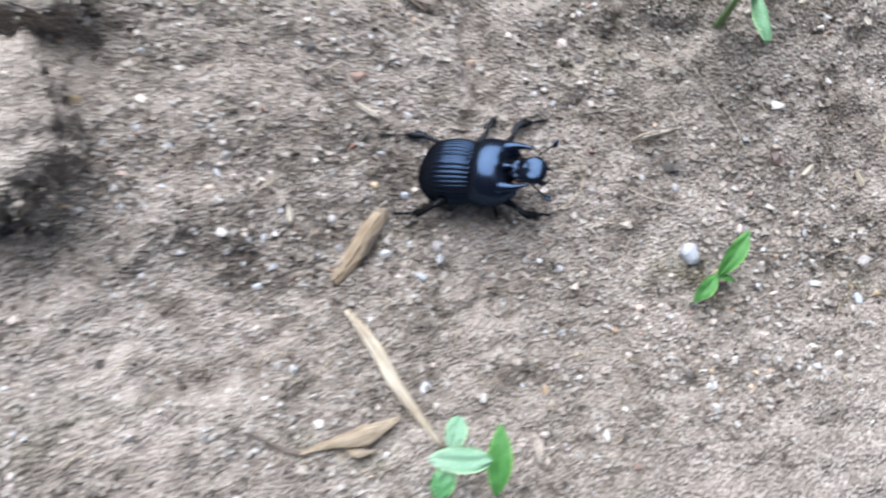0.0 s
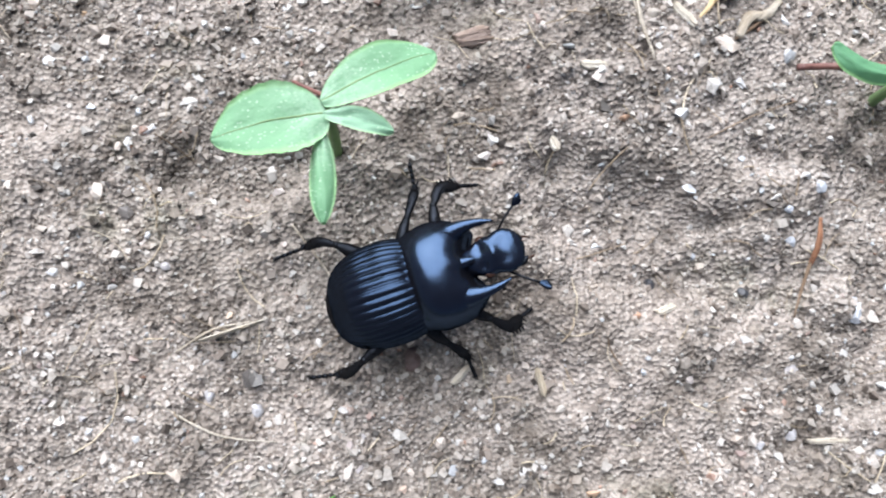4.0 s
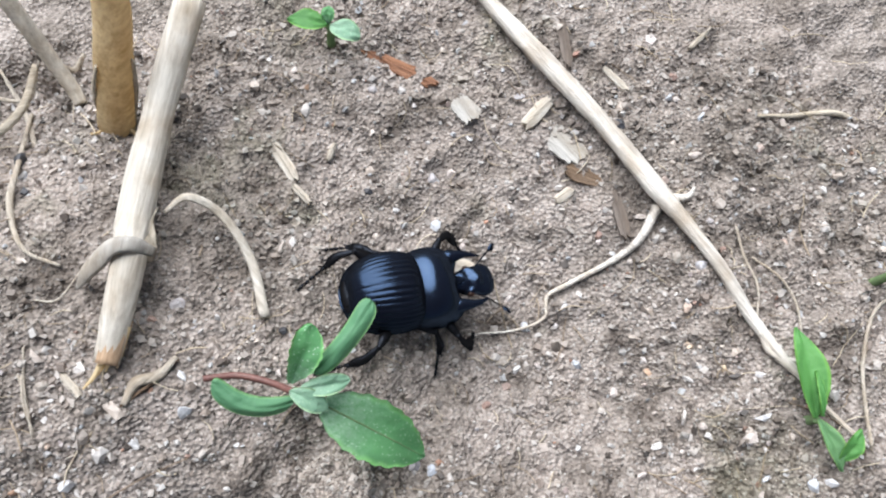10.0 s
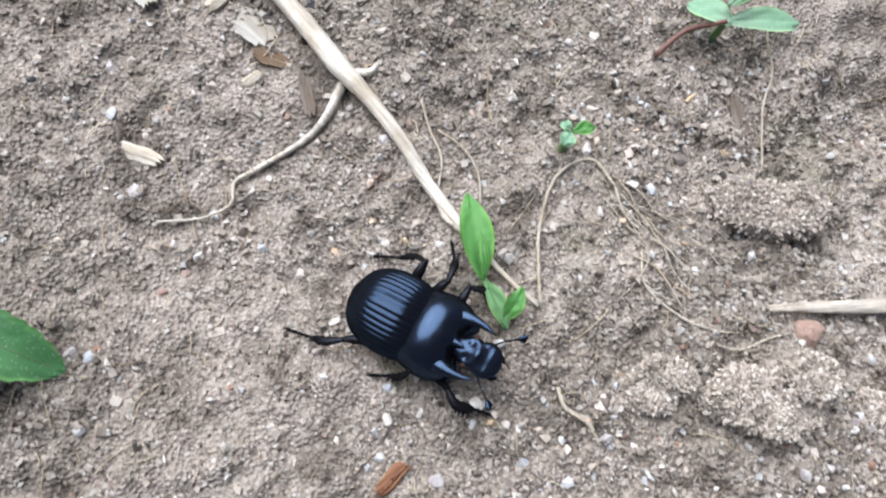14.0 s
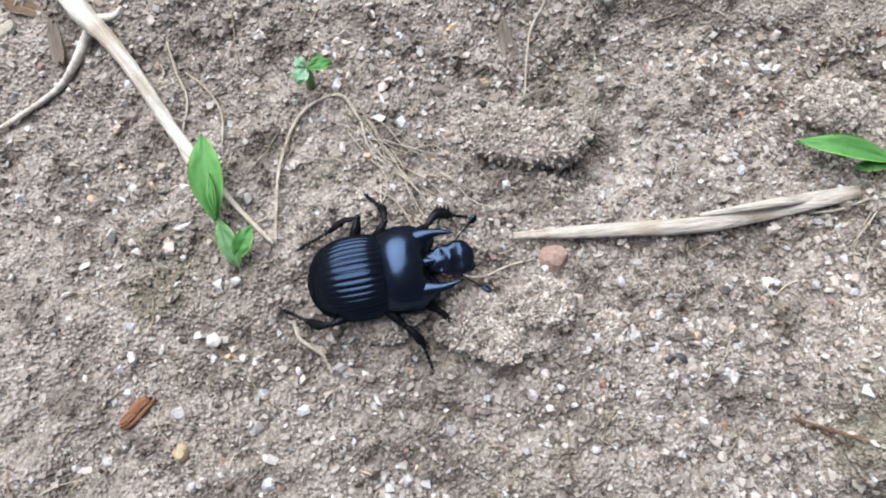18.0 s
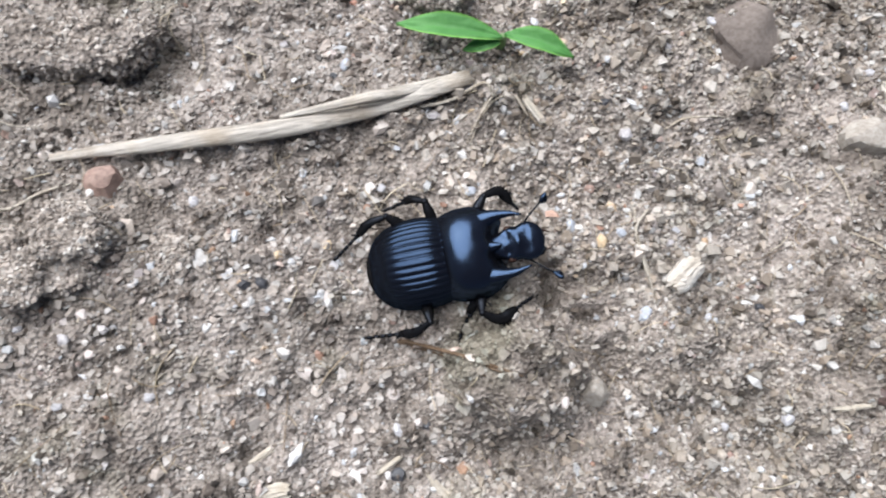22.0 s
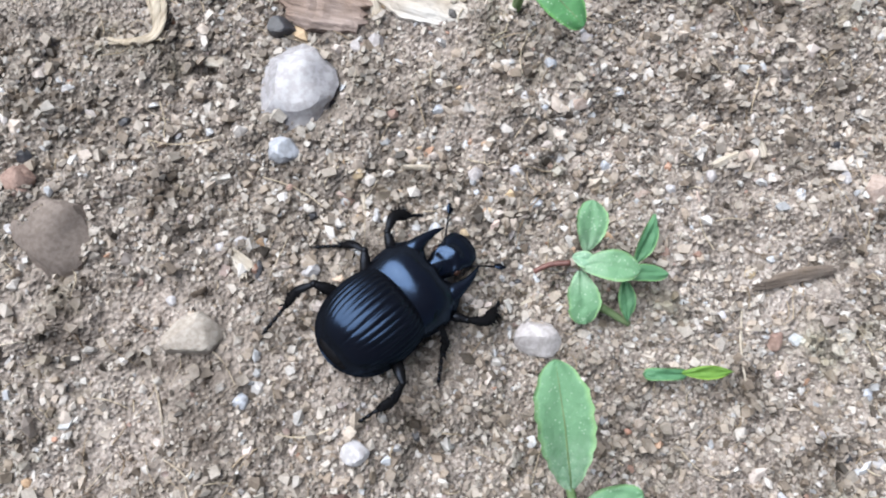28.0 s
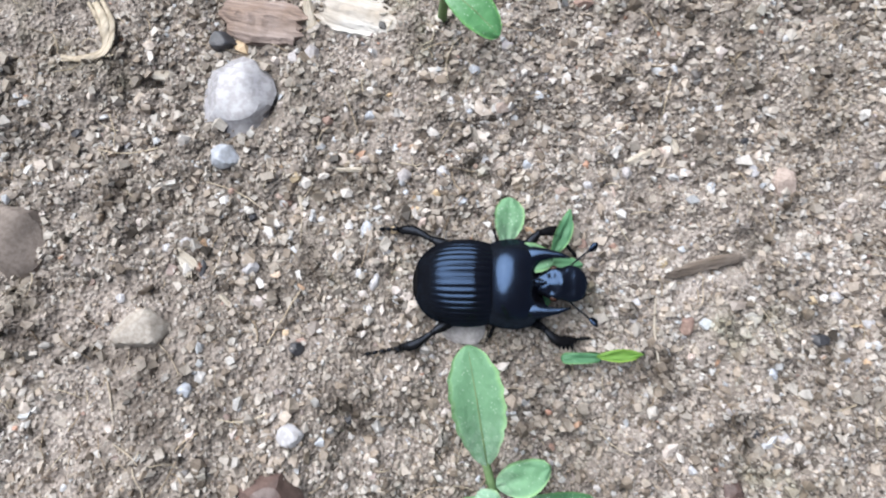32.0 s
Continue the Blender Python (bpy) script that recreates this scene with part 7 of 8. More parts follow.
chip('wood_chip', 'dark grey wood splinter', 'wood chip', 129.1, 82.6, 6.0, 1.43, 0.5, -88, BARK, 351, 0.0, group='straw and wood bits')
chip('dry_flake', 'white papery husk on sand', 'husk', 185.6, 15.6, 3.0, 1.74, 0.8, -11, STRAW_PALE, 352, 0.0, group='straw and wood bits')
chip('straw_piece', 'pale straw splinter on sand', 'straw', 200.0, 11.0, 3.6, 0.87, 0.6, -68, STRAW_PALE, 353, 0.0, group='straw and wood bits')
chip('straw_piece', 'pale straw splinter on sand', 'straw', 186.1, 19.2, 3.7, 0.65, 0.6, 15, STRAW_PALE, 354, 0.0, group='straw and wood bits')
chip('straw_piece', 'pale straw splinter on sand', 'straw', 196.3, 14.5, 2.7, 0.54, 0.6, 17, STRAW_PALE, 355, 0.0, group='straw and wood bits')
chip('straw_piece', 'short straw splinter on sand', 'straw', 303.6, 23.9, 3.2, 0.86, 0.5, -2, STRAW_PALE, 356, 0.0, group='straw and wood bits')
chip('straw_piece', 'short straw splinter on sand', 'straw', 270.2, 35.9, 2.3, 0.49, 0.5, -107, STRAW_PALE, 357, 0.0, group='straw and wood bits')
chip('straw_piece', 'short straw splinter on sand', 'straw', 257.6, 35.3, 2.8, 0.97, 0.5, -69, STRAW_PALE, 358, 0.0, group='straw and wood bits')
chip('straw_piece', 'short straw splinter on sand', 'straw', 307.6, 23.4, 2.0, 0.75, 0.5, -110, STRAW_PALE, 359, 0.0, group='straw and wood bits')
chip('straw_piece', 'short straw splinter on sand', 'straw', 276.6, 36.0, 4.0, 0.49, 0.5, -28, STRAW_PALE, 360, 0.0, group='straw and wood bits')
chip('straw_piece', 'short straw splinter on sand', 'straw', 280.0, 20.1, 4.0, 0.49, 0.5, -3, STRAW_PALE, 361, 0.0, group='straw and wood bits')
chip('straw_piece', 'short straw splinter on sand', 'straw', 262.9, 55.1, 2.3, 1.29, 0.5, -42, STRAW_PALE, 362, 0.0, group='straw and wood bits')
chip('straw_piece', 'short straw splinter on sand', 'straw', 259.3, 29.6, 2.2, 0.48, 0.4, -77, STRAW_PALE, 363, 0.0, group='straw and wood bits')
chip('straw_piece', 'short straw splinter on sand', 'straw', 238.9, 6.6, 3.8, 0.48, 0.4, -13, STRAW_PALE, 364, 0.0, group='straw and wood bits')
chip('straw_piece', 'short straw splinter on sand', 'straw', 257.2, 35.2, 3.2, 0.97, 0.4, -101, STRAW_PALE, 365, 0.0, group='straw and wood bits')
twig = strand('twig', 'thin twig, orange above and dark below, stuck in sand', 'twig', [(84.5, 50.3), (84.1, 48.1), (83.6, 46.3)], [0.13, 0.28, 0.23], CHIP_RED, 0.8, 1.0)
branch_of(twig, 'dark_tip', [(83.7, 46.7), (82.8, 44.6), (81.6, 41.7)], [0.18, 0.15, 0.08], FIBRE_DARK, 0.7, 1.0)
strand('stem_bit', 'thin pinkish stem on sand', 'stem', [(158.7, 23.5), (159.3, 21.1), (159.2, 17.7)], [0.19, 0.3, 0.3], STEM_RED, 0.5, 1.0)
strand('root_fibre', 'thin dry plant fibre on sand', 'fibre', [(6.3, 62.4), (7.4, 59.1), (5.5, 61.3)], [0.07, 0.1, 0.09, 0.04], FIBRE, 0.3, 1.0, group='plant fibres')
strand('root_fibre', 'thin dry plant fibre on sand', 'fibre', [(37.9, 50.6), (41.0, 46.4), (43.0, 42.5), (43.9, 39.2)], [0.09, 0.11, 0.1, 0.05], FIBRE, 0.3, 1.0, group='plant fibres')
strand('root_fibre', 'thin dry plant fibre on sand', 'fibre', [(26.4, 35.8), (29.8, 33.8), (32.7, 32.7), (36.9, 32.2)], [0.07, 0.1, 0.09, 0.04], FIBRE, 0.3, 1.0, group='plant fibres')
strand('root_fibre', 'thin dry plant fibre on sand', 'fibre', [(68.2, 69.0), (68.4, 66.5), (69.4, 63.6)], [0.11, 0.15, 0.13, 0.07], FIBRE, 0.3, 1.0, group='plant fibres')
strand('root_fibre', 'thin dry plant fibre on sand', 'fibre', [(27.8, 39.9), (31.0, 41.7), (34.4, 42.3)], [0.09, 0.11, 0.1, 0.05], FIBRE, 0.3, 1.0, group='plant fibres')
strand('root_fibre', 'thin dry plant fibre on sand', 'fibre', [(68.4, 71.5), (68.4, 67.7), (69.3, 63.3)], [0.1, 0.13, 0.12, 0.06], FIBRE, 0.3, 1.0, group='plant fibres')
strand('root_fibre', 'thin dry plant fibre on sand', 'fibre', [(45.6, 72.8), (48.2, 73.3), (48.6, 76.0)], [0.08, 0.1, 0.09, 0.05], FIBRE, 0.3, 1.0, group='plant fibres')
strand('root_fibre', 'thin dry plant fibre on sand', 'fibre', [(69.0, 75.9), (71.3, 75.7), (72.9, 78.8)], [0.08, 0.11, 0.1, 0.05], FIBRE, 0.3, 1.0, group='plant fibres')
strand('root_fibre', 'thin dry plant fibre on sand', 'fibre', [(67.8, 69.1), (68.5, 66.8), (69.3, 63.2)], [0.11, 0.15, 0.14, 0.07], FIBRE, 0.3, 1.0, group='plant fibres')
strand('root_fibre', 'thin dry plant fibre on sand', 'fibre', [(76.8, 65.4), (79.6, 67.4), (81.9, 69.4)], [0.14, 0.19, 0.17, 0.08], FIBRE_DARK, 0.3, 1.0, group='plant fibres')
strand('root_fibre', 'thin dry plant fibre on sand', 'fibre', [(66.0, 93.8), (63.4, 99.1), (60.7, 104.6)], [0.25, 0.34, 0.31, 0.15], FIBRE, 0.3, 1.0, group='plant fibres')
strand('root_fibre', 'thin dry plant fibre on sand', 'fibre', [(200.5, 25.3), (205.4, 22.1), (209.7, 18.9)], [0.15, 0.19, 0.18, 0.09], FIBRE_DARK, 0.3, 1.0, group='plant fibres')
strand('root_fibre', 'thin dry plant fibre on sand', 'fibre', [(159.2, 65.2), (161.4, 61.3), (164.4, 58.6), (167.0, 53.9)], [0.1, 0.14, 0.12, 0.06], FIBRE, 0.3, 1.0, group='plant fibres')
strand('root_fibre', 'thin dry plant fibre on sand', 'fibre', [(160.2, 66.0), (162.6, 61.4), (166.4, 57.1), (167.9, 52.5)], [0.07, 0.1, 0.09, 0.04], FIBRE, 0.3, 1.0, group='plant fibres')
strand('root_fibre', 'thin dry plant fibre on sand', 'fibre', [(218.6, 45.2), (219.2, 42.8)], [0.1, 0.14, 0.12, 0.06], FIBRE, 0.3, 1.0, group='plant fibres')
strand('root_fibre', 'thin dry plant fibre on sand', 'fibre', [(226.0, 30.6), (225.3, 26.2), (225.2, 22.0)], [0.12, 0.16, 0.15, 0.07], FIBRE, 0.3, 1.0, group='plant fibres')
strand('root_fibre', 'thin dry plant fibre on sand', 'fibre', [(200.2, 25.2), (204.0, 23.1), (208.0, 19.8)], [0.15, 0.2, 0.18, 0.09], FIBRE_DARK, 0.3, 1.0, group='plant fibres')
strand('root_fibre', 'thin dry plant fibre on sand', 'fibre', [(161.5, 58.6), (161.1, 54.9), (163.8, 51.3), (167.4, 49.2), (170.6, 48.6)], [0.12, 0.16, 0.15, 0.07], FIBRE, 0.3, 1.0, group='plant fibres')
strand('root_fibre', 'thin dry plant fibre on sand', 'fibre', [(167.0, 47.8), (170.0, 46.9), (173.2, 47.5), (175.9, 47.7)], [0.12, 0.16, 0.15, 0.07], FIBRE, 0.3, 1.0, group='plant fibres')
strand('root_fibre', 'thin dry plant fibre on sand', 'fibre', [(158.8, 58.8), (161.9, 54.2), (166.3, 51.6)], [0.07, 0.09, 0.08, 0.04], FIBRE, 0.3, 1.0, group='plant fibres')
strand('root_fibre', 'thin dry plant fibre on sand', 'fibre', [(217.0, 46.2), (214.4, 44.0), (212.5, 42.0)], [0.08, 0.11, 0.1, 0.05], FIBRE, 0.3, 1.0, group='plant fibres')
strand('root_fibre', 'thin dry plant fibre on sand', 'fibre', [(227.4, 30.2), (225.5, 28.5), (225.7, 24.7), (225.3, 21.2)], [0.1, 0.13, 0.12, 0.06], FIBRE, 0.3, 1.0, group='plant fibres')
strand('root_fibre', 'thin dry plant fibre on sand', 'fibre', [(231.7, 37.4), (234.0, 37.8), (237.3, 36.9)], [0.08, 0.1, 0.09, 0.05], FIBRE, 0.3, 1.0, group='plant fibres')
strand('root_fibre', 'thin dry plant fibre on sand', 'fibre', [(213.7, 43.1), (215.9, 45.0), (217.6, 45.4)], [0.09, 0.12, 0.11, 0.05], FIBRE, 0.3, 1.0, group='plant fibres')
strand('root_fibre', 'thin dry plant fibre on sand', 'fibre', [(201.3, 24.4), (203.7, 22.9), (206.6, 19.9)], [0.13, 0.17, 0.15, 0.08], FIBRE_DARK, 0.3, 1.0, group='plant fibres')
strand('root_fibre', 'thin dry plant fibre on sand', 'fibre', [(232.0, 37.4), (234.2, 37.8), (237.9, 36.7)], [0.08, 0.11, 0.1, 0.05], FIBRE, 0.3, 1.0, group='plant fibres')
strand('root_fibre', 'thin dry plant fibre on sand', 'fibre', [(212.9, 41.9), (215.4, 45.2), (216.7, 45.6)], [0.08, 0.11, 0.1, 0.05], FIBRE, 0.3, 1.0, group='plant fibres')
strand('root_fibre', 'thin dry plant fibre on sand', 'fibre', [(246.6, 29.1), (246.5, 26.5), (245.9, 23.7)], [0.08, 0.11, 0.1, 0.05], FIBRE, 0.3, 1.0, group='plant fibres')
strand('root_fibre', 'thin dry plant fibre on sand', 'fibre', [(245.0, 22.1), (246.3, 20.5), (246.9, 19.2)], [0.08, 0.11, 0.1, 0.05], FIBRE, 0.3, 1.0, group='plant fibres')
strand('root_fibre', 'thin dry plant fibre on sand', 'fibre', [(226.5, 30.7), (225.5, 28.3), (225.8, 24.0), (225.0, 21.2)], [0.09, 0.12, 0.11, 0.05], FIBRE, 0.3, 1.0, group='plant fibres')
strand('root_fibre', 'thin dry plant fibre on sand', 'fibre', [(4.9, 66.1), (4.5, 61.7), (5.5, 58.5)], [0.08, 0.1, 0.09, 0.05], FIBRE, 0.3, 1.0, group='plant fibres')
strand('root_fibre', 'thin dry plant fibre on sand', 'fibre', [(8.3, 68.4), (10.8, 69.6), (12.5, 67.9)], [0.08, 0.1, 0.09, 0.05], FIBRE, 0.3, 1.0, group='plant fibres')
strand('bark_strip', 'dark fibrous bark strip in a crevice', 'bark', [(2.9, 72.2), (0.1, 68.1), (-0.7, 63.6), (1.1, 60.4), (3.7, 58.0)], [0.4, 0.48, 0.52, 0.4, 0.1], BARK, 0.8, 0.6, 7, 0.2, group='bark strips')
strand('bark_strip', 'dark fibrous bark strip in a crevice', 'bark', [(3.8, 72.0), (1.0, 67.9), (-0.1, 63.5), (1.5, 60.2), (4.6, 57.9)], [0.3, 0.36, 0.39, 0.3, 0.1], BARK, 1.1, 0.6, 7, 0.2, group='bark strips')
strand('bark_strip', 'dark fibrous bark strip in a crevice', 'bark', [(2.1, 72.2), (-0.7, 68.1), (-1.2, 63.6), (0.8, 60.4), (2.9, 58.0)], [0.25, 0.3, 0.33, 0.25, 0.1], BARK, 0.8, 0.6, 7, 0.2, group='bark strips')
strand('bark_strip', 'dark fibrous bark strip in a crevice', 'bark', [(4.4, 72.0), (1.6, 67.9), (0.2, 63.5), (1.8, 60.2), (5.2, 57.9)], [0.2, 0.24, 0.26, 0.2, 0.1], BARK, 1.1, 0.6, 7, 0.2, group='bark strips')
soil_clod(-46.5, 37.0, 8.5, 12.0, 5.0, 8, 9, 0.4)
soil_clod(-46.5, 57.0, 8.5, 5.0, 4.2, -12, 10, 0.4)
soil_clod(178.6, 61.6, 7.3, 3.5, 2.4, -14, 1, 0.35)
soil_clod(95.6, 56.4, 3.2, 2.7, 2.2, -3, 2, 0.3)
soil_clod(175.4, 42.6, 3.3, 2.7, 1.8, -16, 3, 0.42)
soil_clod(170.4, 40.2, 2.6, 2.9, 1.6, -16, 4, 0.42)
soil_clod(161.1, 45.5, 3.0, 1.9, 1.6, -16, 14, 0.35)
soil_clod(182.5, 38.5, 2.2, 2.4, 1.6, -16, 15, 0.38)
soil_clod(158.5, 44.1, 2.7, 2.1, 1.6, -9, 16, 0.35)
soil_clod(215.2, 57.9, 2.6, 3.2, 2.2, -12, 6, 0.3)
soil_clod(214.2, 58.5, 3.5, 3.2, 2.0, -11, 7, 0.3)
soil_clod(168.5, 42.0, 3.9, 3.3, 1.9, -9, 8, 0.38)
soil_clod(211.8, 33.9, 3.8, 2.1, 1.4, 3, 11, 0.4)
soil_clod(173.5, 40.4, 3.2, 2.9, 1.5, -11, 12, 0.4)
strand('straw_fibre', 'torn grey straw fibres over soil', 'straw', [(51.1, 96.2, 6.0), (53.9, 98.2, 7.0), (57.9, 99.7, 9.0), (60.8, 99.9, 11.0)], [0.52, 0.86, 0.77, 0.43], STRAW, 1.0, 0.5, 7, 0.12, group='plant fibres')
strand('straw_fibre', 'torn grey straw fibres over soil', 'straw', [(51.8, 95.0, 5.0), (55.1, 95.3, 5.0), (58.6, 96.2, 7.0), (63.1, 98.4, 10.0)], [0.38, 0.63, 0.57, 0.31], STRAW, 1.0, 0.5, 7, 0.12, group='plant fibres')
strand('straw_fibre', 'torn grey straw fibres over soil', 'straw', [(52.3, 94.3, 4.0), (55.2, 95.3, 4.0), (56.0, 96.6, 5.0)], [0.34, 0.57, 0.52, 0.29], FIBRE, 1.0, 0.5, 7, 0.12, group='plant fibres')
strand('straw_fibre', 'torn grey straw fibres over soil', 'straw', [(50.3, 97.3, 7.0), (52.3, 98.2, 9.0), (52.7, 99.3, 11.0)], [0.45, 0.74, 0.67, 0.37], STRAW, 1.0, 0.5, 7, 0.12, group='plant fibres')
strand('straw_fibre', 'torn grey straw fibres over soil', 'straw', [(54.2, 95.3, 2.0), (54.5, 96.1, 4.0), (56.2, 97.3, 5.0), (59.9, 98.3, 7.0)], [0.27, 0.46, 0.41, 0.23], FIBRE, 1.0, 0.5, 7, 0.12, group='plant fibres')
strand('straw_fibre', 'torn grey straw fibres over soil', 'straw', [(56.9, 100.9, 5.0), (60.0, 100.3, 4.0), (64.8, 99.7, 3.0), (67.7, 101.8, 6.0)], [0.15, 0.26, 0.23, 0.13], FIBRE, 1.0, 0.5, 7, 0.12, group='plant fibres')
strand('straw_fibre', 'torn grey straw fibres over soil', 'straw', [(71.5, 103.5, 4.0), (70.2, 102.0, 3.0), (69.0, 101.9, 5.0)], [0.24, 0.4, 0.36, 0.2], FIBRE, 1.0, 0.5, 7, 0.12, group='plant fibres')
strand('straw_fibre', 'torn grey straw fibres over soil', 'straw', [(54.0, 96.7, 8.0), (56.8, 97.4, 8.0), (59.7, 98.1, 9.0), (63.8, 97.3, 10.0)], [0.21, 0.34, 0.31, 0.17], FIBRE, 1.0, 0.5, 7, 0.12, group='plant fibres')
stone('pebble', 'small blue-black grain on a fibre', 65.0, 91.8, 0.63, 1.19, 0.8, STONE_DARK, -4, 0.35, 61, facets=3)


BEETLE_WAY = [  # seconds, x, y and lift in millimetres; pitch, roll and heading in degrees
    (0, 10.11, 35.60, 0.63, 22.3, 0.4, -10.6),
    (0.5, 14.31, 36.11, 1.50, 19.6, 1.0, 5.9),
    (1, 17.67, 37.61, 2.37, 15.9, 1.5, 21.4),
    (1.5, 22.42, 41.41, 2.69, 13.9, 1.4, 47.4),
    (2, 28.80, 42.12, 3.20, 12.0, 1.4, 38.4),
    (2.5, 33.31, 40.93, 3.23, 11.0, 1.2, 20.7),
    (4.5, 55.03, 45.97, 2.26, 13.2, 0.6, 16.0),
    (5, 60.76, 47.55, 1.89, 13.2, 0.5, 23.3),
    (5.5, 65.84, 51.12, 1.91, 10.0, -0.2, 27.9),
    (6, 71.70, 54.29, 2.02, 6.8, -0.8, 33.5),
    (6.5, 76.90, 59.19, 1.53, 5.7, -0.4, 31.5),
    (7, 77.90, 63.13, 0.73, 3.6, -0.0, 61.5),
    (7.5, 80.64, 67.37, 1.33, -15.7, -0.5, 44.4),
    (8, 90.66, 67.30, 1.84, -37.0, -0.9, 45.4),
    (8.5, 93.84, 70.58, 2.17, -33.5, -0.7, 18.4),
    (9, 98.53, 73.05, 2.00, -28.9, -0.4, 26.5),
    (9.5, 98.62, 75.66, 2.01, -22.9, 2.0, 25.4),
    (10, 103.80, 74.61, 1.83, -19.8, -1.7, 6.3),
    (10.5, 102.87, 69.99, 1.74, -23.8, -4.0, -9.1),
    (11, 104.67, 67.58, 1.56, -28.7, -4.3, -13.4),
    (11.5, 112.46, 67.14, 1.51, -14.7, -2.2, -9.7),
    (12, 119.96, 65.69, 1.37, -1.8, -0.2, -11.0),
    (12.5, 126.63, 64.71, 0.99, 2.2, -0.1, -11.2),
    (13, 131.03, 62.85, 0.40, 7.2, 0.0, -4.4),
    (13.5, 134.45, 60.29, 0.40, 9.5, 0.7, -15.8),
    (14, 137.25, 54.19, 0.50, 9.7, 1.4, -39.2),
    (14.5, 141.48, 52.97, 0.53, 10.1, 1.1, -30.4),
    (16.5, 157.40, 52.76, 1.02, 7.9, -0.0, -1.4),
    (17, 159.15, 50.72, 1.05, 7.3, -0.3, -4.7),
    (17.5, 159.82, 49.88, 1.10, 5.1, -0.2, -3.5),
    (18, 160.09, 48.76, 1.06, 3.8, -0.2, -1.3),
    (18.5, 164.90, 46.17, 1.52, -5.0, -0.4, -9.7),
    (19, 167.64, 43.45, 1.88, -13.8, -0.7, -8.0),
    (19.5, 169.02, 39.95, 1.68, -16.0, -0.3, -29.0),
    (20, 176.83, 33.74, 1.48, -18.3, 0.1, -12.9),
    (20.5, 183.93, 33.77, 1.11, -11.0, -0.3, -12.8),
    (21, 193.05, 31.01, 0.64, -3.6, -0.7, -9.6),
    (21.5, 199.85, 31.47, 0.57, 3.7, -0.7, -3.3),
    (22, 207.18, 31.05, 0.40, 12.0, -0.6, -7.0),
    (22.5, 215.10, 28.93, 0.64, 4.2, -0.6, -12.3),
    (23, 221.38, 24.99, 0.87, -2.5, -0.5, -18.6),
    (23.5, 225.63, 21.39, 0.63, 3.8, -0.5, -23.0),
    (24, 233.21, 20.03, 0.40, 11.1, -0.4, -3.4),
    (24.5, 238.80, 20.37, 0.40, 15.3, -0.3, -9.5),
    (25, 245.15, 20.95, 0.40, 18.5, -0.2, 4.5),
    (25.5, 248.37, 21.00, 1.28, -2.9, -0.1, 7.4),
    (26, 254.12, 21.89, 2.36, -24.4, 0.0, 16.3),
    (26.5, 257.81, 22.64, 1.86, -25.5, -0.1, 2.3),
    (28.5, 269.22, 25.55, 0.73, -17.3, -0.7, 16.4),
    (29, 269.33, 25.69, 0.53, -15.5, -0.8, 16.4),
    (29.5, 268.79, 26.00, 0.40, -15.0, -1.2, 13.0),
    (30, 269.82, 26.12, 0.40, -14.4, -1.6, 13.5),
    (30.5, 273.94, 24.78, 0.40, -8.3, -1.2, -4.9),
    (31, 280.01, 23.43, 0.40, -2.1, -0.9, -18.3),
    (31.5, 279.85, 20.21, 0.40, 2.0, -0.8, -27.1),
    (32, 283.45, 19.10, 0.40, 6.1, -0.7, -28.8),
]
FOOTFALLS = {}  # seconds, and where the claw stands: millimetres ahead of and out from the middle of the body
FOOTFALLS['front', 1] = [(0, 7.0, 9.5), (1, 9.4, 9.1), (2, 8.3, 9.5), (5, 6.5, 6.0), (6, 9.9, 9.2), (7, 9.5, 4.5), (14, 7.1, 4.4), (18, 9.9, 5.1), (19, 9.2, 6.0), (20, 7.8, 3.5), (21, 10.7, 4.9), (22, 7.8, 3.4), (23, 8.0, 3.9), (24, 6.6, 4.0), (25, 8.4, 6.6), (26, 8.5, 5.8), (31, 8.5, 3.2)]
FOOTFALLS['front', -1] = [(0, 9.4, 2.7), (1, 8.0, 4.5), (5, 8.0, 4.2), (6, 7.6, 5.4), (7, 11.5, 2.6), (9, 10.1, 3.5), (10, 7.8, 4.7), (12, 9.6, 4.2), (13, 9.6, 4.8), (14, 10.0, 3.8), (17, 10.3, 4.9), (18, 9.1, 5.2), (19, 5.4, 4.2), (21, 5.1, 3.6), (22, 7.0, 4.9), (23, 10.0, 3.6), (24, 8.4, 3.6), (25, 5.3, 5.5), (26, 9.6, 3.7), (29, 8.7, 7.0), (30, 7.6, 5.6), (31, 10.0, 4.6), (32, 10.2, 5.0)]
FOOTFALLS['middle', 1] = [(0, 0.0, 11.0), (1, -2.2, 11.0), (2, 3.8, 10.6), (5, 1.5, 11.0), (6, -2.3, 11.0), (7, 1.9, 10.6), (8, 6.5, 11.0), (9, 0.5, 8.9), (10, -7.9, 6.8), (11, 3.8, 8.6), (12, 2.1, 9.8), (13, 1.6, 8.8), (14, -1.7, 9.7), (17, 1.6, 6.6), (18, -0.7, 9.1), (19, -1.3, 7.4), (20, 2.3, 10.2), (21, -2.6, 8.0), (22, -5.5, 6.2), (23, 1.3, 6.2), (24, -2.7, 9.4), (25, -5.4, 7.4), (26, -3.7, 9.2), (29, 0.1, 8.8), (30, -0.8, 8.5), (32, -0.0, 6.2)]
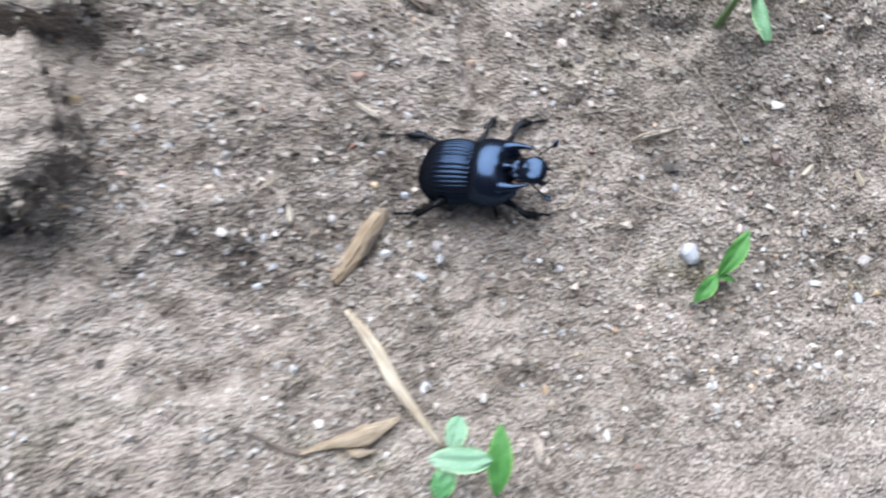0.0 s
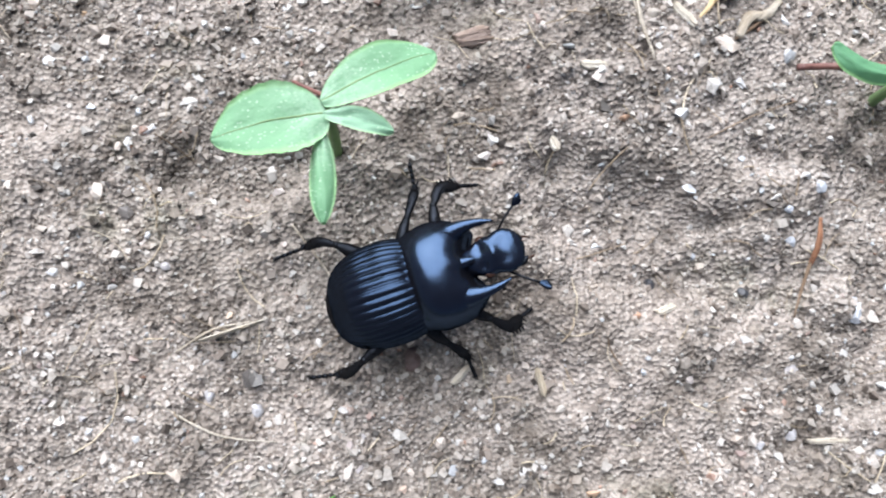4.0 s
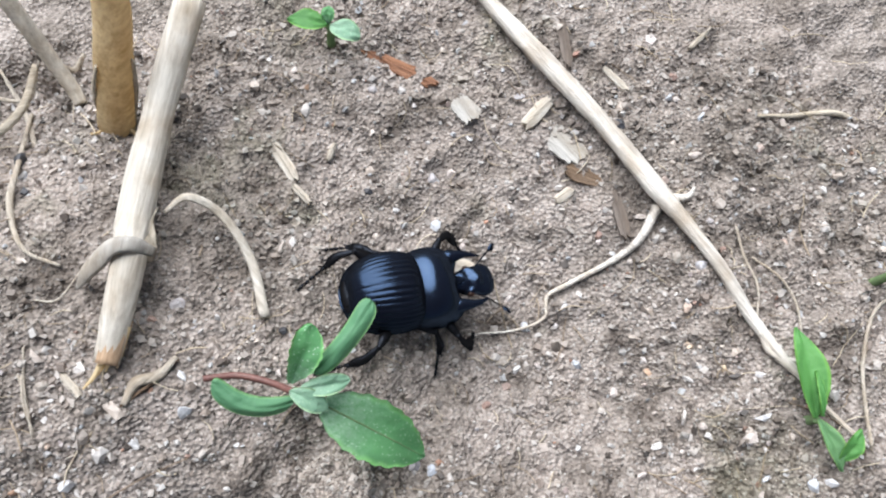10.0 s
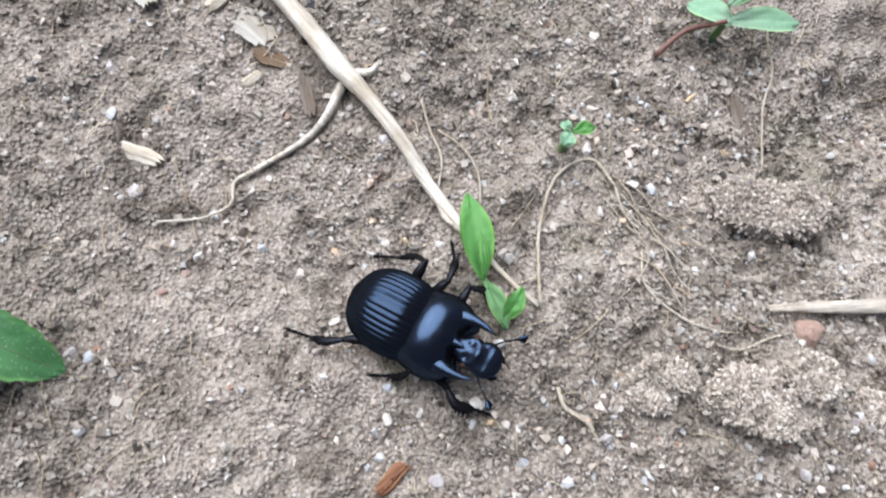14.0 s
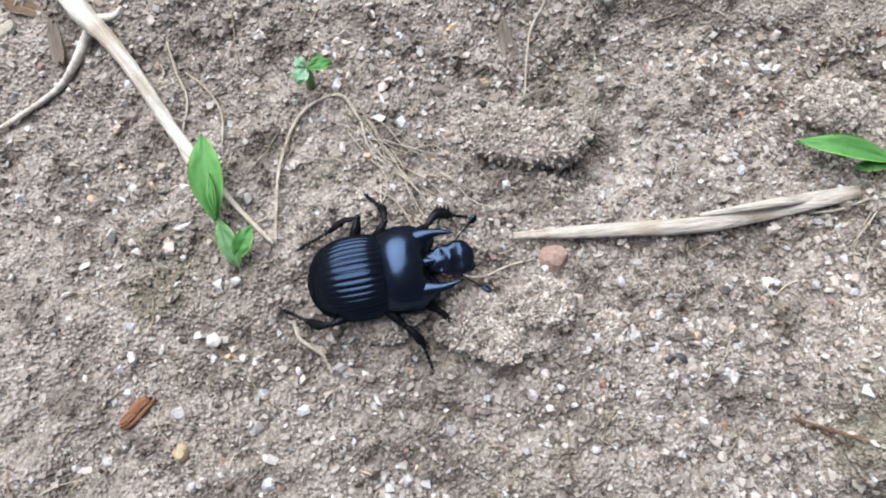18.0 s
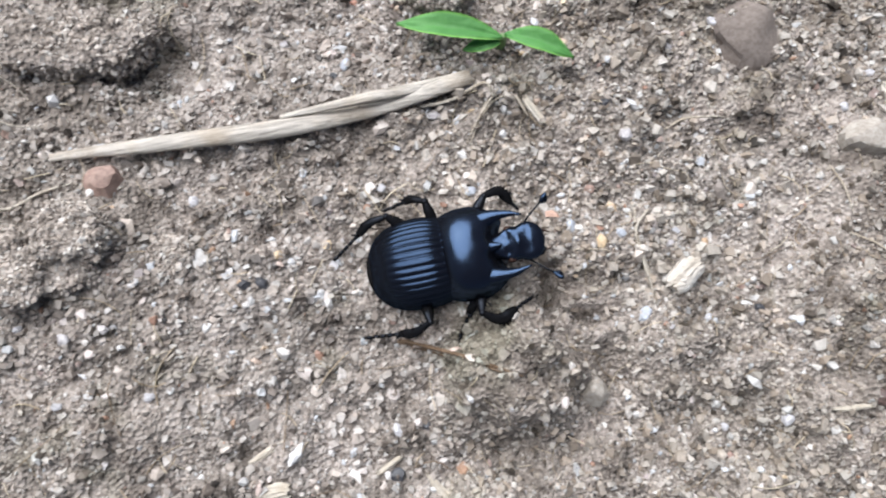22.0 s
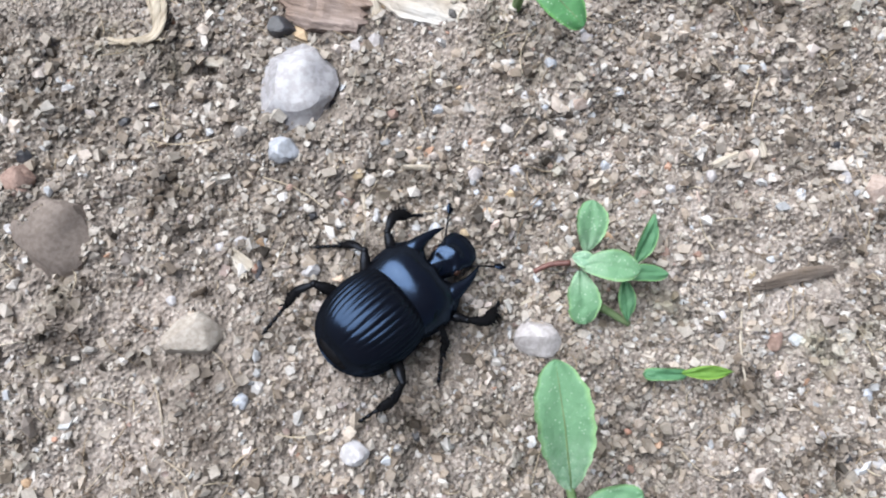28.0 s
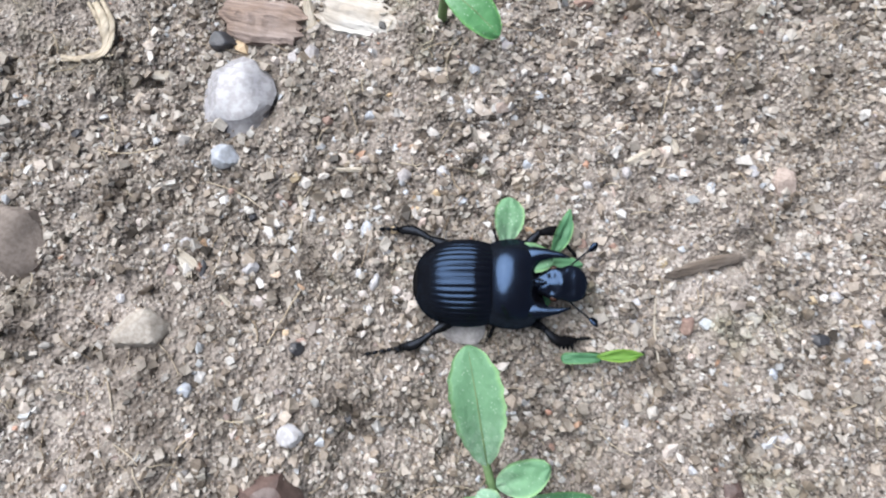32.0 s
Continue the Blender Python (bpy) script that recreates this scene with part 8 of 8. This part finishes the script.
FOOTFALLS['middle', -1] = [(0, 2.3, 4.0), (1, 1.8, 8.6), (2, 3.1, 6.6), (5, 0.9, 9.5), (6, 0.7, 8.3), (7, -4.2, 9.4), (9, -1.4, 9.6), (10, 2.5, 8.3), (11, 6.5, 10.1), (12, -2.8, 9.0), (13, -2.9, 6.2), (17, -0.8, 6.6), (18, 3.5, 11.0), (20, 0.5, 6.4), (21, 3.2, 8.9), (22, -0.4, 7.5), (23, -1.0, 6.2), (25, 1.3, 8.1), (26, 0.5, 6.8), (29, -1.5, 8.4), (30, -1.0, 8.0), (32, -0.4, 5.3)]
FOOTFALLS['hind', 1] = [(0, -12.8, 3.3), (2, -11.3, 6.2), (5, -11.9, 6.8), (6, -11.8, 5.4), (7, -8.1, 6.4), (8, -5.0, 9.5), (9, -12.9, 7.8), (10, -10.7, 2.6), (11, -13.2, 5.8), (12, -13.5, 6.0), (13, -13.5, 8.2), (14, -8.5, 4.7), (17, -10.7, 4.1), (18, -8.3, 4.4), (19, -10.3, 7.8), (20, -12.1, 9.5), (21, -9.7, 5.9), (22, -10.9, 2.0), (23, -11.4, 4.0), (24, -13.0, 8.4), (25, -10.8, 3.6), (26, -8.8, 5.8), (29, -10.0, 5.5), (30, -11.0, 5.1), (31, -11.6, 6.0), (32, -13.0, 5.5)]
FOOTFALLS['hind', -1] = [(0, -10.6, 5.5), (1, -7.5, 5.4), (2, -12.6, 1.5), (5, -11.4, 5.4), (6, -12.6, 6.6), (7, -10.1, 6.2), (9, -5.0, 4.6), (10, -10.4, 6.3), (11, -7.2, 3.7), (12, -10.9, 5.8), (13, -9.4, 5.1), (14, -13.7, 6.8), (17, -10.3, 4.2), (18, -11.0, 1.5), (19, -14.0, 1.7), (20, -10.8, 2.4), (21, -12.8, 7.0), (22, -9.1, 5.8), (23, -9.3, 6.0), (24, -10.9, 4.0), (25, -12.9, 6.3), (26, -12.0, 5.2), (29, -8.3, 5.9), (30, -8.9, 6.6), (31, -8.0, 7.1), (32, -12.3, 7.2)]


# ---- what moves ----
def between(t, column):
    return float(np.interp(t, [r[0] for r in BEETLE_WAY], [r[column] for r in BEETLE_WAY]))


def planted(t, hip, pair, side, ahead, out, lift):
    """The turns of a leg at its hip and at its knee that bring its claw down on the soil, as poses in the body's and the leg's space."""
    x, y, up, pitch, roll, yaw = (between(t, k) for k in range(1, 7))
    body = pose(x, y, ground_height(x, y) + up, roll, -pitch, yaw)
    rest_hip, rest_knee, _, rest_claw = (Vector((p[0], side * p[1], p[2])) for p in LEGS[pair][:4])
    thigh, shin = rest_knee - rest_hip, rest_claw - rest_knee
    aim = Vector((ahead, side * out, 0.0))
    for _ in range(3):
        tip = body @ aim
        aim.z += soil(tip.x, tip.y) + 0.2 + lift - tip.z
    way = aim - hip
    longest, shortest = thigh.length + shin.length, abs(thigh.length - shin.length)
    far = min(0.985 * longest, max(shortest + 0.6, way.length))
    # the knee opens or shuts until hip and claw are that far apart
    hinge = thigh.cross(shin).normalized()
    open_now = thigh.angle(shin)
    open_then = math.acos(max(-1.0, min(1.0, (far * far - thigh.length ** 2 - shin.length ** 2) / (2 * thigh.length * shin.length))))
    bend = Matrix.Rotation(open_then - open_now, 3, hinge)
    reach = thigh + bend @ shin
    swing = math.atan2(way.y, way.x) - math.atan2(reach.y, reach.x)
    swing = (swing + math.pi) % (2 * math.pi) - math.pi
    turn = Matrix.Rotation(swing, 3, "Z")
    level = Vector((way.x, way.y, 0)).normalized().cross(Vector((0, 0, 1)))
    rise = math.asin(max(-1.0, min(1.0, way.z / way.length))) - math.asin(reach.z / reach.length)
    turn = Matrix.Rotation(rise, 3, level) @ turn
    knee = Matrix.Translation(thigh * MM)
    return Matrix.Translation(hip * MM) @ turn.to_4x4(), knee @ bend.to_4x4() @ knee.inverted()


def motions():
    rows = []
    for t, x, y, lift, pitch, roll, yaw in BEETLE_WAY:
        rows.append((t, pose(x * MM, y * MM, (ground_height(x, y) + lift) * MM, roll, -pitch, yaw)))
    walk(BEETLE, rows)
    # the seedling that the beetle pushes aside
    at = SEEDLING_B.location.copy()
    lean = Vector((0.85, -0.53, 0))
    axis = Vector((0, 0, 1)).cross(lean)
    pushed = []
    for t, dx, dy, turn, tilt in ((0, 0, 0, 0, 0), (6.8, 0, 0, 0, 0), (7.4, 0.4, 0.2, -3, 2), (8, 1.2, 0.2, -8, 7), (8.5, 1.9, 0.4, -6, 11), (9, 2.3, 1.0, 3, 15),
                                  (10, 2.6, 3.1, -1, 17), (11, 3.5, 1.0, 1, 21), (12, 2.4, 0.7, -4, 20), (32, 2.4, 0.7, -4, 20)):
        shift = Vector((dx, dy, 0)) - lean * (7.0 * math.sin(radians(tilt)))
        pushed.append((t, Matrix.Translation(at + shift * MM) @ Matrix.Rotation(radians(tilt), 4, axis) @ pose(0, 0, 0, 0, 0, turn)))
    walk(SEEDLING_B, pushed)
    # the six legs step in two tripods, in time with the way covered
    ticks = np.arange(0, 32.01, 0.2)
    way = np.cumsum([0] + [math.hypot(between(b, 1) - between(a, 1), between(b, 2) - between(a, 2)) + 0.05 * abs(between(b, 6) - between(a, 6)) for a, b in zip(ticks, ticks[1:])])
    for (pair, side), leg in BEETLE_LEGS.items():
        beat = 1 if (pair == "middle") == (side > 0) else -1
        marks = FOOTFALLS[pair, side]
        when, fore, wide = ([row[i] for row in marks] for i in range(3))
        hips, knees = [], []
        for k, t in enumerate(ticks):
            pace = min(1.0, (way[min(k + 3, len(way) - 1)] - way[max(k - 3, 0)]) / 6.0)
            swing = beat * pace * math.sin(4 * math.pi * t)
            up = 0.9 * pace * max(0.0, math.sin(4 * math.pi * t + beat * math.pi / 2)) * abs(math.sin(2 * math.pi * t))
            at_hip, at_knee = planted(float(t), leg.location / MM, pair, side, float(np.interp(t, when, fore)) + 1.3 * swing, float(np.interp(t, when, wide)), up)
            hips.append((float(t), at_hip)), knees.append((float(t), at_knee))
        walk(leg, hips)
        for piece in leg.children:
            walk(piece, knees)


motions()
